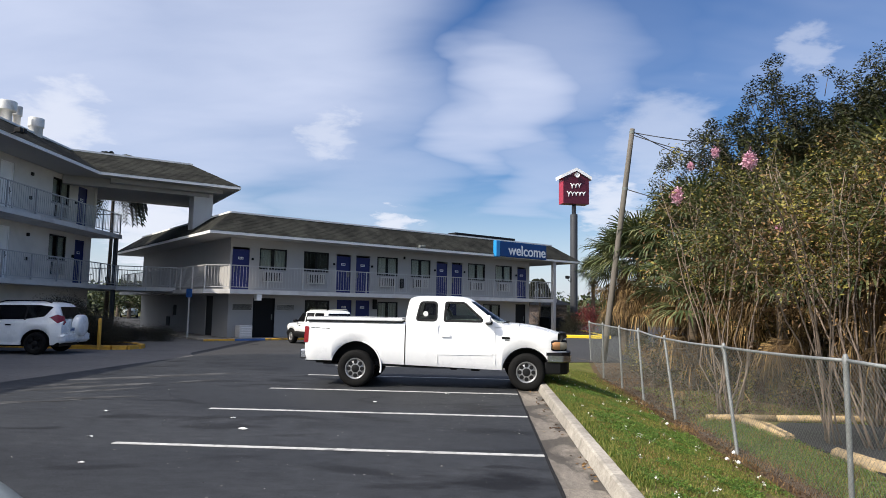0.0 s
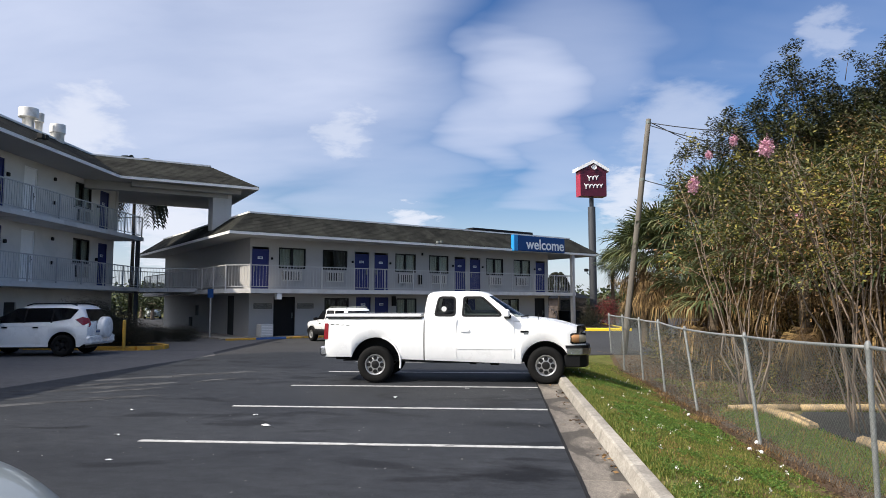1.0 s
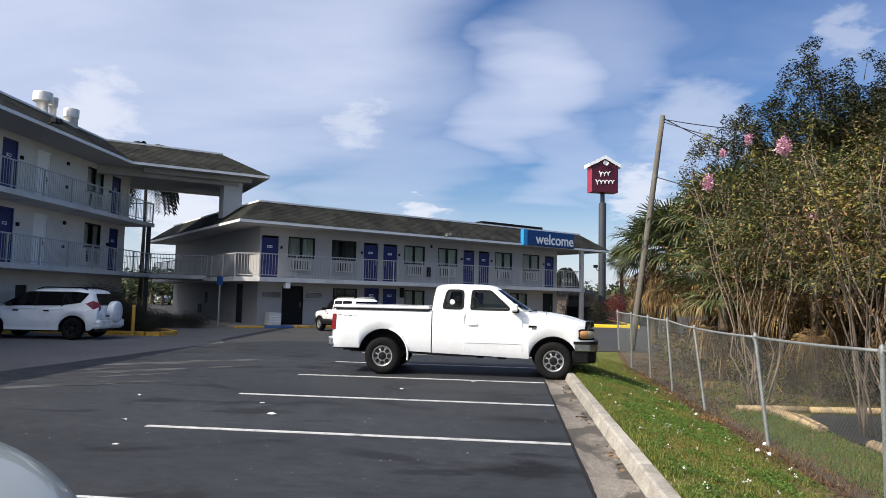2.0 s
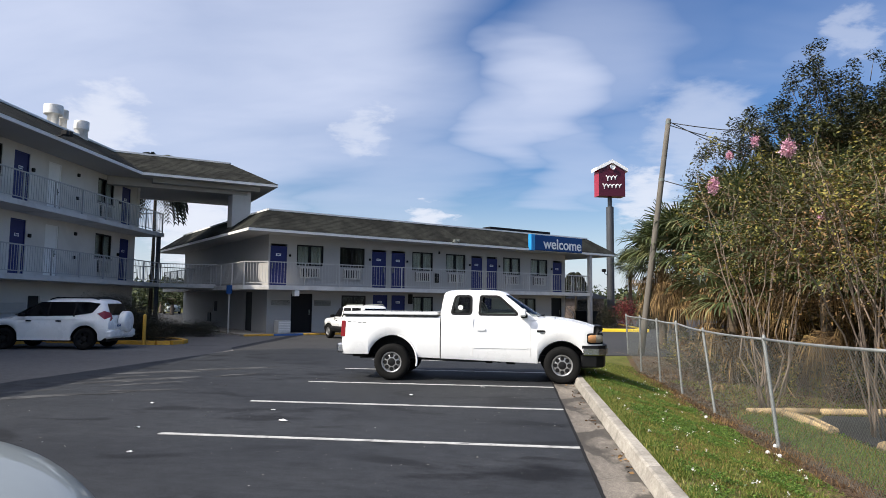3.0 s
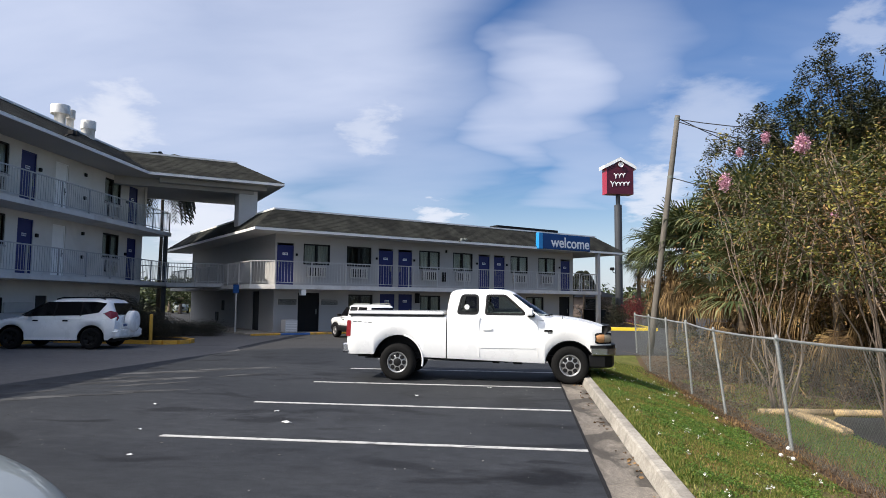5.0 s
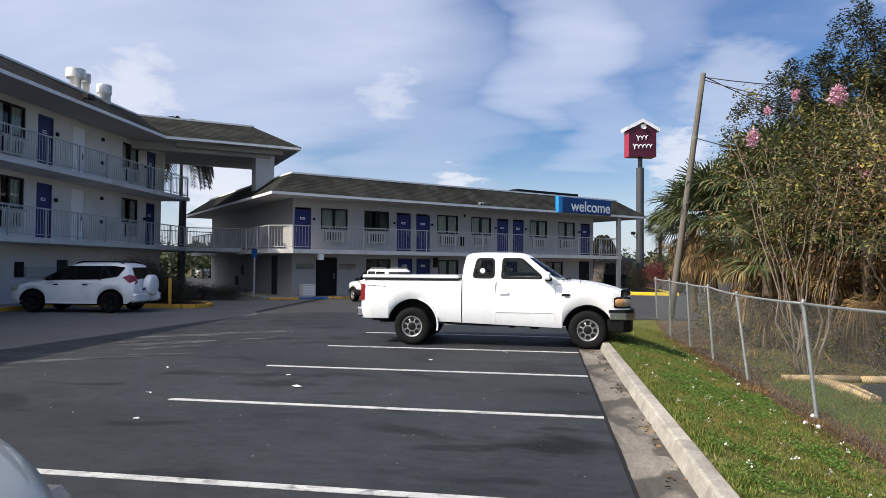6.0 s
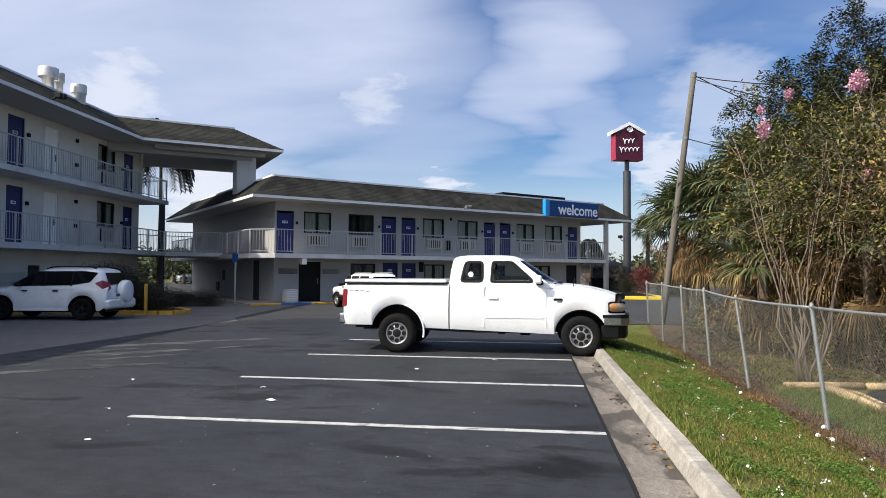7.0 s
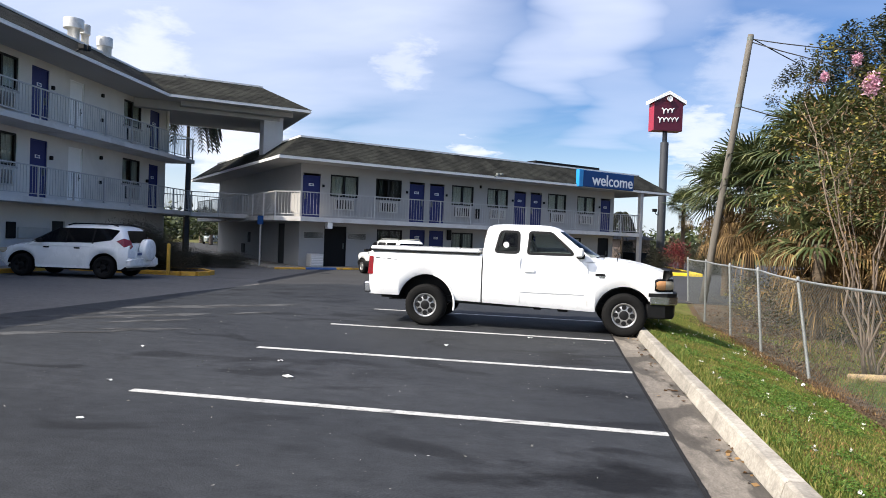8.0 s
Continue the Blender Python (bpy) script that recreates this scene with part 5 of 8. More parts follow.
def pickup():
    t = thing("pickup_truck", Matrix.Translation((-1.57, 7.0, 0.0)) @ Matrix.Diagonal((1, 1, 1.012, 1)), "white extended cab pickup truck parked against the concrete kerb", "truck")
    ax, R, zc = (-1.81, 1.755), 0.525, 0.415
    rf, zf = 0.50, 0.375
    W = 0.985

    def half(x):
        w = W
        if x > 2.1:
            w -= 0.22 * ((x - 2.1) / 0.5) ** 2
        if x < -2.75:
            w -= 0.05 * ((-2.75 - x) / 0.16) ** 2
        return w

    def top_cab(x):
        if x < 1.08:
            return 1.355
        s = max(0.0, x - 1.4) / 1.2
        return 1.30 - 0.03 * s - 0.19 * s ** 2.2

    def sill(x):
        return 0.53 if x < -2.3 else 0.445 - 0.033 * max(-1.2, min(1.2, x))
    # bed, closed by its own front panel
    sh = body_loft(stations(-2.91, -0.79, ax[:1], R), arch_low(sill, ax[:1], R, zc), lambda x: 1.345, half, 0.0)
    bed = part("bed", sh, M["white_car"], t)
    cv = Shape()
    cv.cbox(-2.89, -0.955, 1.357, -0.84, 0.955, 1.425, 0.02)
    part("tonneau_cover", cv, M["white_car"], t)
    cv = Shape()
    cv.box(-2.88, -0.945, 1.335, -0.83, 0.945, 1.360)
    part("cover_seal", cv, M["plastic_black"], t)
    sh = body_loft(stations(-0.765, 2.60, ax[1:], rf), arch_low(sill, ax[1:], rf, zf), top_cab, half, 0.05)
    part("cab_body", sh, M["white_car"], t)
    # hood with a raised centre
    hd = Shape()
    n = 10
    rows = []
    for k in range(n + 1):
        x = 1.44 + 1.06 * k / n
        z = top_cab(x)
        wv = half(x) - 0.16
        rows.append([(x, y * wv, z - 0.006 + 0.072 * (1 - abs(y) ** 2.5)) for y in (-1, -0.85, -0.5, 0, 0.5, 0.85, 1)])
    v = [p for r in rows for p in r]
    hd.mesh(v, [(k * 7 + j, (k + 1) * 7 + j, (k + 1) * 7 + j + 1, k * 7 + j + 1) for k in range(n) for j in range(6)], 0, True)
    part("hood", hd, M["white_car"], t)
    # cabin
    y0, y1, zb, zt = 0.935, 0.80, 1.33, 1.86

    def yg(z):
        return y0 + (y1 - y0) * (z - zb) / (zt - zb)
    rings = [ring(1.28, -0.80, 1.51, 0.945, 0.14, bow=(0.40, 0.62)), ring(1.36, -0.80, 1.40, 0.93, 0.16, bow=(0.36, 0.60)), ring(1.60, -0.775, 1.02, yg(1.60), 0.18, bow=(0.25, 0.55)), ring(1.80, -0.735, 0.70, yg(1.80), 0.2, bow=(0.16, 0.48)), ring(1.855, -0.70, 0.61, 0.775, 0.22, bow=(0.14, 0.45)), ring(1.89, -0.62, 0.50, 0.70, 0.25)]
    part("cabin", greenhouse(rings, 0.025, {(k, j) for k in (1, 2) for j in (5, 11, 17, 19, 20, 21, 22, 23, 0, 1, 2, 3)}), M["white_car"], t)
    skin = [(-0.64, 1.36), (1.04, 1.36), (0.77, 1.60), (0.54, 1.80), (-0.535, 1.80), (-0.595, 1.60)]
    rear = soft_poly([(-0.575, 1.375), (-0.11, 1.375), (-0.11, 1.79), (-0.48, 1.79)], 0.09)
    front = soft_poly([(0.02, 1.37), (0.85, 1.37), (0.85, 1.44), (0.455, 1.79), (0.05, 1.79)], 0.06)
    for side in (-1, 1):
        part("window_surround", holed_panel(skin, (rear, front), yg, side), M["white_car"], t)
        for name, hole, glass in (("rear_quarter_window", rear, "tint_pane"), ("door_window", front, "cab_pane")):
            seal = holed_panel(grown(hole, 0.004), (grown(hole, -0.042),), lambda z: yg(z) + 0.004, side)
            wn_ = part(name, seal, M["plastic_black"], t)
            pane = part("pane", side_panel(grown(hole, -0.02), yg, side, -0.012, 0.003), M[glass], wn_)
            pane.visible_shadow = False
        st = Shape()
        st.cyl((-0.36, side * (yg(1.52) + 0.004), 1.53), (-0.36, side * (yg(1.52) + 0.007), 1.53), 0.055, 0.055, 14)
        part("sticker", st, M["paper"], t)

        def flank(z):
            return W
        # shut lines, handle, side strip, badges
        for x, a, b in ((-0.10, 0.52, 1.34), (1.10, 0.52, 1.30)):
            part("shut_line", side_panel([(x, a), (x + 0.006, a), (x + 0.006, b), (x, b)], flank, side, 0.001 if x > 1 else -0.002), M["white_trim"], t)
        part("door_handle", side_panel(soft_poly([(-0.02, 1.06), (0.17, 1.06), (0.17, 1.12), (-0.02, 1.12)], 0.02), flank, side, 0.02, 0.01), M["white_car"], t)
        part("side_strip", side_panel(soft_poly([(-0.08, 0.70), (1.05, 0.70), (1.05, 0.745), (-0.08, 0.745)], 0.015), flank, side, 0.005, 0.005), M["white_car"], t)
        part("badge", side_panel([(1.24, 1.045), (1.42, 1.045), (1.40, 1.085), (1.24, 1.085)], flank, side, 0.006), M["plastic_black"], t)
        part("badge", side_panel([(1.31, 1.01), (1.40, 1.01), (1.40, 1.04), (1.31, 1.04)], flank, side, 0.006), M["chrome"], t)
        for k in range(4):
            part("stripe_mark", side_panel([(-2.78 + 0.11 * k, 1.20 - 0.006 * k), (-2.70 + 0.11 * k, 1.20 - 0.006 * k), (-2.71 + 0.11 * k, 1.214 - 0.006 * k), (-2.79 + 0.11 * k, 1.214 - 0.006 * k)], lambda z: W - 0.022, side, 0.004), M["plastic_black"], t)
        arch_flare(t, ax[0], R, zc, W, side, "white_car", 0.03, 0.008, -12, 75)
        # mirror
        mr = Shape()
        mr.cbox(0.88, min(side * 0.98, side * 1.16), 1.36, 1.02, max(side * 0.98, side * 1.16), 1.52, 0.03)
        mo = part("mirror", mr, M["white_car"], t)
        ar = Shape()
        ar.cbox(0.90, min(side * 0.92, side * 1.0), 1.33, 1.05, max(side * 0.92, side * 1.0), 1.42, 0.02)
        part("mirror_arm", ar, M["plastic_black"], mo)
        # tail lamp, headlamp and corner lamp
        tl = side_panel(soft_poly([(-2.93, 0.90), (-2.83, 0.90), (-2.83, 1.23), (-2.91, 1.23)], 0.02), lambda z: W - 0.05, side, 0.03, 0.02)
        part("tail_lamp", tl, M["tail_red"], t)
        for name, x0, x1, z0, z1, out, mat in (("lamp_bezel", 2.26, 2.60, 0.805, 1.035, 0.006, "plastic_black"), ("turn_lamp", 2.285, 2.45, 0.835, 1.01, 0.016, "amber"), ("headlamp", 2.453, 2.605, 0.835, 1.01, 0.016, "lamp_clear")):
            hl = Shape()
            v = []
            for k in range(9):
                u = k / 8
                x = x0 + (x1 - x0) * u
                y = side * (half(x) + out)
                # the outer end of the lens is rounded off
                e = 0.025 * max(0.0, 1 - (x - x0) / 0.05) if name != "headlamp" else 0.025 * max(0.0, 1 - (x1 - x) / 0.05)
                v += [(x, y - side * 0.03, z0 + e), (x, y, z0 + e + 0.012), (x + 0.004, y + side * 0.006, (z0 + z1) / 2), (x, y, z1 - e - 0.012), (x, y - side * 0.03, z1 - e)]
            hl.mesh(v, [(5 * k + j, 5 * k + j + 1, 5 * k + 6 + j, 5 * k + 5 + j) for k in range(8) for j in range(4)], 0, True)
            part(name, hl, M[mat], t)
        wheel(t, ax[0], side * 0.99, side, 0.378, 0.25, rr=0.56)
        wheel(t, ax[1], side * 0.99, side, 0.378, 0.25, rr=0.56, steer=-4)
    wheel_wells(t, ax[:1], R, zc, W)
    wheel_wells(t, ax[1:], rf - 0.01, zf, W)
    # windscreen, wiper cowl, rear window
    ws = Shape()
    v = [Vector(rings[k][j]) - Vector((0.006, 0, 0)) for k in (1, 2, 3) for j in (19, 20, 21, 22, 23, 0, 1, 2, 3, 4)]
    ws.mesh(v, [(10 * k + j, 10 * k + j + 1, 10 * k + 11 + j, 10 * k + 10 + j) for k in range(2) for j in range(9)], 0, True)
    part("windscreen", ws, M["screen_pane"], t).visible_shadow = False
    wp = Shape()
    wp.tube([(1.33, 0.70, 1.36), (1.43, 0.3, 1.375), (1.44, -0.1, 1.38)], 0.012, 6)
    wp.tube([(1.26, -0.80, 1.36), (1.41, -0.4, 1.38), (1.44, -0.05, 1.385)], 0.012, 6)
    part("wiper", wp, M["plastic_black"], t)
    ae = Shape()
    ae.tube([(1.62, -0.80, 1.30), (1.63, -0.82, 1.42)], 0.006, 6)
    part("aerial_base", ae, M["plastic_black"], t)
    # frame, exhaust, running gear
    ch = Shape()
    ch.box(-2.75, -0.60, 0.45, 2.4, 0.60, 0.54)
    for x, w, z in ((-2.55, 0.30, 0.44), (-0.62, 0.34, 0.41), (0.16, 0.16, 0.365), (0.40, 0.10, 0.38), (0.60, 0.20, 0.35), (-1.15, 0.2, 0.43)):
        ch.cbox(x, -0.66, z, x + w, -0.40, 0.50, 0.02)
    part("chassis", ch, M["plastic_black"], t)
    ch = Shape()
    ch.tube([(-2.6, -0.55, 0.44), (-1.9, -0.5, 0.45), (-0.3, -0.5, 0.40), (0.6, -0.4, 0.40)], 0.03, 8)
    part("exhaust", ch, M["steel_dark"], t)
    for a in ax:
        ch = Shape()
        ch.cyl((a, -0.8, 0.378), (a, 0.8, 0.378), 0.06, 0.06, 10)
        ch.lathe([(0.0, -0.16), (0.15, -0.08), (0.17, 0), (0.15, 0.08), (0.0, 0.16)], (a, 0.15, 0.38), (1, 0, 0), 12)
        part("axle", ch, M["plastic_black"], t)
    # bumpers, grille and bug deflector
    bp = Shape()
    bp.cbox(-3.02, -0.93, 0.55, -2.86, 0.93, 0.75, 0.03)
    part("rear_bumper", bp, M["chrome"], t)
    bp = Shape()
    bp.tube([(-2.9, 0, 0.46), (-3.12, 0, 0.46), (-3.12, 0, 0.55)], 0.025, 8)
    part("tow_hitch", bp, M["chrome"], t)
    bp = Shape()
    pts = [(2.18, -1.0), (2.50, -0.98), (2.66, -0.85), (2.74, -0.5), (2.76, 0), (2.74, 0.5), (2.66, 0.85), (2.50, 0.98), (2.18, 1.0), (2.2, 0.8), (2.2, -0.8)]
    bp.prism(pts, 0.585, 0.725)
    rounded(part("front_bumper", bp, M["chrome"], t), 0.02)
    bp = Shape()
    bp.prism([(x - 0.05, y * 0.97) for x, y in pts], 0.34, 0.585)
    rounded(part("air_dam", bp, M["plastic_black"], t), 0.03)
    bp = Shape()
    bp.prism([(x - 0.02, y * 0.985) for x, y in pts], 0.725, 0.785)
    part("bumper_pad", bp, M["plastic_black"], t)
    gr = Shape()
    gr.cbox(2.48, -0.60, 0.82, 2.63, 0.60, 1.04, 0.03)
    part("grille", gr, M["plastic_black"], t)
    bd = Shape()
    rows = []
    for k in range(9):
        y = -0.88 + 1.76 * k / 8
        xx = 2.62 - 0.16 * (y / 0.88) ** 2
        rows.append([(xx, y, 1.0), (xx + 0.07, y, 1.09), (xx + 0.04, y, 1.18), (xx - 0.05, y, 1.175), (xx - 0.06, y, 1.02)])
    v = [p for r in rows for p in r]
    bd.mesh(v, [(5 * k + j, 5 * k + j + 1, 5 * k + 6 + j, 5 * k + 5 + j) for k in range(8) for j in range(4)] + [(0, 1, 2, 3, 4), (40, 41, 42, 43, 44)], 0, True)
    part("bug_deflector", bd, M["plastic_black"], t)
    # what shows of the cab through the glass
    # plate added over the white body top; its colour darkens the cab
    sh = Shape()
    sh.box(-0.74, -0.86, 1.385, 1.0, 0.86, 1.412)
    sh.box(1.0, -0.55, 1.385, 1.28, 0.55, 1.412)
    part("cab_floor", sh, M["cab_inside"], t)
    sh = Shape()
    sh.cbox(-0.60, -0.66, 1.846, 0.44, 0.66, 1.852, 0.002)
    part("headliner", sh, M["cab_inside"], t)
    sh = Shape()
    sh.mesh([(0.80, -0.8, 1.40), (1.28, -0.5, 1.40), (1.28, 0.5, 1.40), (0.80, 0.8, 1.40), (0.82, -0.78, 1.455), (1.20, -0.45, 1.445), (1.20, 0.45, 1.445), (0.82, 0.78, 1.455)], [(4, 5, 6, 7), (0, 1, 5, 4), (3, 7, 6, 2), (0, 4, 7, 3), (1, 2, 6, 5)])
    rounded(part("dashboard", sh, M["plastic_black"], t), 0.02)
    for y in (-0.42, 0.42):
        sh = Shape()
        sh.mesh([(x + (z - 1.41) * -0.22, y + yy * w_, z) for z, w_, d_ in ((1.41, 0.24, 0.16), (1.52, 0.22, 0.13), (1.585, 0.15, 0.09)) for x, yy in ((0.02, -1), (0.02 + d_, -1), (0.02 + d_, 1), (0.02, 1))], [(4 * k + j, 4 * k + (j + 1) % 4, 4 * k + 4 + (j + 1) % 4, 4 * k + 4 + j) for k in range(2) for j in range(4)] + [(8, 9, 10, 11)])
        seat = part("seat", sh, M["cab_inside"], t)
        rounded(seat, 0.03)
        sh = Shape()
        sh.cbox(-0.05, y - 0.13, 1.60, 0.05, y + 0.13, 1.76, 0.03)
        part("headrest", sh, M["cab_inside"], seat)
    sh = Shape()
    sh.cbox(-0.70, -0.7, 1.41, -0.60, 0.7, 1.50, 0.02)
    part("rear_bench", sh, M["cab_inside"], t)
    sh = Shape()
    ring_ = [Vector((0.76 + 0.07 * math.sin(2 * math.pi * k / 20), 0.42 + 0.19 * math.cos(2 * math.pi * k / 20), 1.43 + 0.17 * math.sin(2 * math.pi * k / 20))) for k in range(21)]
    sh.tube(ring_, 0.015, 6)
    sh.tube([ring_[0], (0.76, 0.42, 1.42), ring_[10]], 0.018, 6)
    part("steering_wheel", sh, M["plastic_black"], t)
    sh = Shape()
    sh.cbox(0.70, -0.11, 1.69, 0.73, 0.11, 1.755, 0.01)
    part("rear_view_mirror", sh, M["plastic_black"], t)
    sh = Shape()
    sh.mesh([(-0.79, -0.74, 1.38), (-0.79, 0.74, 1.38), (-0.735, 0.58, 1.79), (-0.735, -0.58, 1.79)], [(0, 3, 2, 1)])
    part("rear_window", sh, M["tint_pane"], t).visible_shadow = False
    return t


pickup()


def crossover():
    d = math.radians(187.4)
    t = thing("sport_utility_vehicle", Matrix.Translation((-16.15, 12.95, 0)) @ Matrix.Rotation(d, 4, "Z"), "white compact sport utility vehicle with a covered spare wheel", "car")
    ax, R, zc, W = (-1.3, 1.3), 0.44, 0.35, 0.89

    def half(x):
        w = W
        if x > 1.5:
            w -= 0.26 * ((x - 1.5) / 0.65) ** 2
        if x < -1.7:
            w -= 0.08 * ((-1.7 - x) / 0.4) ** 2
        return w

    def top(x):
        if x < 0.9:
            return 1.02 + 0.03 * (0.9 - x) / 2.9
        s = (x - 0.9) / 1.25
        return 1.02 - 0.04 * s - 0.22 * s ** 3
    sh = body_loft(stations(-2.05, 2.15, ax, R, 0.1), arch_low(lambda x: 0.30 if abs(x) < 1.9 else 0.38, ax, R, zc), top, half, 0.06)
    part("body", sh, M["white_car"], t)
    y0, y1, zb, zt = 0.85, 0.66, 1.0, 1.60

    def yg(z):
        return y0 + (y1 - y0) * (z - zb) / (zt - zb)
    rings = [ring(0.98, -2.02, 1.22, 0.865, 0.15), ring(1.04, -2.0, 1.08, yg(1.04), 0.16), ring(1.30, -1.93, 0.62, yg(1.3), 0.18), ring(1.52, -1.82, 0.22, yg(1.52), 0.2), ring(1.60, -1.72, 0.06, 0.63, 0.22), ring(1.64, -1.55, -0.1, 0.54, 0.25)]
    part("cabin", greenhouse(rings, 0.03), M["white_car"], t)
    for side in (-1, 1):
        gl = soft_poly([(-1.50, 1.19), (-0.9, 1.10), (0.94, 1.06), (0.50, 1.34), (0.20, 1.535), (-1.3, 1.55), (-1.72, 1.50)], 0.05)
        wn_ = part("side_window", side_panel(gl, yg, side, 0.012), M["tint_glass"], t)
        for x in (-0.95, -0.1):
            part("pillar", side_panel([(x, 1.07), (x + 0.05, 1.07), (x + 0.03, 1.51), (x - 0.02, 1.51)], yg, side, 0.016), M["plastic_black"], wn_)
        for x in (-0.55, 0.42):
            part("door_handle", side_panel(soft_poly([(x, 0.90), (x + 0.17, 0.90), (x + 0.17, 0.945), (x, 0.945)], 0.02), lambda z: W, side, 0.02, 0.01), M["plastic_black"], t)
        part("sill_trim", side_panel(soft_poly([(-0.85, 0.30), (0.85, 0.30), (0.85, 0.38), (-0.85, 0.38)], 0.02), lambda z: W - 0.03, side, 0.02, 0.01), M["white_car"], t)
        rr_ = Shape()
        rr_.tube([(-1.6, side * 0.58, 1.63), (-1.4, side * 0.58, 1.69), (-0.2, side * 0.58, 1.68), (0.0, side * 0.58, 1.62)], 0.022, 6)
        part("roof_rail", rr_, M["plastic_black"], t)
        mr = Shape()
        mr.cbox(0.62, min(side * 0.86, side * 1.02), 1.06, 0.78, max(side * 0.86, side * 1.02), 1.18, 0.03)
        part("mirror", mr, M["plastic_black"], t)
        tl = Shape()
        out = [(-1.72, 0.875, 1.17), (-1.93, 0.855, 0.99), (-2.075, 0.70, 0.93), (-2.085, 0.60, 1.02), (-2.04, 0.66, 1.20), (-1.90, 0.80, 1.26)]
        tl.mesh([(x, side * y, z) for x, y, z in out] + [(x + 0.12, side * (y - 0.12), z) for x, y, z in out], [(0, 1, 5), (1, 4, 5), (1, 2, 4), (2, 3, 4)] + [(k, (k + 1) % 6, 6 + (k + 1) % 6, 6 + k) for k in range(6)])
        part("tail_lamp", tl, M["tail_red"], t)
        hl = Shape()
        hl.cbox(1.75, min(side * 0.55, side * 0.80), 0.70, 2.08, max(side * 0.55, side * 0.80), 0.86, 0.04)
        part("headlamp", hl, M["lamp_clear"], t)
        for a in ax:
            wheel(t, a, side * 0.88, side, 0.345, 0.2, "plastic_black", 5, 0.62)
    wheel_wells(t, ax, R, zc, W)
    g = Shape()
    g.mesh([(-2.01, -0.6, 1.12), (-2.01, 0.6, 1.12), (-1.86, 0.55, 1.50), (-1.86, -0.55, 1.50)], [(0, 1, 2, 3)])
    part("rear_window", g, M["tint_glass"], t)
    g = Shape()
    g.mesh([(1.10, -0.72, 1.08), (1.10, 0.72, 1.08), (0.30, 0.58, 1.53), (0.30, -0.58, 1.53)], [(0, 3, 2, 1)])
    part("windscreen", g, M["auto_glass"], t)
    b = Shape()
    b.cbox(-2.2, -0.85, 0.36, -1.95, 0.85, 0.66, 0.07)
    rounded(part("rear_bumper", b, M["white_car"], t), 0.04)
    b = Shape()
    b.lathe([(0.0, 0.02), (0.30, 0.02), (0.345, 0.0), (0.355, -0.05), (0.355, -0.20), (0.33, -0.23)], (-2.30, -0.12, 0.90), (-1, 0, 0), 28)
    part("spare_wheel_cover", b, M["white_car"], t, "white hard cover on the spare wheel")
    b = Shape()
    b.box(-2.215, 0.28, 0.70, -2.2, 0.60, 0.85)
    part("number_plate", b, M["paper"], t)
    b = Shape()
    for k in range(5):
        b.box(-2.22, 0.31 + 0.055 * k, 0.745, -2.215, 0.345 + 0.055 * k, 0.815)
    part("number_bars", b, M["sign_blue"], t)
    c = Shape()
    c.box(-1.9, -0.6, 0.24, 1.9, 0.6, 0.34)
    part("underbody", c, M["plastic_black"], t)


crossover()


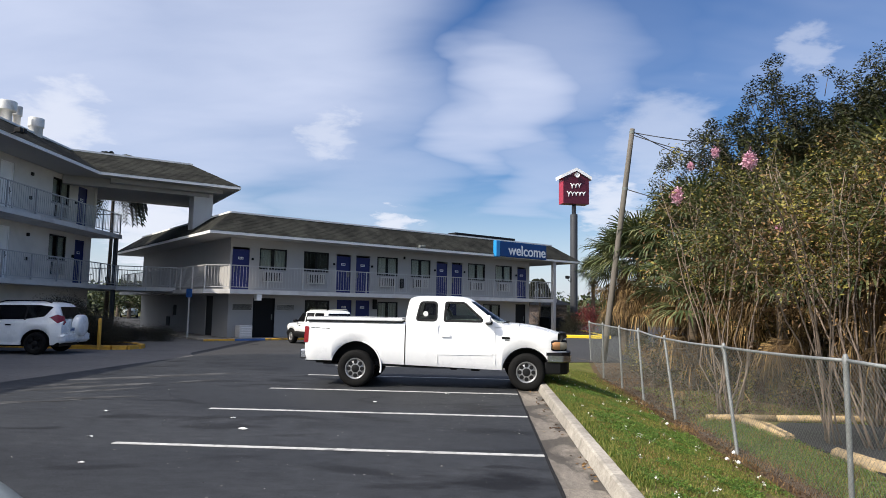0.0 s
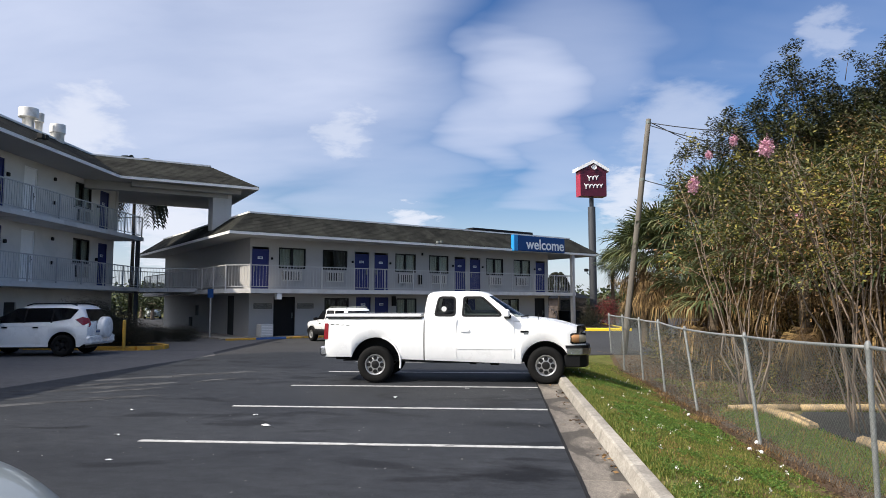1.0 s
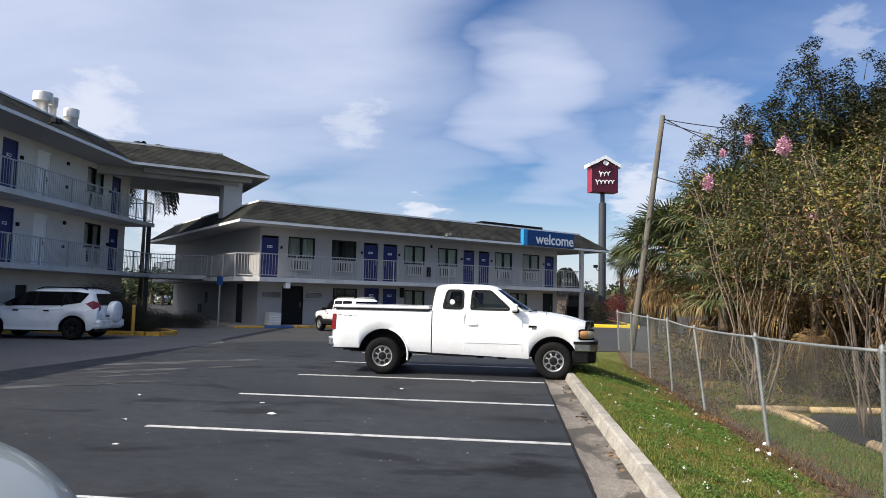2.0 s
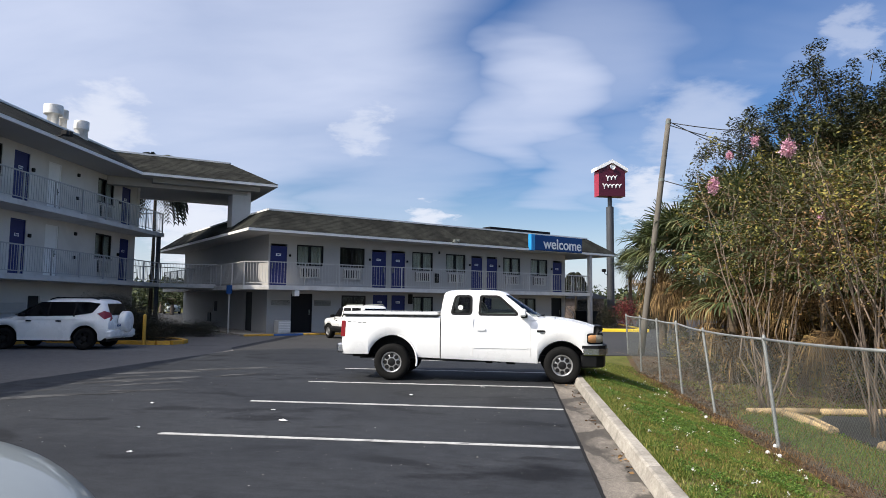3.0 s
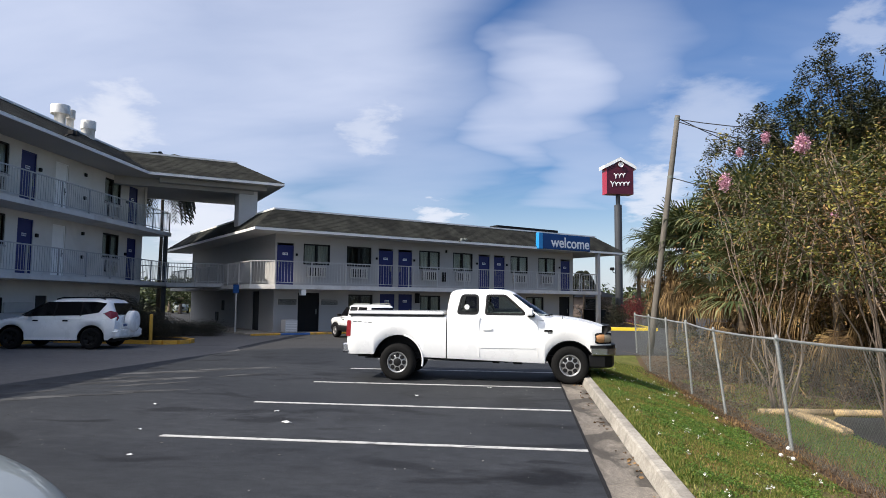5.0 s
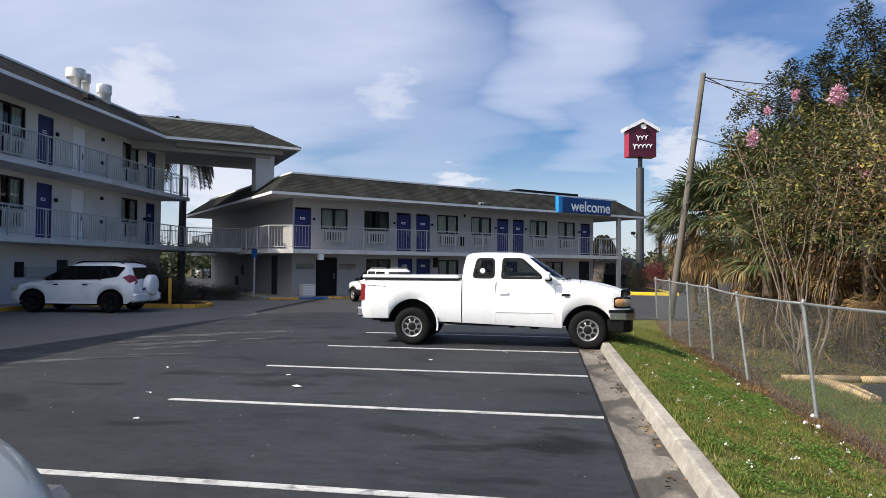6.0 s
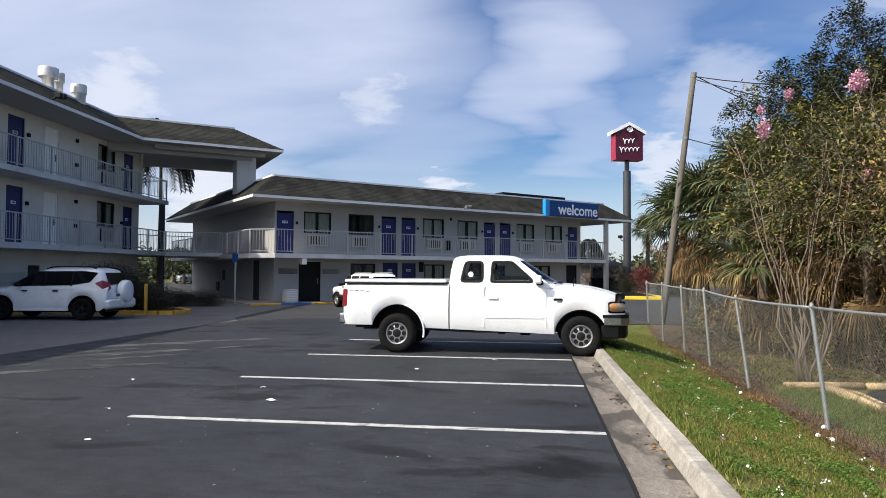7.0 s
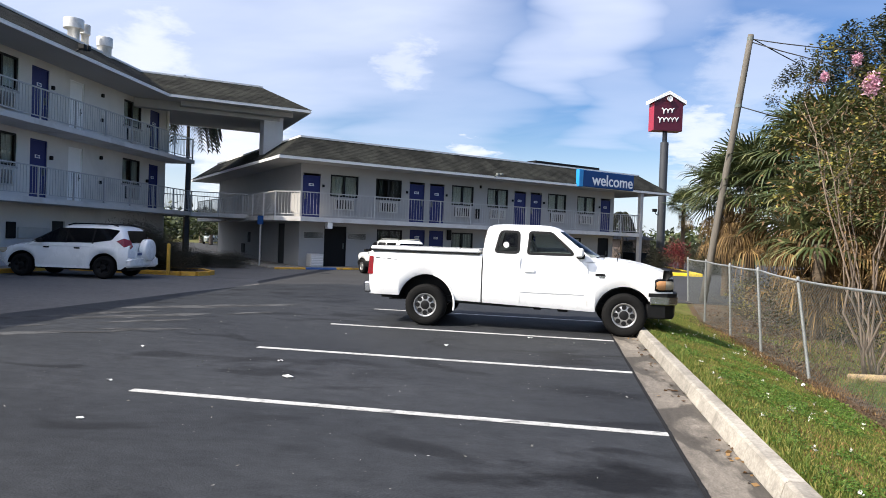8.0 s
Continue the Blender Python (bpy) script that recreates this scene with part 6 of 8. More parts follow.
def old_suv():
    t = thing("sport_utility_vehicle", Matrix.Translation((-7.9, 21.0, 0)) @ Matrix.Rotation(radians(131), 4, "Z") @ Matrix.Scale(0.88, 4), "older white sport utility vehicle with black lower cladding", "car")
    ax, R, zc, W = (-1.35, 1.35), 0.40, 0.37, 0.86
    half = lambda x: W - (0.2 * ((x - 1.6) / 0.65) ** 2 if x > 1.6 else 0)
    top = lambda x: 1.06 if x < 0.8 else 1.06 - 0.05 * (x - 0.8) - 0.06 * max(x - 1.7, 0) ** 2
    part("body", body_loft(stations(-2.25, 2.25, ax, R, 0.12), arch_low(lambda x: 0.62, ax, R, zc), top, half, 0.05), M["white_car"], t)
    part("cladding", body_loft(stations(-2.28, 2.28, ax, R, 0.12), arch_low(lambda x: 0.36, ax, R, zc), lambda x: 0.66, lambda x: half(x) + 0.02, 0.0), M["plastic_black"], t)
    yg = lambda z: 0.82 - 0.14 * (z - 1.05) / 0.55
    rings = [ring(1.04, -2.22, 1.0, 0.83, 0.1), ring(1.10, -2.2, 0.90, yg(1.1), 0.12), ring(1.40, -2.1, 0.45, yg(1.4), 0.15), ring(1.62, -2.0, 0.12, yg(1.62), 0.18), ring(1.68, -1.9, 0.0, 0.6, 0.2)]
    part("cabin", greenhouse(rings, 0.03), M["white_car"], t)
    for side in (-1, 1):
        for poly in ([(-0.02, 1.12), (0.78, 1.12), (0.36, 1.56), (-0.02, 1.56)], [(-0.9, 1.12), (-0.12, 1.12), (-0.12, 1.57), (-0.9, 1.57)], [(-2.0, 1.12), (-1.0, 1.12), (-1.0, 1.57), (-1.9, 1.57)]):
            part("side_window", side_panel(soft_poly(poly, 0.05), yg, side, 0.012), M["tint_glass"], t)
        for x in (-0.6, 0.3):
            part("door_handle", side_panel(soft_poly([(x, 0.90), (x + 0.17, 0.90), (x + 0.17, 0.95), (x, 0.95)], 0.02), lambda z: W, side, 0.015, 0.01), M["plastic_black"], t)
        mr = Shape()
        mr.cbox(0.62, min(side * 0.84, side * 1.04), 1.08, 0.78, max(side * 0.84, side * 1.04), 1.22, 0.03)
        part("mirror", mr, M["plastic_black"], t)
        rr_ = Shape()
        rr_.tube([(-1.9, side * 0.55, 1.68), (-1.8, side * 0.55, 1.74), (-0.2, side * 0.55, 1.74), (-0.05, side * 0.55, 1.69)], 0.02, 6)
        part("roof_rail", rr_, M["galv_dull"], t)
        for a in ax:
            wheel(t, a, side * 0.86, side, 0.36, 0.22, "rim", 5)
    wheel_wells(t, ax, R, zc, W)
    g = Shape()
    g.mesh([(0.93, -0.7, 1.13), (0.93, 0.7, 1.13), (0.25, 0.6, 1.6), (0.25, -0.6, 1.6)], [(0, 3, 2, 1)])
    part("windscreen", g, M["auto_glass"], t)
    g = Shape()
    g.mesh([(-2.235, -0.68, 1.13), (-2.235, 0.68, 1.13), (-2.09, 0.58, 1.55), (-2.09, -0.58, 1.55)], [(0, 1, 2, 3)])
    part("rear_window", g, M["tint_glass"], t)
    c = Shape()
    c.box(-2.0, -0.55, 0.3, 2.0, 0.55, 0.4)
    part("underbody", c, M["plastic_black"], t)


old_suv()


def sedan():
    t = thing("sedan", Matrix.Translation((-4.76, -5.72, -0.005)) @ Matrix.Rotation(radians(2), 4, "Z") @ Matrix.Diagonal((1.05, 1.05, 1.05, 1)), "pale silver green sedan parked beside the stall line", "car")
    for z in (0.50, 0.62):
        b = Shape()
        b.prism([(2.0, -0.62), (2.22, -0.47), (2.275, -0.2), (2.28, 0.0), (2.275, 0.2), (2.22, 0.47), (2.0, 0.62)], z, z + 0.07)
        part("grille_bar", b, M["plastic_black"], t)
    ax, R, zc, W = (-1.35, 1.35), 0.36, 0.32, 0.88

    def half(x):
        w = W
        if x > 1.3:
            w -= 0.40 * ((x - 1.3) / 0.95) ** 2.2
        if x < -1.7:
            w -= 0.12 * ((-1.7 - x) / 0.55) ** 2
        return w

    def top(x):
        if x < 0.7:
            return 0.98
        s = (x - 0.7) / 1.55
        return 0.98 - 0.05 * s - 0.20 * s ** 3
    part("body", body_loft(stations(-2.25, 2.25, ax, R, 0.09), arch_low(lambda x: 0.24 if abs(x) < 1.9 else 0.3, ax, R, zc), top, half, 0.07), M["silver_car"], t)
    yg = lambda z: 0.80 - 0.2 * (z - 0.93) / 0.45
    rings = [ring(0.90, -1.75, 0.98, 0.82, 0.12), ring(0.98, -1.6, 0.80, yg(0.98), 0.14), ring(1.22, -1.2, 0.28, yg(1.22), 0.18), ring(1.38, -0.85, -0.1, yg(1.38), 0.2), ring(1.42, -0.7, -0.25, 0.52, 0.2)]
    part("cabin", greenhouse(rings, 0.03), M["silver_car"], t)
    for side in (-1, 1):
        part("side_window", side_panel(soft_poly([(-1.35, 1.0), (0.62, 1.0), (0.2, 1.22), (-0.05, 1.34), (-0.85, 1.34)], 0.05), yg, side, 0.012), M["tint_glass"], t)
        hl = Shape()
        hl.cbox(1.72, min(side * 0.45, side * 0.70), 0.56, 2.12, max(side * 0.45, side * 0.70), 0.70, 0.04)
        part("headlamp", hl, M["lamp_clear"], t)
        for a in ax:
            wheel(t, a, side * 0.87, side, 0.32, 0.2, "rim", 5)
    wheel_wells(t, ax, R, zc, W)
    g = Shape()
    g.mesh([(0.86, -0.68, 0.98), (0.86, 0.68, 0.98), (0.0, 0.55, 1.37), (0.0, -0.55, 1.37)], [(0, 3, 2, 1)])
    part("windscreen", g, M["auto_glass"], t)
    c = Shape()
    c.box(-2.0, -0.55, 0.2, 2.0, 0.55, 0.3)
    part("underbody", c, M["plastic_black"], t)
    return t


parked = copy_thing(sedan(), Matrix.Translation((-41.5, 66.5, 0)) @ Matrix.Rotation(radians(-61), 4, "Z"))
tagged(parked, "pale silver sedan parked on the far side of the motel")


# ---- planting ----
def leaf_data(name, pos, size, rng, mat, aspect=0.45, flat=0.35, droop=0.0):
    """Many small folded leaves, each a kite of its own."""
    n = len(pos)
    d = rng.normal(size=(n, 3))
    d[:, 2] = d[:, 2] * flat - droop
    d /= np.linalg.norm(d, axis=1)[:, None]
    up = rng.normal(size=(n, 3)) * 0.6 + np.array([0, 0, 1.0])
    side = np.cross(d, up)
    side /= np.linalg.norm(side, axis=1)[:, None] + 1e-9
    s = np.broadcast_to(np.asarray(size, float), (n,)) * rng.uniform(0.6, 1.3, n)
    d, side = d * s[:, None], side * (s * aspect)[:, None]
    v = np.empty((n, 4, 3))
    v[:, 0] = pos
    v[:, 1] = pos + d * 0.5 + side * 0.5
    v[:, 2] = pos + d
    v[:, 3] = pos + d * 0.5 - side * 0.5
    return quads(name, v.reshape(-1, 3), n, 4, mat)


def quads(name, verts, n, k, mat):
    me = bpy.data.meshes.new(name)
    me.vertices.add(n * k)
    me.vertices.foreach_set("co", np.asarray(verts, np.float32).ravel())
    me.loops.add(n * k)
    me.loops.foreach_set("vertex_index", np.arange(n * k, dtype=np.int32))
    me.polygons.add(n)
    me.polygons.foreach_set("loop_start", np.arange(0, n * k, k, dtype=np.int32))
    me.materials.append(mat)
    me.update(calc_edges=True)
    me.validate()
    return me


def clumps(rng, centre, radii, count, each, spread, shell=0.55, rough=0.35, floor=None):
    """Leaf places: clumps scattered through the outer part of an uneven ellipsoid."""
    out = []
    c, r = np.array(centre, float), np.array(radii, float)
    while len(out) < count:
        u = rng.normal(size=3)
        u /= np.linalg.norm(u)
        lump = 1 + rough * noise.noise(Vector(u * 2.1) + Vector(centre)) + 0.5 * rough * noise.noise(Vector(u * 5.3) + Vector(centre))
        t = (shell + (1 - shell) * rng.random() ** 0.7) * lump
        p = c + u * r * t
        if floor is not None and p[2] < floor:
            continue
        out.append(p)
    mid = np.array(out)
    off = rng.normal(size=(count * each, 3))
    far = np.linalg.norm(off, axis=1)[:, None]
    pts = np.repeat(mid, each, axis=0) + off * (np.minimum(far, 1.6) / far) * spread
    return mid, pts


def limb(a, b, r0, r1, rng, bend=0.15, n=6):
    a, b = Vector(a), Vector(b)
    length = (b - a).length
    off = Vector(rng.normal(size=3)) * bend * length
    pts, rad = [], []
    for k in range(n + 1):
        s = k / n
        pts.append(a.lerp(b, s) + off * (s * (1 - s) * 2) + Vector(rng.normal(size=3)) * 0.012 * length * (0 < k < n))
        rad.append(r0 + (r1 - r0) * s)
    return pts, rad


def oak(at, top, radii, label, seed, n_clump, each, mat="leaf_oak", size=0.13, lean=(0, 0)):
    rng = np.random.default_rng(seed)
    t = thing("tree", Matrix.Translation(at), label, "tree")
    base = Vector((0, 0, 0))
    fork = Vector((lean[0] * 0.4, lean[1] * 0.4, top * 0.28))
    tr = Shape()
    pts, rad = limb(base, fork, 0.26, 0.17, rng, 0.04)
    tr.tube(pts, rad, 8)
    part("trunk", tr, M["bark"], t)
    centre = (lean[0], lean[1], top - radii[2])
    mid, leaves = clumps(rng, centre, radii, n_clump, each, 0.15, 0.25, 0.34)
    picks = rng.choice(len(mid), 26, replace=False)
    for k in picks[:9]:
        li = Shape()
        pts, rad = limb(fork, fork.lerp(Vector(mid[k]), 0.95), 0.11, 0.02, rng, 0.12)
        li.tube(pts, rad, 6)
        for j in picks[9:]:
            if (Vector(mid[j]) - pts[4]).length < 2.4:
                p2, r2 = limb(pts[3], mid[j], 0.04, 0.008, rng, 0.15, 4)
                li.tube(p2, r2, 5)
        part("limb", li, M["bark"], t)
    tw = Shape()
    for k in range(0, len(mid), 2):
        a = Vector(mid[k])
        b = a.lerp(Vector(centre), 0.16) - Vector((0, 0, 0.12))
        tw.tube([b, a.lerp(b, 0.5) + Vector((0, 0, 0.05)), a], [0.016, 0.011, 0.005], 3)
    part("branchwork", tw, M["bark"], t)["kind"] = "stuff"
    crown = part("crown", leaf_data("crown", leaves, size, rng, M[mat]), None, t)
    crown["kind"] = "stuff"
    return t


def myrtle(at, height, spread, label, seed, stems=9, leaves=5000, flowers=(), mat="leaf_myrtle", brown=0, first=5):
    """Many-stemmed shrub, bare below, thin leafy twigs above."""
    rng = np.random.default_rng(seed)
    t = thing("shrub", Matrix.Translation(at), label, "shrub")
    tips = []
    for k in range(stems):
        a = 2 * math.pi * (k + rng.random() * 0.6) / stems
        out = spread * rng.uniform(0.35, 1.0)
        end = Vector((math.cos(a) * out, math.sin(a) * out, height * rng.uniform(0.7, 1.0)))
        foot = Vector((math.cos(a) * 0.12, math.sin(a) * 0.12, -0.02))
        st = Shape()
        pts, rad = limb(foot, end, 0.021, 0.006, rng, 0.07, 8)
        st.tube(pts, rad, 6)
        for j in range(first, 9):
            for _ in range(2):
                q = pts[min(j, 8)] + Vector(rng.normal(size=3)) * 0.3 + Vector((0, 0, 0.36))
                p2, r2 = limb(pts[min(j, 8)], q, 0.006, 0.002, rng, 0.1, 3)
                st.tube(p2, r2, 4)
                tips.append(q)
        part("stem", st, M["bark_pale"], t)
    mid = np.array([tuple(p) for p in tips])
    leaves, brown = int(leaves * 0.38), int(brown * 0.5)
    idx = rng.integers(0, len(mid), leaves)
    pos = mid[idx] + rng.normal(size=(leaves, 3)) * np.array([0.11, 0.11, 0.10])
    cr = part("foliage", leaf_data("foliage", pos, 0.075, rng, M[mat], 0.5, 0.5, 0.15), None, t)
    cr["kind"] = "stuff"
    if brown:
        idx = rng.integers(0, len(mid), brown)
        low = mid[idx] * np.array([1.0, 1.0, 0.86])
        pos = low + rng.normal(size=(brown, 3)) * np.array([0.2, 0.2, 0.3])
        part("withered_leaves", leaf_data("withered_leaves", pos, 0.085, rng, M["leaf_dry"], 0.3, 0.6, 0.4), None, t, "withered brown leaves")["kind"] = "stuff"
    for f in flowers:
        fp = np.array(f[:3]) + rng.normal(size=(700, 3)) * np.array([0.24, 0.24, 0.34]) * f[3]
        part("flower_head", leaf_data("flower_head", fp, 0.042, rng, M["flower"], 0.9, 0.8), None, t, "pink blossom")["kind"] = "stuff"
    return t


def arching_shrub(at, tips, label, seed):
    """Canes that rise from one foot and bow outwards to the given tips, leafy in their outer half.
    tips: x, y, z of the end, size of the blossom there (0 for none), leafiness."""
    rng = np.random.default_rng(seed)
    t = thing("shrub", Matrix.Translation(at), label, "shrub")
    foot = Vector(at)
    for k, (x, y, z, bloom, lush) in enumerate(tips):
        end = Vector((x, y, z)) - foot
        knee = Vector((end.x * 0.32, end.y * 0.32, end.z * 0.80))
        start = Vector((rng.normal() * 0.1, rng.normal() * 0.1, -0.02))
        line = []
        for j in range(13):
            u = j / 12
            p = start * (1 - u) ** 2 + knee * (2 * u * (1 - u)) + end * u * u
            line.append(p + Vector(rng.normal(size=3)) * 0.025 * (1 - abs(2 * u - 1)))
        st = Shape()
        st.tube(line, [0.016 - 0.012 * j / 12 for j in range(13)], 6)
        pos = []
        for j in range(6, 13):
            for _ in range(3):
                q = line[j] + Vector(rng.normal(size=3)) * 0.17 + Vector((0, 0, -0.03))
                p2, r2 = limb(line[j], q, 0.004, 0.0015, rng, 0.1, 3)
                st.tube(p2, r2, 4)
                m = int(11 * lush)
                f = rng.random((m, 1))
                pos.append((1 - f) * np.array(tuple(line[j])) + f * np.array(tuple(q)) + rng.normal(size=(m, 3)) * 0.045)
        cane = part("cane", st, M["bark_pale"], t)
        part("foliage", leaf_data("foliage", np.concatenate(pos), 0.06, rng, M["leaf_myrtle"], 0.5, 0.5, 0.15), None, cane)["kind"] = "stuff"
        if bloom:
            f = rng.normal(size=(900, 3)) * np.array([0.62, 0.62, 0.9]) * bloom
            part("flower_head", leaf_data("flower_head", f + np.array(tuple(end)), 0.022, rng, M["flower"], 0.9, 0.8), None, cane, "pink blossom")["kind"] = "stuff"
    return t


def fan_frond(sh, base, way, length, rng, dead=False, n=30):
    """A fan palm leaf: a stalk and many narrow folded blades."""
    base, way = Vector(base), Vector(way).normalized()
    stalk_end = base + way * length * 0.5 + Vector((0, 0, -0.10 * length if not dead else -0.25 * length))
    side = way.cross(Vector((0, 0, 1)))
    side = side.normalized() if side.length > 0.05 else Vector((1, 0, 0))
    nrm = side.cross(way).normalized()
    w = 0.013
    sh.face([base - side * w, base + side * w, stalk_end + side * w * 0.6, stalk_end - side * w * 0.6], 0)
    for k in range(n):
        a = radians(-105 + 210 * (k + 0.5) / n)
        d = (way * math.cos(a) + side * math.sin(a)).normalized()
        ln = length * 0.66 * (0.74 + 0.26 * math.cos(a * 0.8)) * rng.uniform(0.85, 1.12)
        fold = side * math.cos(a) - way * math.sin(a)
        p1 = stalk_end + d * ln * 0.45 + nrm * 0.05 * ln
        sag = (0.45 if dead else 0.24) * ln * rng.uniform(0.6, 1.4)
        p2 = stalk_end + d * ln * (0.62 if dead else 0.86) + Vector((0, 0, -sag * 0.55))
        p3 = stalk_end + d * ln * (0.70 if dead else 1.0) + Vector((0, 0, -sag * 1.25))
        bw = (0.011 if dead else 0.016) * length
        sh.mesh([stalk_end, p1 + fold * bw, p2 + fold * bw * 0.7, p3, p2 - fold * bw * 0.7, p1 - fold * bw], [(0, 1, 5), (1, 2, 4, 5), (2, 3, 4)], 0)


def sabal(at, trunk, label, seed, green=26, dead=22, reach=1.5, lean=(0, 0), group="", dead_up=-8):
    rng = np.random.default_rng(seed)
    t = thing("palm_tree", Matrix.Translation(at), label, "palm", group)
    top = Vector((lean[0], lean[1], trunk))
    tr = Shape()
    n = 10
    pts = [Vector((0, 0, -0.1)).lerp(top, k / n) for k in range(n + 1)]
    tr.tube(pts, [0.15 - 0.03 * k / n + 0.012 * (k % 2) for k in range(n + 1)], 10)
    part("trunk", tr, M["palm_trunk"], t)
    for k in range(green):
        a = 2.399 * k + rng.random() * 0.3
        el = radians(82 - 100 * (k / green) ** 0.9)
        way = Vector((math.cos(a) * math.cos(el), math.sin(a) * math.cos(el), math.sin(el)))
        f = Shape()
        fan_frond(f, top, way, reach * rng.uniform(0.85, 1.15), rng)
        part("frond", f, M["frond"], t)
    for k in range(dead):
        a = 2.399 * k + rng.random()
        el = radians(dead_up - (74 + dead_up) * rng.random())
        way = Vector((math.cos(a) * math.cos(el), math.sin(a) * math.cos(el), math.sin(el)))
        f = Shape()
        fan_frond(f, top * (1 - 0.35 * rng.random()), way, reach * rng.uniform(0.4, 0.85), rng, True, 30)
        part("dead_frond", f, M["frond_dead"], t)
    return t


def feather_palm(at, trunk, label, seed, fronds=18, reach=2.4, mat="frond_shaded"):
    rng = np.random.default_rng(seed)
    t = thing("palm_tree", Matrix.Translation(at), label, "palm")
    tr = Shape()
    tr.tube([(0, 0, -0.1), (0.05, 0, trunk * 0.5), (0, 0, trunk)], [0.16, 0.11, 0.10], 10)
    part("trunk", tr, M["palm_trunk"], t)
    for k in range(fronds):
        a = 2.399 * k + rng.random() * 0.4
        rise = rng.uniform(-0.4, 0.7)
        f = Shape()
        pts = []
        for j in range(8):
            s = j / 7
            rad = reach * s * (0.95 - 0.2 * s)
            pts.append(Vector((math.cos(a) * rad, math.sin(a) * rad, trunk + reach * (rise * s - 1.25 * s * s))))
        f.tube(pts, [0.022 - 0.018 * j / 7 for j in range(8)], 4)
        sd = Vector((-math.sin(a), math.cos(a), 0))
        for j in range(26):
            s = 0.12 + 0.86 * j / 25
            i = min(int(s * 7), 6)
            p = pts[i].lerp(pts[i + 1], s * 7 - i)
            for sg in (-1, 1):
                ln = reach * 0.26 * (1 - 0.6 * abs(s - 0.4))
                q = p + sd * sg * ln * 0.6 + Vector((math.cos(a), math.sin(a), 0)) * ln * 0.35 + Vector((0, 0, -ln * 0.75))
                o = Vector((math.cos(a), math.sin(a), 0)) * 0.10
                f.mesh([p - o, p + o, q], [(0, 1, 2)])
        part("frond", f, M[mat], t)
    return t


def thicket(name, boxes, label, seed, density, size, mats, stems=0, loose=1.7):
    """A tangle of undergrowth: leaf clumps and thin canes. boxes: centre and half sizes."""
    rng = np.random.default_rng(seed)
    t = thing(name, Matrix.Identity(4), label, "undergrowth", kind="stuff")
    for mat, share in mats:
        allp = []
        for c, h in boxes:
            vol = 8 * h[0] * h[1] * h[2]
            k = max(4, int(vol * density * share / 64))
            mid, pts = clumps(rng, c, h, k, 64, size * loose, 0.35, 0.5, floor=-0.5)
            allp.append(pts)
        part("leaves", leaf_data("leaves", np.concatenate(allp), size, rng, M[mat], 0.45, 0.6, 0.25), None, t)
    if stems:
        sh = Shape()
        for k in range(stems):
            c, h = boxes[rng.integers(len(boxes))]
            a = Vector((c[0] + rng.uniform(-1, 1) * h[0], c[1] + rng.uniform(-1, 1) * h[1], -0.5))
            b = a + Vector((rng.normal() * 0.55, rng.normal() * 0.55, (c[2] + h[2]) * rng.uniform(0.5, 1.0)))
            pts, rad = limb(a, b, 0.011, 0.003, rng, 0.08, 5)
            sh.tube(pts, rad, 4)
        part("canes", sh, M["bark_pale"], t)
    return t


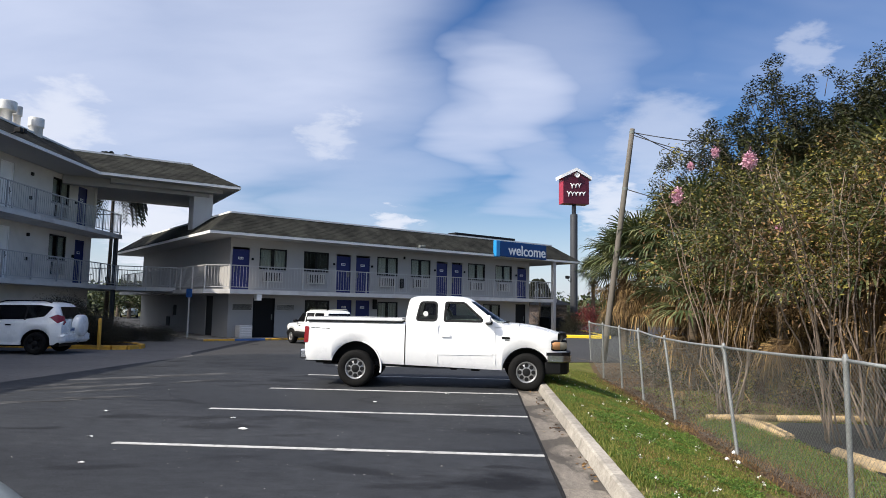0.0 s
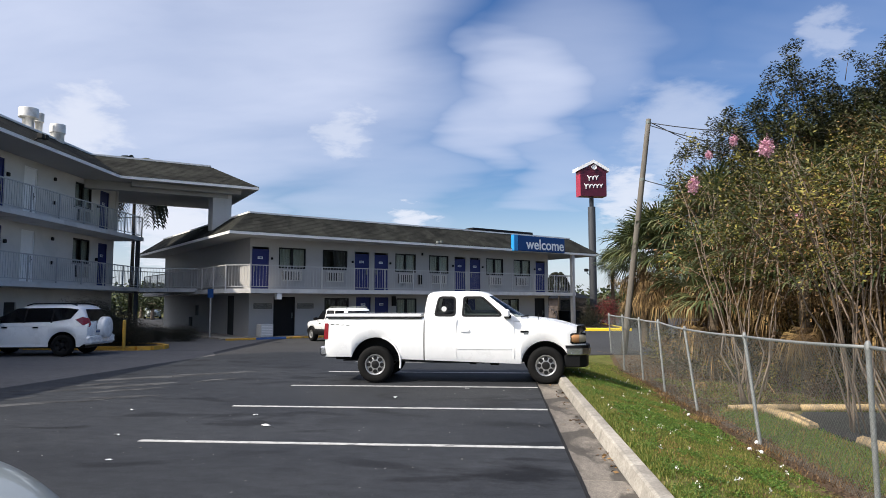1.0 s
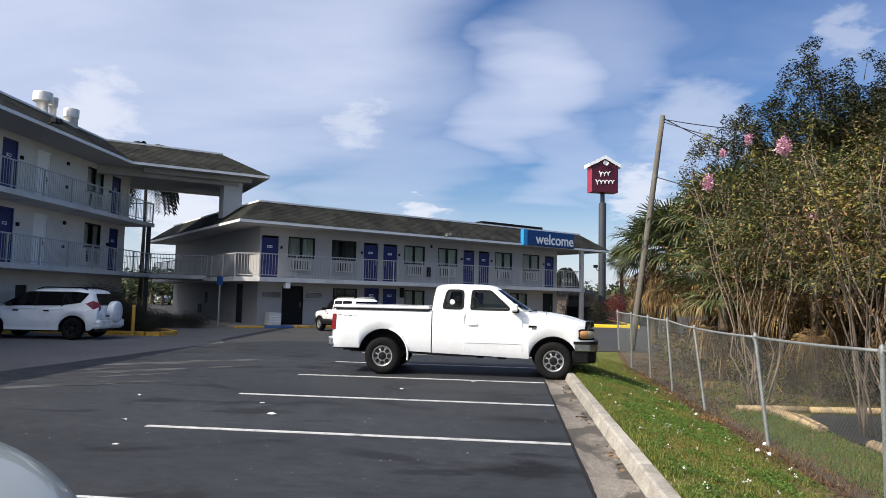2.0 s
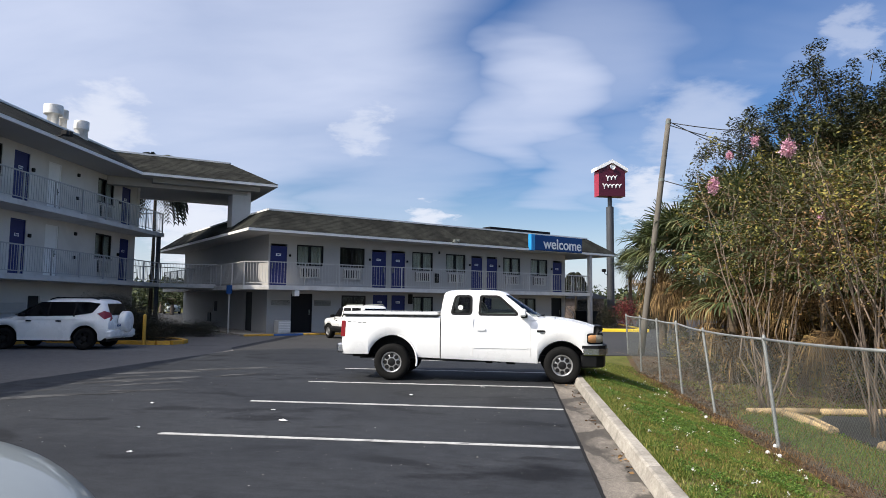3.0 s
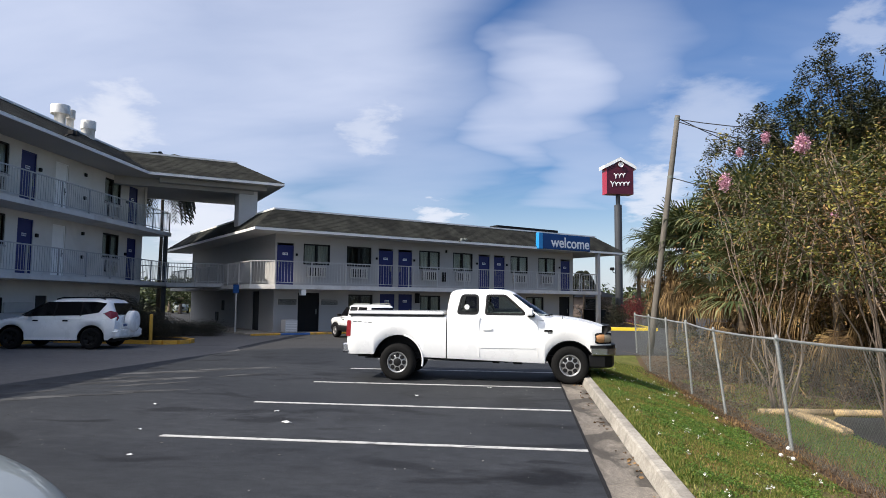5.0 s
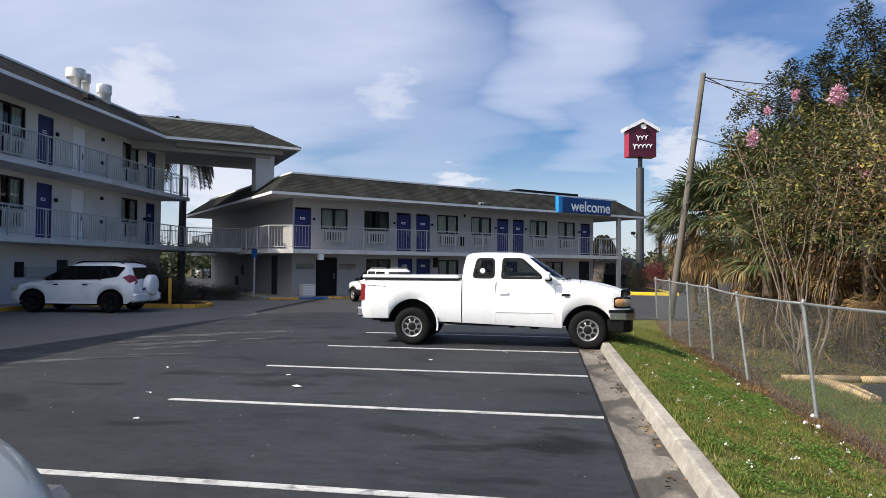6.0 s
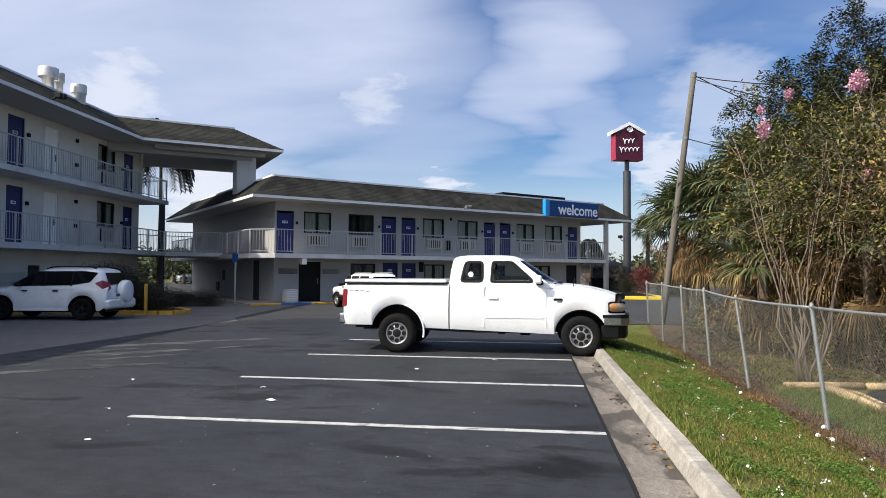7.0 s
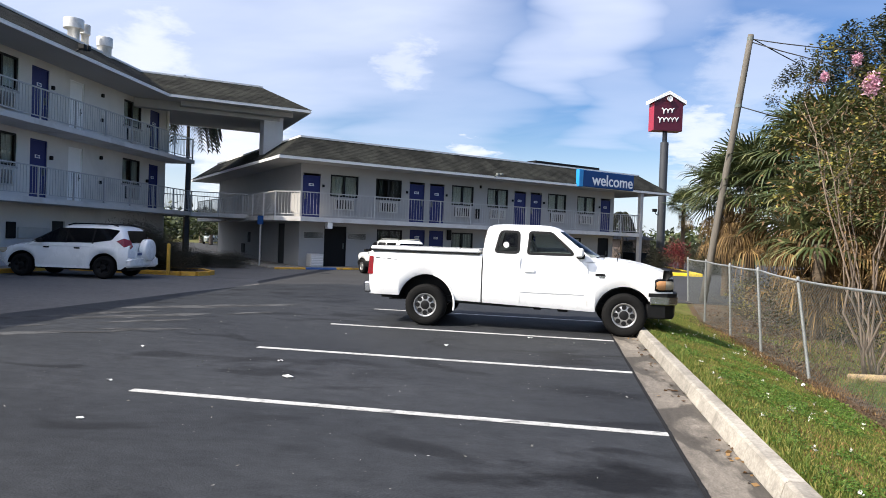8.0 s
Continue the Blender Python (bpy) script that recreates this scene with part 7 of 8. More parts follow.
def planting():
    # oak crowns behind, palms and shrubs in front of them
    oak((10.4, 15.6, -0.4), 10.1, (4.4, 3.8, 4.0), "large dark green oak with an uneven crown above the shrubs", 11, 2000, 115, size=0.10)
    oak((15.4, 10.2, -0.4), 12.2, (4.9, 4.5, 5.4), "broad dark green oak behind the flowering shrubs", 12, 2100, 110, size=0.10)
    oak((8.6, 17.6, -0.4), 6.9, (2.2, 2.0, 2.4), "smaller dense oak beside the palms", 13, 650, 105, size=0.10)
    oak((12.9, 12.9, -0.4), 10.5, (3.8, 3.4, 4.2), "dark green oak crowded between its neighbours", 14, 1600, 110, size=0.10)
    lab = "fan palm with a skirt of dead brown fronds"
    grp = "fan palms by the fence"
    sabal((5.05, 16.1, -0.1), 3.7, lab, 21, 30, 44, 1.85, (-0.2, -0.1), grp)
    sabal((6.1, 14.3, -0.3), 4.7, lab, 22, 32, 46, 2.1, (0.1, -0.2), grp)
    sabal((4.8, 18.2, -0.1), 3.6, lab, 23, 28, 34, 1.75, (0, 0), grp)
    sabal((7.3, 12.4, -0.4), 4.5, lab, 24, 30, 44, 2.0, (0.2, 0.2), grp)
    sabal((9.2, 11.0, -0.4), 5.0, lab, 25, 28, 28, 2.0, (0, 0), grp)
    sabal((8.6, 6.4, -0.4), 3.8, lab, 26, 28, 26, 1.9, (0, 0), grp)
    sabal((5.6, 12.3, -0.4), 3.1, lab, 27, 16, 38, 1.9, (-0.1, 0), grp, 25)
    sabal((6.1, 10.2, -0.4), 3.4, lab, 28, 16, 38, 1.9, (0, 0), grp, 25)
    sabal((7.0, 9.2, -0.4), 4.2, lab, 29, 26, 42, 1.9, (0, 0), grp)
    sabal((7.6, 6.9, -0.4), 3.6, lab, 30, 26, 34, 1.8, (0, 0), grp)
    sabal((9.6, 8.6, -0.4), 5.2, lab, 38, 28, 30, 2.0, (0, 0), grp)
    sabal((5.0, 10.6, -0.4), 2.2, lab, 39, 9, 16, 1.7, (0, 0), grp, 40)
    sabal((6.2, 7.9, -0.4), 2.7, lab, 40, 9, 16, 1.8, (0, 0), grp, 40)
    sabal((7.0, 4.3, -0.4), 3.2, lab, 45, 18, 26, 1.8, (0, 0), grp, 20)
    bare = "multi-stemmed shrub with thin bare canes and yellowing leaves"
    pink = "multi-stemmed shrub with thin bare canes and pink blossom"
    myrtle((4.15, 5.9, -0.45), 5.0, 1.7, pink, 31, 9, 10000, ((1.3, 0.4, 3.9, 0.09),), brown=5000, first=6)
    myrtle((5.35, 2.9, -0.45), 4.7, 1.7, bare, 32, 9, 12000, brown=7000)
    myrtle((5.3, 8.4, -0.45), 5.7, 1.1, bare, 33, 4, 4500, first=6)
    myrtle((6.6, 5.0, -0.45), 5.4, 1.9, bare, 34, 10, 14000, brown=11000)
    myrtle((5.9, 12.6, -0.45), 6.0, 0.6, pink, 35, 4, 3500, ((0.46, -0.1, 7.03, 0.2), (-0.25, 0.0, 6.62, 0.15)), first=6)
    arching_shrub((4.9, 3.3, -0.45), ((1.67, 0.52, 3.12, 0.043, 0.9), (2.32, -0.1, 3.43, 0.05, 0.9), (2.75, 1.6, 3.2, 0, 0.8), (3.1, 0.9, 3.5, 0, 0.9), (3.6, 2.6, 3.6, 0, 0.9), (4.3, 1.3, 3.7, 0, 0.9), (3.3, 0.0, 3.0, 0, 0.8)), "arching shrub with pink blossom hanging over the fence", 47)
    myrtle((7.4, 1.6, -0.45), 5.0, 1.9, bare, 36, 9, 13000, brown=9000)
    myrtle((6.9, 8.4, -0.45), 6.0, 1.8, bare, 37, 10, 14000, brown=10000)
    thicket("undergrowth", [((5.2, 13.2, 0.3), (0.8, 1.6, 0.8)), ((6.2, 10.4, 0.3), (1.1, 1.6, 0.9)), ((7.6, 8.4, 1.3), (1.6, 1.8, 1.8)), ((9.4, 6.2, 1.4), (1.9, 1.8, 2.0)), ((11.4, 4.4, 1.6), (2.0, 2.0, 2.2)), ((8.2, 12.5, 2.4), (2.2, 2.4, 2.8)), ((11.5, 9.0, 2.4), (2.4, 2.6, 2.8))], "tangled dry brown and green undergrowth below the shrubs", 41, 320, 0.10, (("leaf_dry", 0.40), ("leaf_shrub", 0.60)), 700)
    thicket("undergrowth", [((8.4, 6.0, 4.0), (1.8, 2.2, 1.6)), ((10.5, 3.0, 4.0), (2.0, 2.2, 1.8)), ((9.0, 9.5, 4.6), (2.2, 2.2, 1.6))], "leafy yellow green vines over the shrubs", 42, 520, 0.082, (("leaf_shrub", 0.55), ("leaf_myrtle", 0.12), ("leaf_dry", 0.33)), 520)
    thicket("undergrowth", [((4.6, 11.4, -0.1), (0.7, 1.2, 0.6)), ((5.4, 9.2, -0.1), (0.8, 1.1, 0.7)), ((6.4, 7.2, -0.1), (0.9, 0.9, 0.7)), ((7.6, 5.8, 0.0), (1.0, 0.8, 0.8)), ((4.4, 13.6, 0.1), (0.7, 0.9, 0.6)), ((5.2, 15.6, 0.4), (0.9, 0.9, 0.7))], "low green and brown scrub and weeds by the fence", 43, 420, 0.07, (("leaf_litter", 0.25), ("leaf_shrub", 0.35), ("leaf_myrtle", 0.4)), 120)
    # added dark leaves behind the shrubs put the shade of their gaps into colour
    thicket("undergrowth", [((9.2, 13.6, 2.2), (2.2, 2.2, 2.6)), ((11.4, 11.0, 2.4), (2.2, 2.2, 3.0)), ((11.6, 7.2, 2.6), (2.0, 2.2, 3.0)), ((12.6, 4.2, 2.4), (2.0, 2.2, 3.0)), ((9.6, 9.4, 1.6), (1.4, 1.6, 2.0))], "dark green leaf mass added behind the shrubs, darkening their gaps", 46, 520, 0.11, (("leaf_oak", 0.8), ("leaf_shrub", 0.2)), 0)
    rng = np.random.default_rng(44)
    fallen = thing("fallen_fronds", Matrix.Identity(4), "dry brown palm fronds fallen on the ground behind the fence", "palm fronds", kind="stuff")
    sh = Shape()
    for k in range(14):
        x, y = rng.uniform(3.6, 6.6), rng.uniform(5.8, 13.6)
        a = rng.uniform(0, 2 * math.pi)
        fan_frond(sh, (x, y, ground_z(x, y) + rng.uniform(0.15, 0.4)), (math.cos(a), math.sin(a), rng.uniform(-0.25, 0.1)), rng.uniform(0.7, 1.2), rng, True, 24)
    part("fronds", sh, M["frond_dead"], fallen)
    feather_palm((-25.6, 34.6, 0), 11.45, "tall palm with drooping fronds behind the motel", 51, 64, 2.75)
    feather_palm((4.75, 55.0, 0), 4.5, "small distant palm beyond the motel", 52, 26, 1.5)
    sabal((7.25, 40.0, 0), 4.5, "fan palm with a pale ringed trunk near the pylon sign", 53, 34, 16, 1.3)
    thicket("hedge", [((5.2, 36.4, 0.65), (0.8, 0.7, 0.75)), ((8.6, 38.4, 0.9), (1.6, 1.0, 1.1)), ((5.6, 44.0, 0.9), (2.4, 0.8, 1.1))], "clipped green hedge behind the yellow kerb", 54, 1300, 0.08, (("leaf_hedge", 1.0),), 0, 3.0)
    thicket("red_shrub", [((6.3, 36.2, 1.1), (0.65, 0.5, 0.85))], "dark red leaved shrub behind the yellow kerb", 55, 1300, 0.09, (("leaf_red", 1.0),), 0, 3.0)
    # planting between the two wings
    thicket("hedge", [((-17.3, 17.0, 0.85), (1.1, 0.8, 0.95)), ((-16.2, 16.6, 0.8), (0.9, 0.8, 0.9)), ((-15.2, 16.4, 0.6), (0.8, 0.7, 0.7)), ((-14.4, 16.2, 0.3), (0.55, 0.5, 0.35))], "dark brownish hedge on the kerbed planting bed", 56, 8000, 0.042, (("leaf_hedge", 0.85), ("leaf_litter", 0.15)), 0, 4.5)
    thicket("hedge", [((-16.6, 20.4, 0.3), (1.3, 0.6, 0.36)), ((-15.2, 20.9, 0.28), (1.0, 0.5, 0.34)), ((-18.2, 20.2, 0.35), (1.0, 0.6, 0.4))], "low clipped dark hedge below the bridge", 57, 8000, 0.042, (("leaf_hedge", 0.9), ("leaf_litter", 0.1)), 0, 4.0)
    for k, (x, y, h) in enumerate(((-28, 46, 3.0), (-33, 54, 3.4), (-39, 62, 4.0), (-29, 64, 3.6), (-46, 72, 4.4), (-36, 76, 4.2))):
        oak((x, y, 0), h, (3.4, 3.2, h * 0.36), "distant broadleaf tree behind the motel", 60 + k, 150, 40, "far_green", 0.26)


planting()


def far_woods():
    """A broken line of trees round the horizon."""
    rng = np.random.default_rng(77)
    t = thing("distant_woods", Matrix.Identity(4), "distant line of mixed green trees along the horizon", "trees", kind="stuff")
    pts = []
    for k in range(260):
        a = radians(rng.uniform(20, 160))
        r = rng.uniform(110, 170)
        h = rng.uniform(2.5, 5.5)
        c = (math.cos(a) * r, math.sin(a) * r, h * 0.55)
        pts.append(clumps(rng, c, (5.5, 5.5, h * 0.6), 22, 12, 0.8, 0.3, 0.5, 0)[1])
    part("leaves", leaf_data("leaves", np.concatenate(pts), 1.0, rng, M["far_green"], 0.7, 0.7), None, t)


far_woods()


def turf_blades():
    rng = np.random.default_rng(8)
    t = thing("grass", Matrix.Identity(4), "short patchy green and straw coloured grass on the bank", "grass", kind="stuff")

    def sow(n, x0, x1, y0, y1, hgt, name, mat, patch):
        x, y = rng.uniform(x0, x1, n * 2), rng.uniform(y0, y1, n * 2)
        keep = np.array([noise.noise(Vector((a * 1.3, b * 1.3, 4))) + 0.6 * noise.noise(Vector((a * 4.1, b * 4.1, 9))) + rng.normal() * 0.25 > patch for a, b in zip(x, y)])
        keep &= ~((x > 4.3) & (y < 5.4))
        x, y = x[keep][:n], y[keep][:n]
        z = np.array([ground_z(a, b) for a, b in zip(x, y)])
        h = hgt * rng.uniform(0.5, 1.3, len(x))
        a = rng.uniform(0, 2 * math.pi, len(x))
        lean = rng.normal(size=(len(x), 2)) * 0.45
        w = 0.006 + 0.004 * rng.random(len(x))
        v = np.empty((len(x), 3, 3))
        v[:, 0] = np.stack([x - w * np.cos(a), y - w * np.sin(a), z - 0.01], 1)
        v[:, 1] = np.stack([x + w * np.cos(a), y + w * np.sin(a), z - 0.01], 1)
        v[:, 2] = np.stack([x + lean[:, 0] * h, y + lean[:, 1] * h, z + h], 1)
        part(name, quads(name, v.reshape(-1, 3), len(x), 3, M[mat]), None, t)
    sow(100000, 0.63, 2.75, -5.5, 8, 0.024, "blades", "grass", -0.3)
    sow(26000, 0.63, 2.85, 8, 13.2, 0.035, "blades", "grass", -0.3)
    sow(16000, 0.63, 2.75, -5.5, 9, 0.026, "dead_blades", "leaf_dry", 0.05)
    sow(36000, 3.3, 8.5, -1, 10.5, 0.07, "blades", "grass", -0.05)
    sow(9000, 3.1, 8.5, -1, 13, 0.12, "dead_blades", "leaf_dry", 0.0)
    sow(9000, 0.63, 0.8, -5.5, 12, 0.06, "kerb_blades", "grass", -0.2)
    sow(7000, 2.5, 3.3, -5.5, 12, 0.06, "dead_blades", "leaf_dry", 0.0)
    # broad weeds in patches, dry litter along the fence
    n = 90000
    x, y = rng.uniform(0.65, 2.7, n), rng.uniform(-5, 9, n)
    keep = np.array([noise.noise(Vector((a * 1.1, b * 1.1, 14))) + 0.5 * noise.noise(Vector((a * 3.3, b * 3.3, 1))) > 0.06 for a, b in zip(x, y)])
    p = np.array([(a, b, ground_z(a, b) + rng.uniform(0.005, 0.04)) for a, b in zip(x[keep], y[keep])])
    part("weeds", leaf_data("weeds", p, 0.024, rng, M["weed"], 0.7, 0.35), None, t)
    n = 14000
    x, y = 2.85 + rng.normal(size=n) * 0.24, rng.uniform(-5, 13, n)
    p = np.array([(a, b, ground_z(a, b) + rng.uniform(0.0, 0.02)) for a, b in zip(x, y)])
    part("dry_litter", leaf_data("dry_litter", p, 0.036, rng, M["leaf_litter"], 0.5, 0.2), None, t)
    n = 26000
    x, y = rng.uniform(3.0, 8.5, n), rng.uniform(5.6, 14.0, n)
    keep = np.array([noise.noise(Vector((a * 0.8, b * 0.8, 31))) + 0.3 * rng.normal() > -0.05 for a, b in zip(x, y)])
    p = np.array([(a, b, ground_z(a, b) + rng.uniform(0.0, 0.05)) for a, b in zip(x[keep], y[keep])])
    part("dry_litter", leaf_data("dry_litter", p, 0.09, rng, M["leaf_litter"], 0.3, 0.25), None, t)
    n = 22000
    x, y = rng.uniform(3.15, 4.35, n), rng.uniform(-2.5, 5.0, n)
    p = np.array([(a, b, ground_z(a, b) + rng.uniform(0.0, 0.07)) for a, b in zip(x, y)])
    part("weeds", leaf_data("weeds", p, 0.028, rng, M["weed"], 0.5, 0.6), None, t)
    # clover heads
    n = 70
    x, y = rng.uniform(0.8, 2.7, n), rng.uniform(-4, 9, n)
    p = np.array([(a, b, ground_z(a, b) + 0.06) for a, b in zip(x, y)])
    p = np.repeat(p, 7, axis=0) + rng.normal(size=(n * 7, 3)) * 0.010
    part("clover_heads", leaf_data("clover_heads", p, 0.02, rng, M["clover"], 0.9, 0.9), None, t)


turf_blades()


# ---- fence, pole, signs and small things ----
def fence():
    t = thing("chain_link_fence", Matrix.Identity(4), "leaning grey chain link fence at the foot of the bank", "fence")
    X0, X1 = 3.0, 2.95
    ys = [-6.9, -3.9, -0.8, 2.62, 5.9, 8.0, 10.13, 12.8, 15.1]
    feet = [-6.9, -3.9, -0.72, 2.25, 5.3, 7.8, 10.1, 12.8, 15.1]
    tops = [1.22, 1.22, 1.21, 1.15, 1.14, 1.22, 1.23, 1.26, 1.27]

    def crest(y):
        return float(np.interp(y, ys, tops))
    rnd = random.Random(3)
    for y, yf, zt in zip(ys, feet, tops):
        zb = ground_z(X0, yf)
        p = Shape()
        dx = rnd.uniform(-0.03, 0.03)
        p.cyl((X0, yf, zb - 0.1), (X1 + dx, y, zt), 0.027, 0.027, 10)
        p.lathe([(0.0, 0.07), (0.02, 0.06), (0.034, 0.02), (0.034, -0.03)], (X1 + dx, y, zt), (0, 0, 1), 10)
        part("post", p, M["galv"], t)
    for a, b in zip(ys, ys[1:]):
        r = Shape()
        pts = [(X1, a + (b - a) * k / 6, crest(a + (b - a) * k / 6) - 0.015 * math.sin(math.pi * k / 6)) for k in range(7)]
        r.tube(pts, 0.019, 8)
        part("top_rail", r, M["galv"], t)
    # woven wire, diamonds of two inches
    pitch, rad = 0.064, 0.0016
    H = 1.5
    v, n = [], 0
    y0, y1 = ys[0], ys[-1]
    for sgn in (1, -1):
        k = -int(H / pitch)
        while k * pitch < (y1 - y0):
            a, b = k * pitch, k * pitch + H
            s0, s1 = max(a, 0), min(b, y1 - y0)
            if s1 > s0:
                h0, h1 = (s0 - a), (s1 - a)
                if sgn < 0:
                    h0, h1 = H - h0, H - h1
                ends = []
                for s, h in ((s0, h0), (s1, h1)):
                    y = y0 + s
                    zb = -0.37
                    f = h / H
                    ends.append((X0 + (X1 - X0) * f - 0.035 + 0.004 * sgn, y, zb + (crest(y) - 0.01 - zb) * f))
                (xa, ya, za), (xb, yb, zb) = ends
                d = Vector((xb - xa, yb - ya, zb - za)).normalized()
                u = d.cross(Vector((1, 0, 0))).normalized() * rad
                w = Vector((rad, 0, 0))
                v += [(xa + u.x, ya + u.y, za + u.z), (xb + u.x, yb + u.y, zb + u.z), (xb - w.x, yb, zb), (xa - w.x, ya, za)]
                v += [(xa - u.x, ya - u.y, za - u.z), (xb - u.x, yb - u.y, zb - u.z), (xb - w.x, yb, zb), (xa - w.x, ya, za)]
                n += 2
            k += 1
    mesh = part("wire_mesh", quads("wire_mesh", v, n, 4, M["galv_wire"]), None, t)
    mesh["kind"] = "stuff"


fence()


def utility_pole():
    t = thing("utility_pole", Matrix.Translation((3.32, 14.7, -0.1)), "leaning weathered wooden utility pole with slack cables", "pole")
    top = Vector((1.04, 0.0, 8.03))
    p = Shape()
    p.tube([top * (k / 8) for k in range(9)], [0.112 - 0.030 * k / 8 for k in range(9)], 12)
    part("pole", p, M["wood_pole"], t)
    for f, r in ((0.985, 0.092), (0.74, 0.10)):
        b = Shape()
        c = top * f
        b.cyl(c - Vector((0, 0, 0.05)), c + Vector((0, 0, 0.05)), r, r, 10)
        part("bracket", b, M["galv_dull"], t)
    for a, b, sag in ((top * 0.985, Vector((12.0, -3.0, 7.6)), 0.7), (top * 0.975, Vector((12.0, -4.2, 5.6)), 0.8), (top * 0.74, Vector((11.0, -2.0, 4.2)), 0.5), (top * 0.99, Vector((16.0, 14.0, 8.4)), 0.8), (Vector((12.0, -3.0, 7.6)), Vector((16.0, -16.0, 11.0)), 0.3)):
        c = Shape()
        pts = [a.lerp(b, k / 14) - Vector((0, 0, sag * 4 * (k / 14) * (1 - k / 14))) for k in range(15)]
        c.tube(pts, 0.016, 5)
        part("cable", c, M["cable"], t)


utility_pole()


def pylon_sign():
    t = thing("pylon_sign", Matrix.Translation((6.44, 44.0, 0)), "tall dark pylon with a red house-shaped sign box", "sign")
    p = Shape()
    p.cyl((0, 0, 0), (0, 0, 9.2), 0.29, 0.29, 16)
    p.cyl((0, 0, 9.2), (0, 0, 10.0), 0.17, 0.17, 14)
    part("pole", p, M["steel_dark"], t)
    lp_ = Shape()
    lp_.tube([(-0.25, -0.1, 3.9), (-0.45, -0.15, 4.0), (-0.5, -0.15, 4.2)], 0.03, 6)
    lp_.cbox(-0.68, -0.32, 4.14, -0.36, 0.02, 4.36, 0.04)
    part("floodlight", lp_, M["plastic_black"], t)
    turn = Matrix.Rotation(radians(16), 4, "Z")
    b = Shape()
    poly = [(-1.08, 10.0), (1.08, 10.0), (1.08, 12.05), (0.0, 12.55), (-1.08, 12.05)]
    n = len(poly)
    v = [(x, y, z) for y in (-0.45, 0.45) for x, z in poly]
    b.mesh(v, [tuple(range(n)), tuple(range(n, 2 * n))[::-1]], 1)
    b.mesh(v, [(k, n + k, n + (k + 1) % n, (k + 1) % n) for k in range(n)], 0)
    box = part("sign_box", b, [M["sign_red"], M["sign_dark"]], t, m=turn)
    for sx in (-1, 1):
        r = Shape()
        a, c = Vector((sx * 1.3, 0, 11.93)), Vector((0, 0, 12.60))
        up = Vector((0, 0, 0.26))
        o = Vector((0, 0.55, 0))
        v = [a - o, c - o, c + o, a + o]
        r.mesh(v + [q + up for q in v], [(0, 1, 2, 3), (4, 5, 6, 7), (0, 1, 5, 4), (2, 3, 7, 6), (3, 0, 4, 7), (1, 2, 6, 5)])
        part("gable_board", r, M["letter"], t, m=turn)
    lamp = Shape()
    lamp.lathe([(0.0, 0.0), (0.2, 0.02), (0.2, 0.1)], (0, -0.55, 12.25), (0, -1, 0), 14)
    part("boss", lamp, M["letter"], t, m=turn)
    # the emblem: two plain flowing white strokes
    for z, x0, x1, waves, tall in ((11.36, -0.5, 0.42, 3, 0.24), (10.72, -0.78, 0.78, 5, 0.22)):
        s = Shape()
        pts = []
        for k in range(waves * 8 + 1):
            f = k / (waves * 8)
            amp = tall * (1.0 - 0.35 * min(f * 3, 1))
            pts.append((x0 + (x1 - x0) * f + 0.06 * math.sin(2 * math.pi * waves * f), -0.465, z + 0.10 * f + amp * math.cos(2 * math.pi * waves * f)))
        s.tube(pts, 0.038, 6)
        part("emblem_stroke", s, M["letter"], t, m=turn)


pylon_sign()


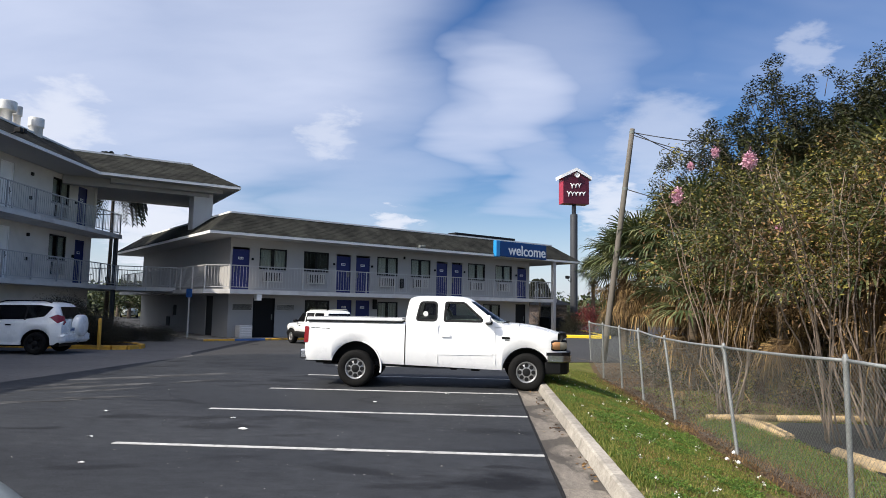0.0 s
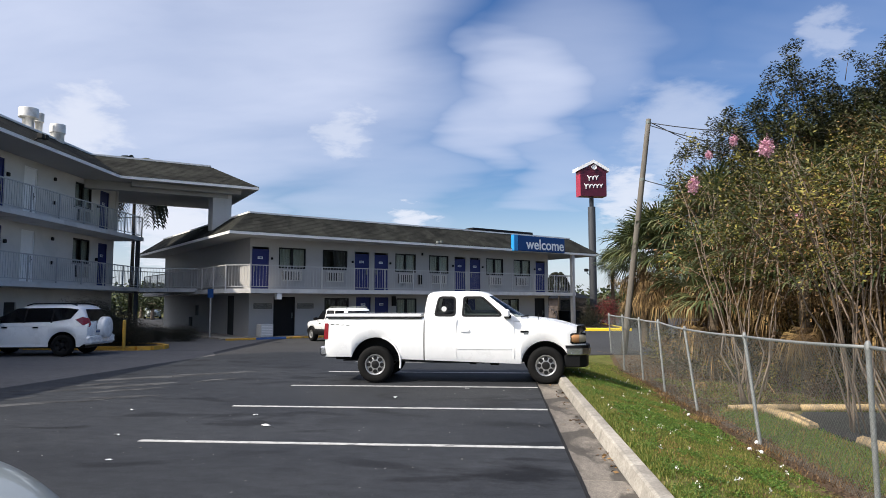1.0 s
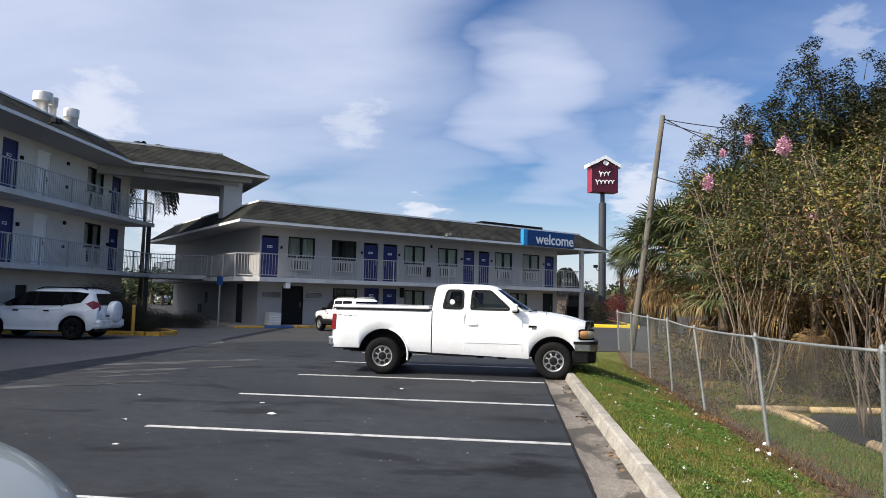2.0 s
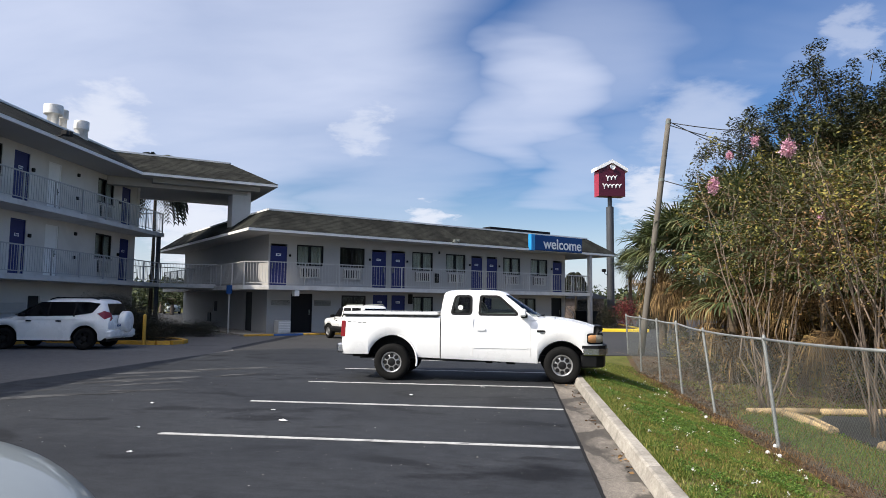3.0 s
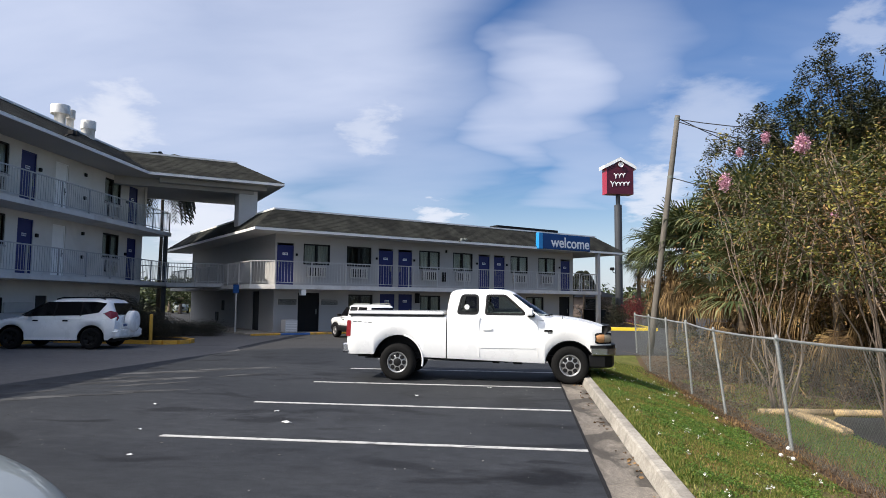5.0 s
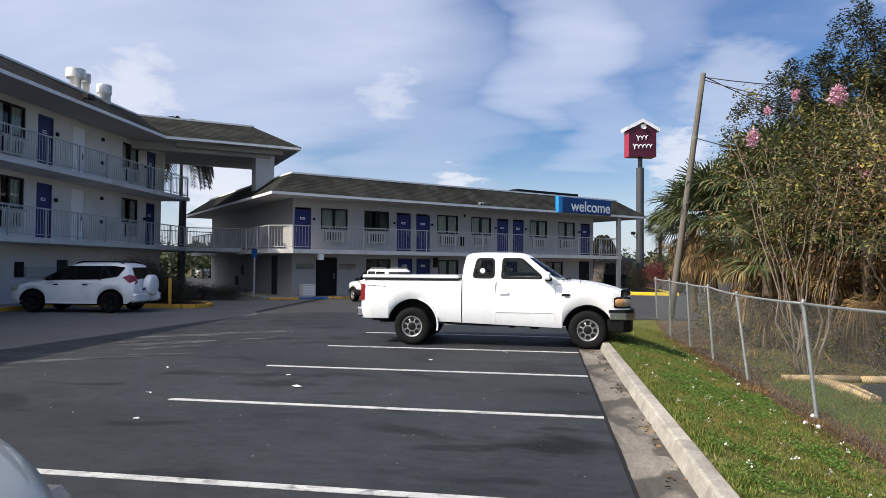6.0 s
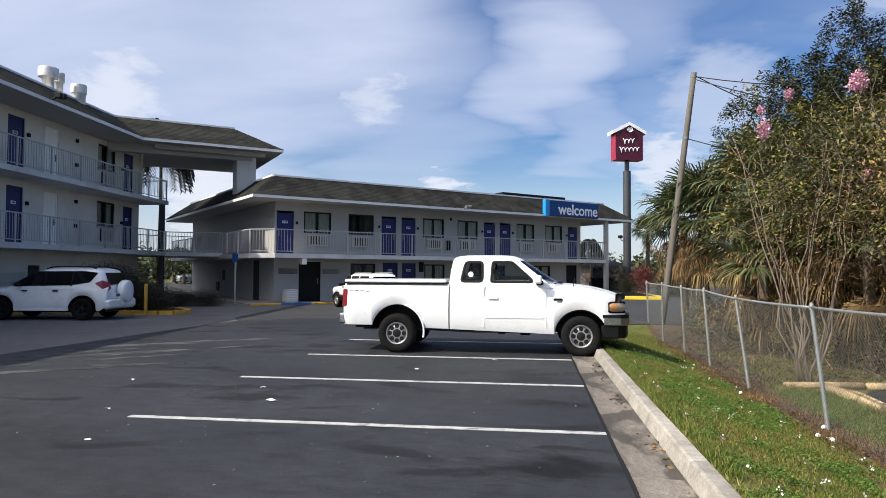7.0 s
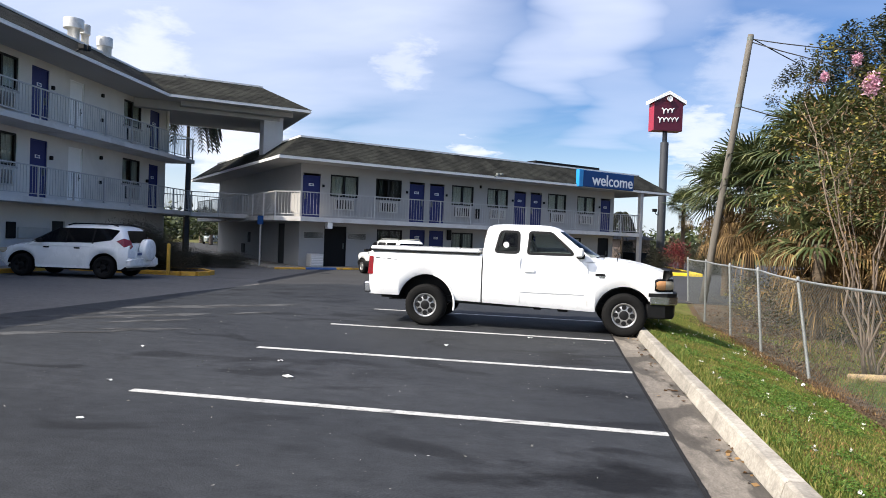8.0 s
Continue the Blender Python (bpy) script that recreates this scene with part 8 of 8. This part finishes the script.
def site_things():
    # kerbed bed beside the tall wing
    sh = Shape()
    bed = [(-18.2, 15.2), (-13.9, 15.2), (-13.5, 15.4), (-13.35, 15.8), (-13.5, 16.4), (-14.4, 17.3), (-18.8, 18.0)]
    sh.prism(bed, -0.1, 0.10)
    pb = structure("planting_bed", sh, M["soil"], "raised brown soil bed with a yellow kerb", "planting bed")
    n = len(bed)
    for k in range(n - 1):
        a, b = Vector((*bed[k], 0)), Vector((*bed[k + 1], 0))
        d = (b - a).normalized()
        o = Vector((d.y, -d.x, 0)) * 0.16
        q = Shape()
        q.prism([(a.x, a.y), (a.x + o.x, a.y + o.y), (b.x + o.x, b.y + o.y), (b.x, b.y)], -0.1, 0.14)
        part("kerb_face", q, M["yellow"], pb)
    t = thing("bollard", Matrix.Translation((-14.3, 15.0, 0)), "yellow painted steel bollard", "bollard")
    b = Shape()
    b.lathe([(0.06, 0.0), (0.06, 1.05), (0.05, 1.09), (0.0, 1.11)], (0, 0, 0), (0, 0, 1), 14)
    part("post", b, M["yellow"], t)
    t = thing("parking_sign", Matrix.Translation((-14.9, 23.4, 0.0)), "blue parking sign on a thin grey post", "sign")
    b = Shape()
    b.box(-0.03, -0.03, 0, 0.03, 0.03, 2.3)
    part("post", b, M["rail_paint"], t)
    b = Shape()
    b.cbox(-0.15, -0.05, 1.98, 0.15, -0.035, 2.40, 0.004)
    part("plate", b, M["sign_blue"], t)
    # condenser in its white cage, against the low wing
    t = thing("air_conditioner", MB @ Matrix.Translation((0.62, -0.55, 0.07)), "small white air conditioner standing by the dark door", "air conditioner")
    b = Shape()
    b.cbox(-0.32, -0.3, 0, 0.32, 0.3, 0.62, 0.03)
    part("case", b, M["slab_paint"], t)
    for k in range(6):
        s = Shape()
        s.box(-0.27, -0.315, 0.10 + 0.08 * k, 0.27, -0.3, 0.13 + 0.08 * k)
        part("slat", s, M["white_trim"], t)
    # refuse bins by the far stair
    for k, (u, w, s) in enumerate(((23.6, 0.6, 0.95), (25.6, 1.6, 0.8))):
        t = thing("dumpster", MB @ Matrix.Translation((u, w, 0)), "black plastic refuse container beside the motel stair", "dumpster", "refuse containers")
        b = Shape()
        poly = [(-0.7 * s, -0.5), (0.7 * s, -0.5), (0.7 * s, 0.5), (-0.7 * s, 0.5)]
        b.prism(poly, 0.08, 1.15 * s)
        rounded(part("bin", b, M["dumpster"], t), 0.05)
        b = Shape()
        b.cbox(-0.74 * s, -0.54, 1.15 * s, 0.74 * s, 0.54, 1.24 * s, 0.03)
        part("lid", b, M["dumpster"], t)
    # low house beyond the motel
    t = thing("house", Matrix.Translation((9.0, 72.0, 0)), "low grey house with a dark hipped roof", "house")
    b = Shape()
    b.box(-6, 0, 0, 0.5, 9, 2.3)
    part("wall", b, M["brick_dull"], t)
    b = Shape()
    b.mesh([(-6.6, -0.6, 2.3), (1.1, -0.6, 2.3), (1.1, 9.6, 2.3), (-6.6, 9.6, 2.3), (-3.6, 4.5, 3.7), (-1.8, 4.5, 3.7)], [(0, 1, 5, 4), (1, 2, 5), (2, 3, 4, 5), (3, 0, 4), (3, 2, 1, 0)])
    part("roof", b, M["plastic_black"], t)
    for x in (-5.4, -2.8):
        b = Shape()
        b.box(x, -0.04, 0.9, x + 1.4, 0.0, 2.1)
        part("window", b, M["tint_glass"], t)
    # yellow island kerb on the far drive
    b = Shape()
    b.cbox(4.35, 33.2, -0.1, 7.2, 33.6, 0.17, 0.03)
    b.cbox(6.9, 33.6, -0.1, 7.2, 45, 0.17, 0.03)
    b.cbox(4.35, 33.6, -0.1, 4.6, 45, 0.17, 0.03)
    b.box(4.6, 33.6, -0.1, 6.9, 45, 0.12, 1)
    structure("island_kerb", b, [M["yellow_new"], M["soil"]], "bright yellow painted island kerb", "kerb")
    # plot beyond the fence: old asphalt and ochre kerb
    sh = Shape()
    sh.prism([(4.55, -6), (12, -6), (12, 5.2), (4.9, 5.2), (4.35, 4.4), (4.45, 2.0)], -0.6, -0.362)
    pl = structure("yard", sh, M["asphalt_new"], "cracked dark asphalt of the neighbouring plot", "pavement")

    def log(pts, r):
        q = Shape()
        q.tube(pts, r, 8)
        part("kerb_stone", q, M["ochre"], pl)
    log([(3.65, 5.55, -0.37), (4.3, 5.5, -0.34), (4.9, 5.45, -0.33)], 0.065)
    log([(4.95, 5.45, -0.33), (6.5, 5.55, -0.32), (8.0, 5.6, -0.32)], 0.065)
    log([(4.15, 5.05, -0.34), (4.3, 4.2, -0.34), (4.33, 3.55, -0.36)], [0.10, 0.11, 0.085])
    log([(4.45, 2.35, -0.36), (4.5, 1.6, -0.34), (4.7, 0.9, -0.36)], 0.11)


site_things()


def litter():
    rng = random.Random(9)
    spots = [(-3.93, 1.05, 0.052), (-4.4, 1.9, 0.03), (-5.6, 0.3, 0.03), (-4.9, -1.0, 0.025), (-2.6, 3.9, 0.03), (-1.4, 5.2, 0.035), (-6.5, 2.2, 0.03)]
    for x, y, s in spots:
        sh = Shape()
        pts = [(x + s * rng.uniform(0.6, 1.3) * math.cos(a) * 1.5, y + s * rng.uniform(0.6, 1.3) * math.sin(a)) for a in [2 * math.pi * k / 8 for k in range(8)]]
        c = (x, y, 0.035 if s > 0.05 else 0.015)
        sh.mesh([(px, py, 0.004 + rng.uniform(0, 0.015)) for px, py in pts] + [c], [(k, (k + 1) % 8, 8) for k in range(8)])
        tagged(part("litter", sh, M["paper"]), "crumpled white scrap of paper lying on the asphalt", "litter", "scraps of litter")
    for x, y in ((2.62, 1.65), (2.72, 1.5), (2.95, 2.3), (2.55, 4.3)):
        sh = Shape()
        sh.lathe([(0.0, 0.045), (0.022, 0.038), (0.03, 0.015), (0.026, 0.0)], (x, y, ground_z(x, y) + 0.01), (rng.uniform(-0.4, 0.4), rng.uniform(-0.4, 0.4), 1), 9)
        tagged(part("litter", sh, M["paper"]), "crumpled white paper cup lying by the fence", "litter", "scraps of litter")
    # straw and grit trodden over the asphalt
    r3 = np.random.default_rng(14)
    n = 3200
    x, y = r3.uniform(-9, -0.1, n), r3.uniform(-5.5, 8, n)
    keep = np.array([noise.noise(Vector((a * 0.55, b * 0.55, 21))) + 0.35 * r3.normal() + 0.2 * (a > -3.5) > 0.42 for a, b in zip(x, y)])
    p = np.stack([x, y, np.full(n, 0.006)], 1)[keep]
    tagged(new("grit", leaf_data("grit", p, r3.uniform(0.012, 0.035, len(p)), r3, M["straw"], 0.3, 0.08)), "pale straw and grit scattered on the asphalt", "grit", kind="stuff")
    # leaves and grit swept into the gutter
    r2 = np.random.default_rng(4)
    n = 300
    x = 0.43 - np.abs(r2.normal(size=n)) * 0.10
    y = r2.uniform(-6, 9, n)
    keep = np.array([noise.noise(Vector((0, b * 0.9, 2))) + 0.25 * r2.normal() > 0.0 for b in y])
    p = np.stack([x, y, np.full(n, 0.012)], 1)[keep]
    gl = tagged(new("fallen_leaves", leaf_data("fallen_leaves", p, 0.055, r2, M["leaf_dry"], 0.6, 0.12)), "dry brown leaves swept along the gutter", "leaves", kind="stuff")
    return gl


litter()
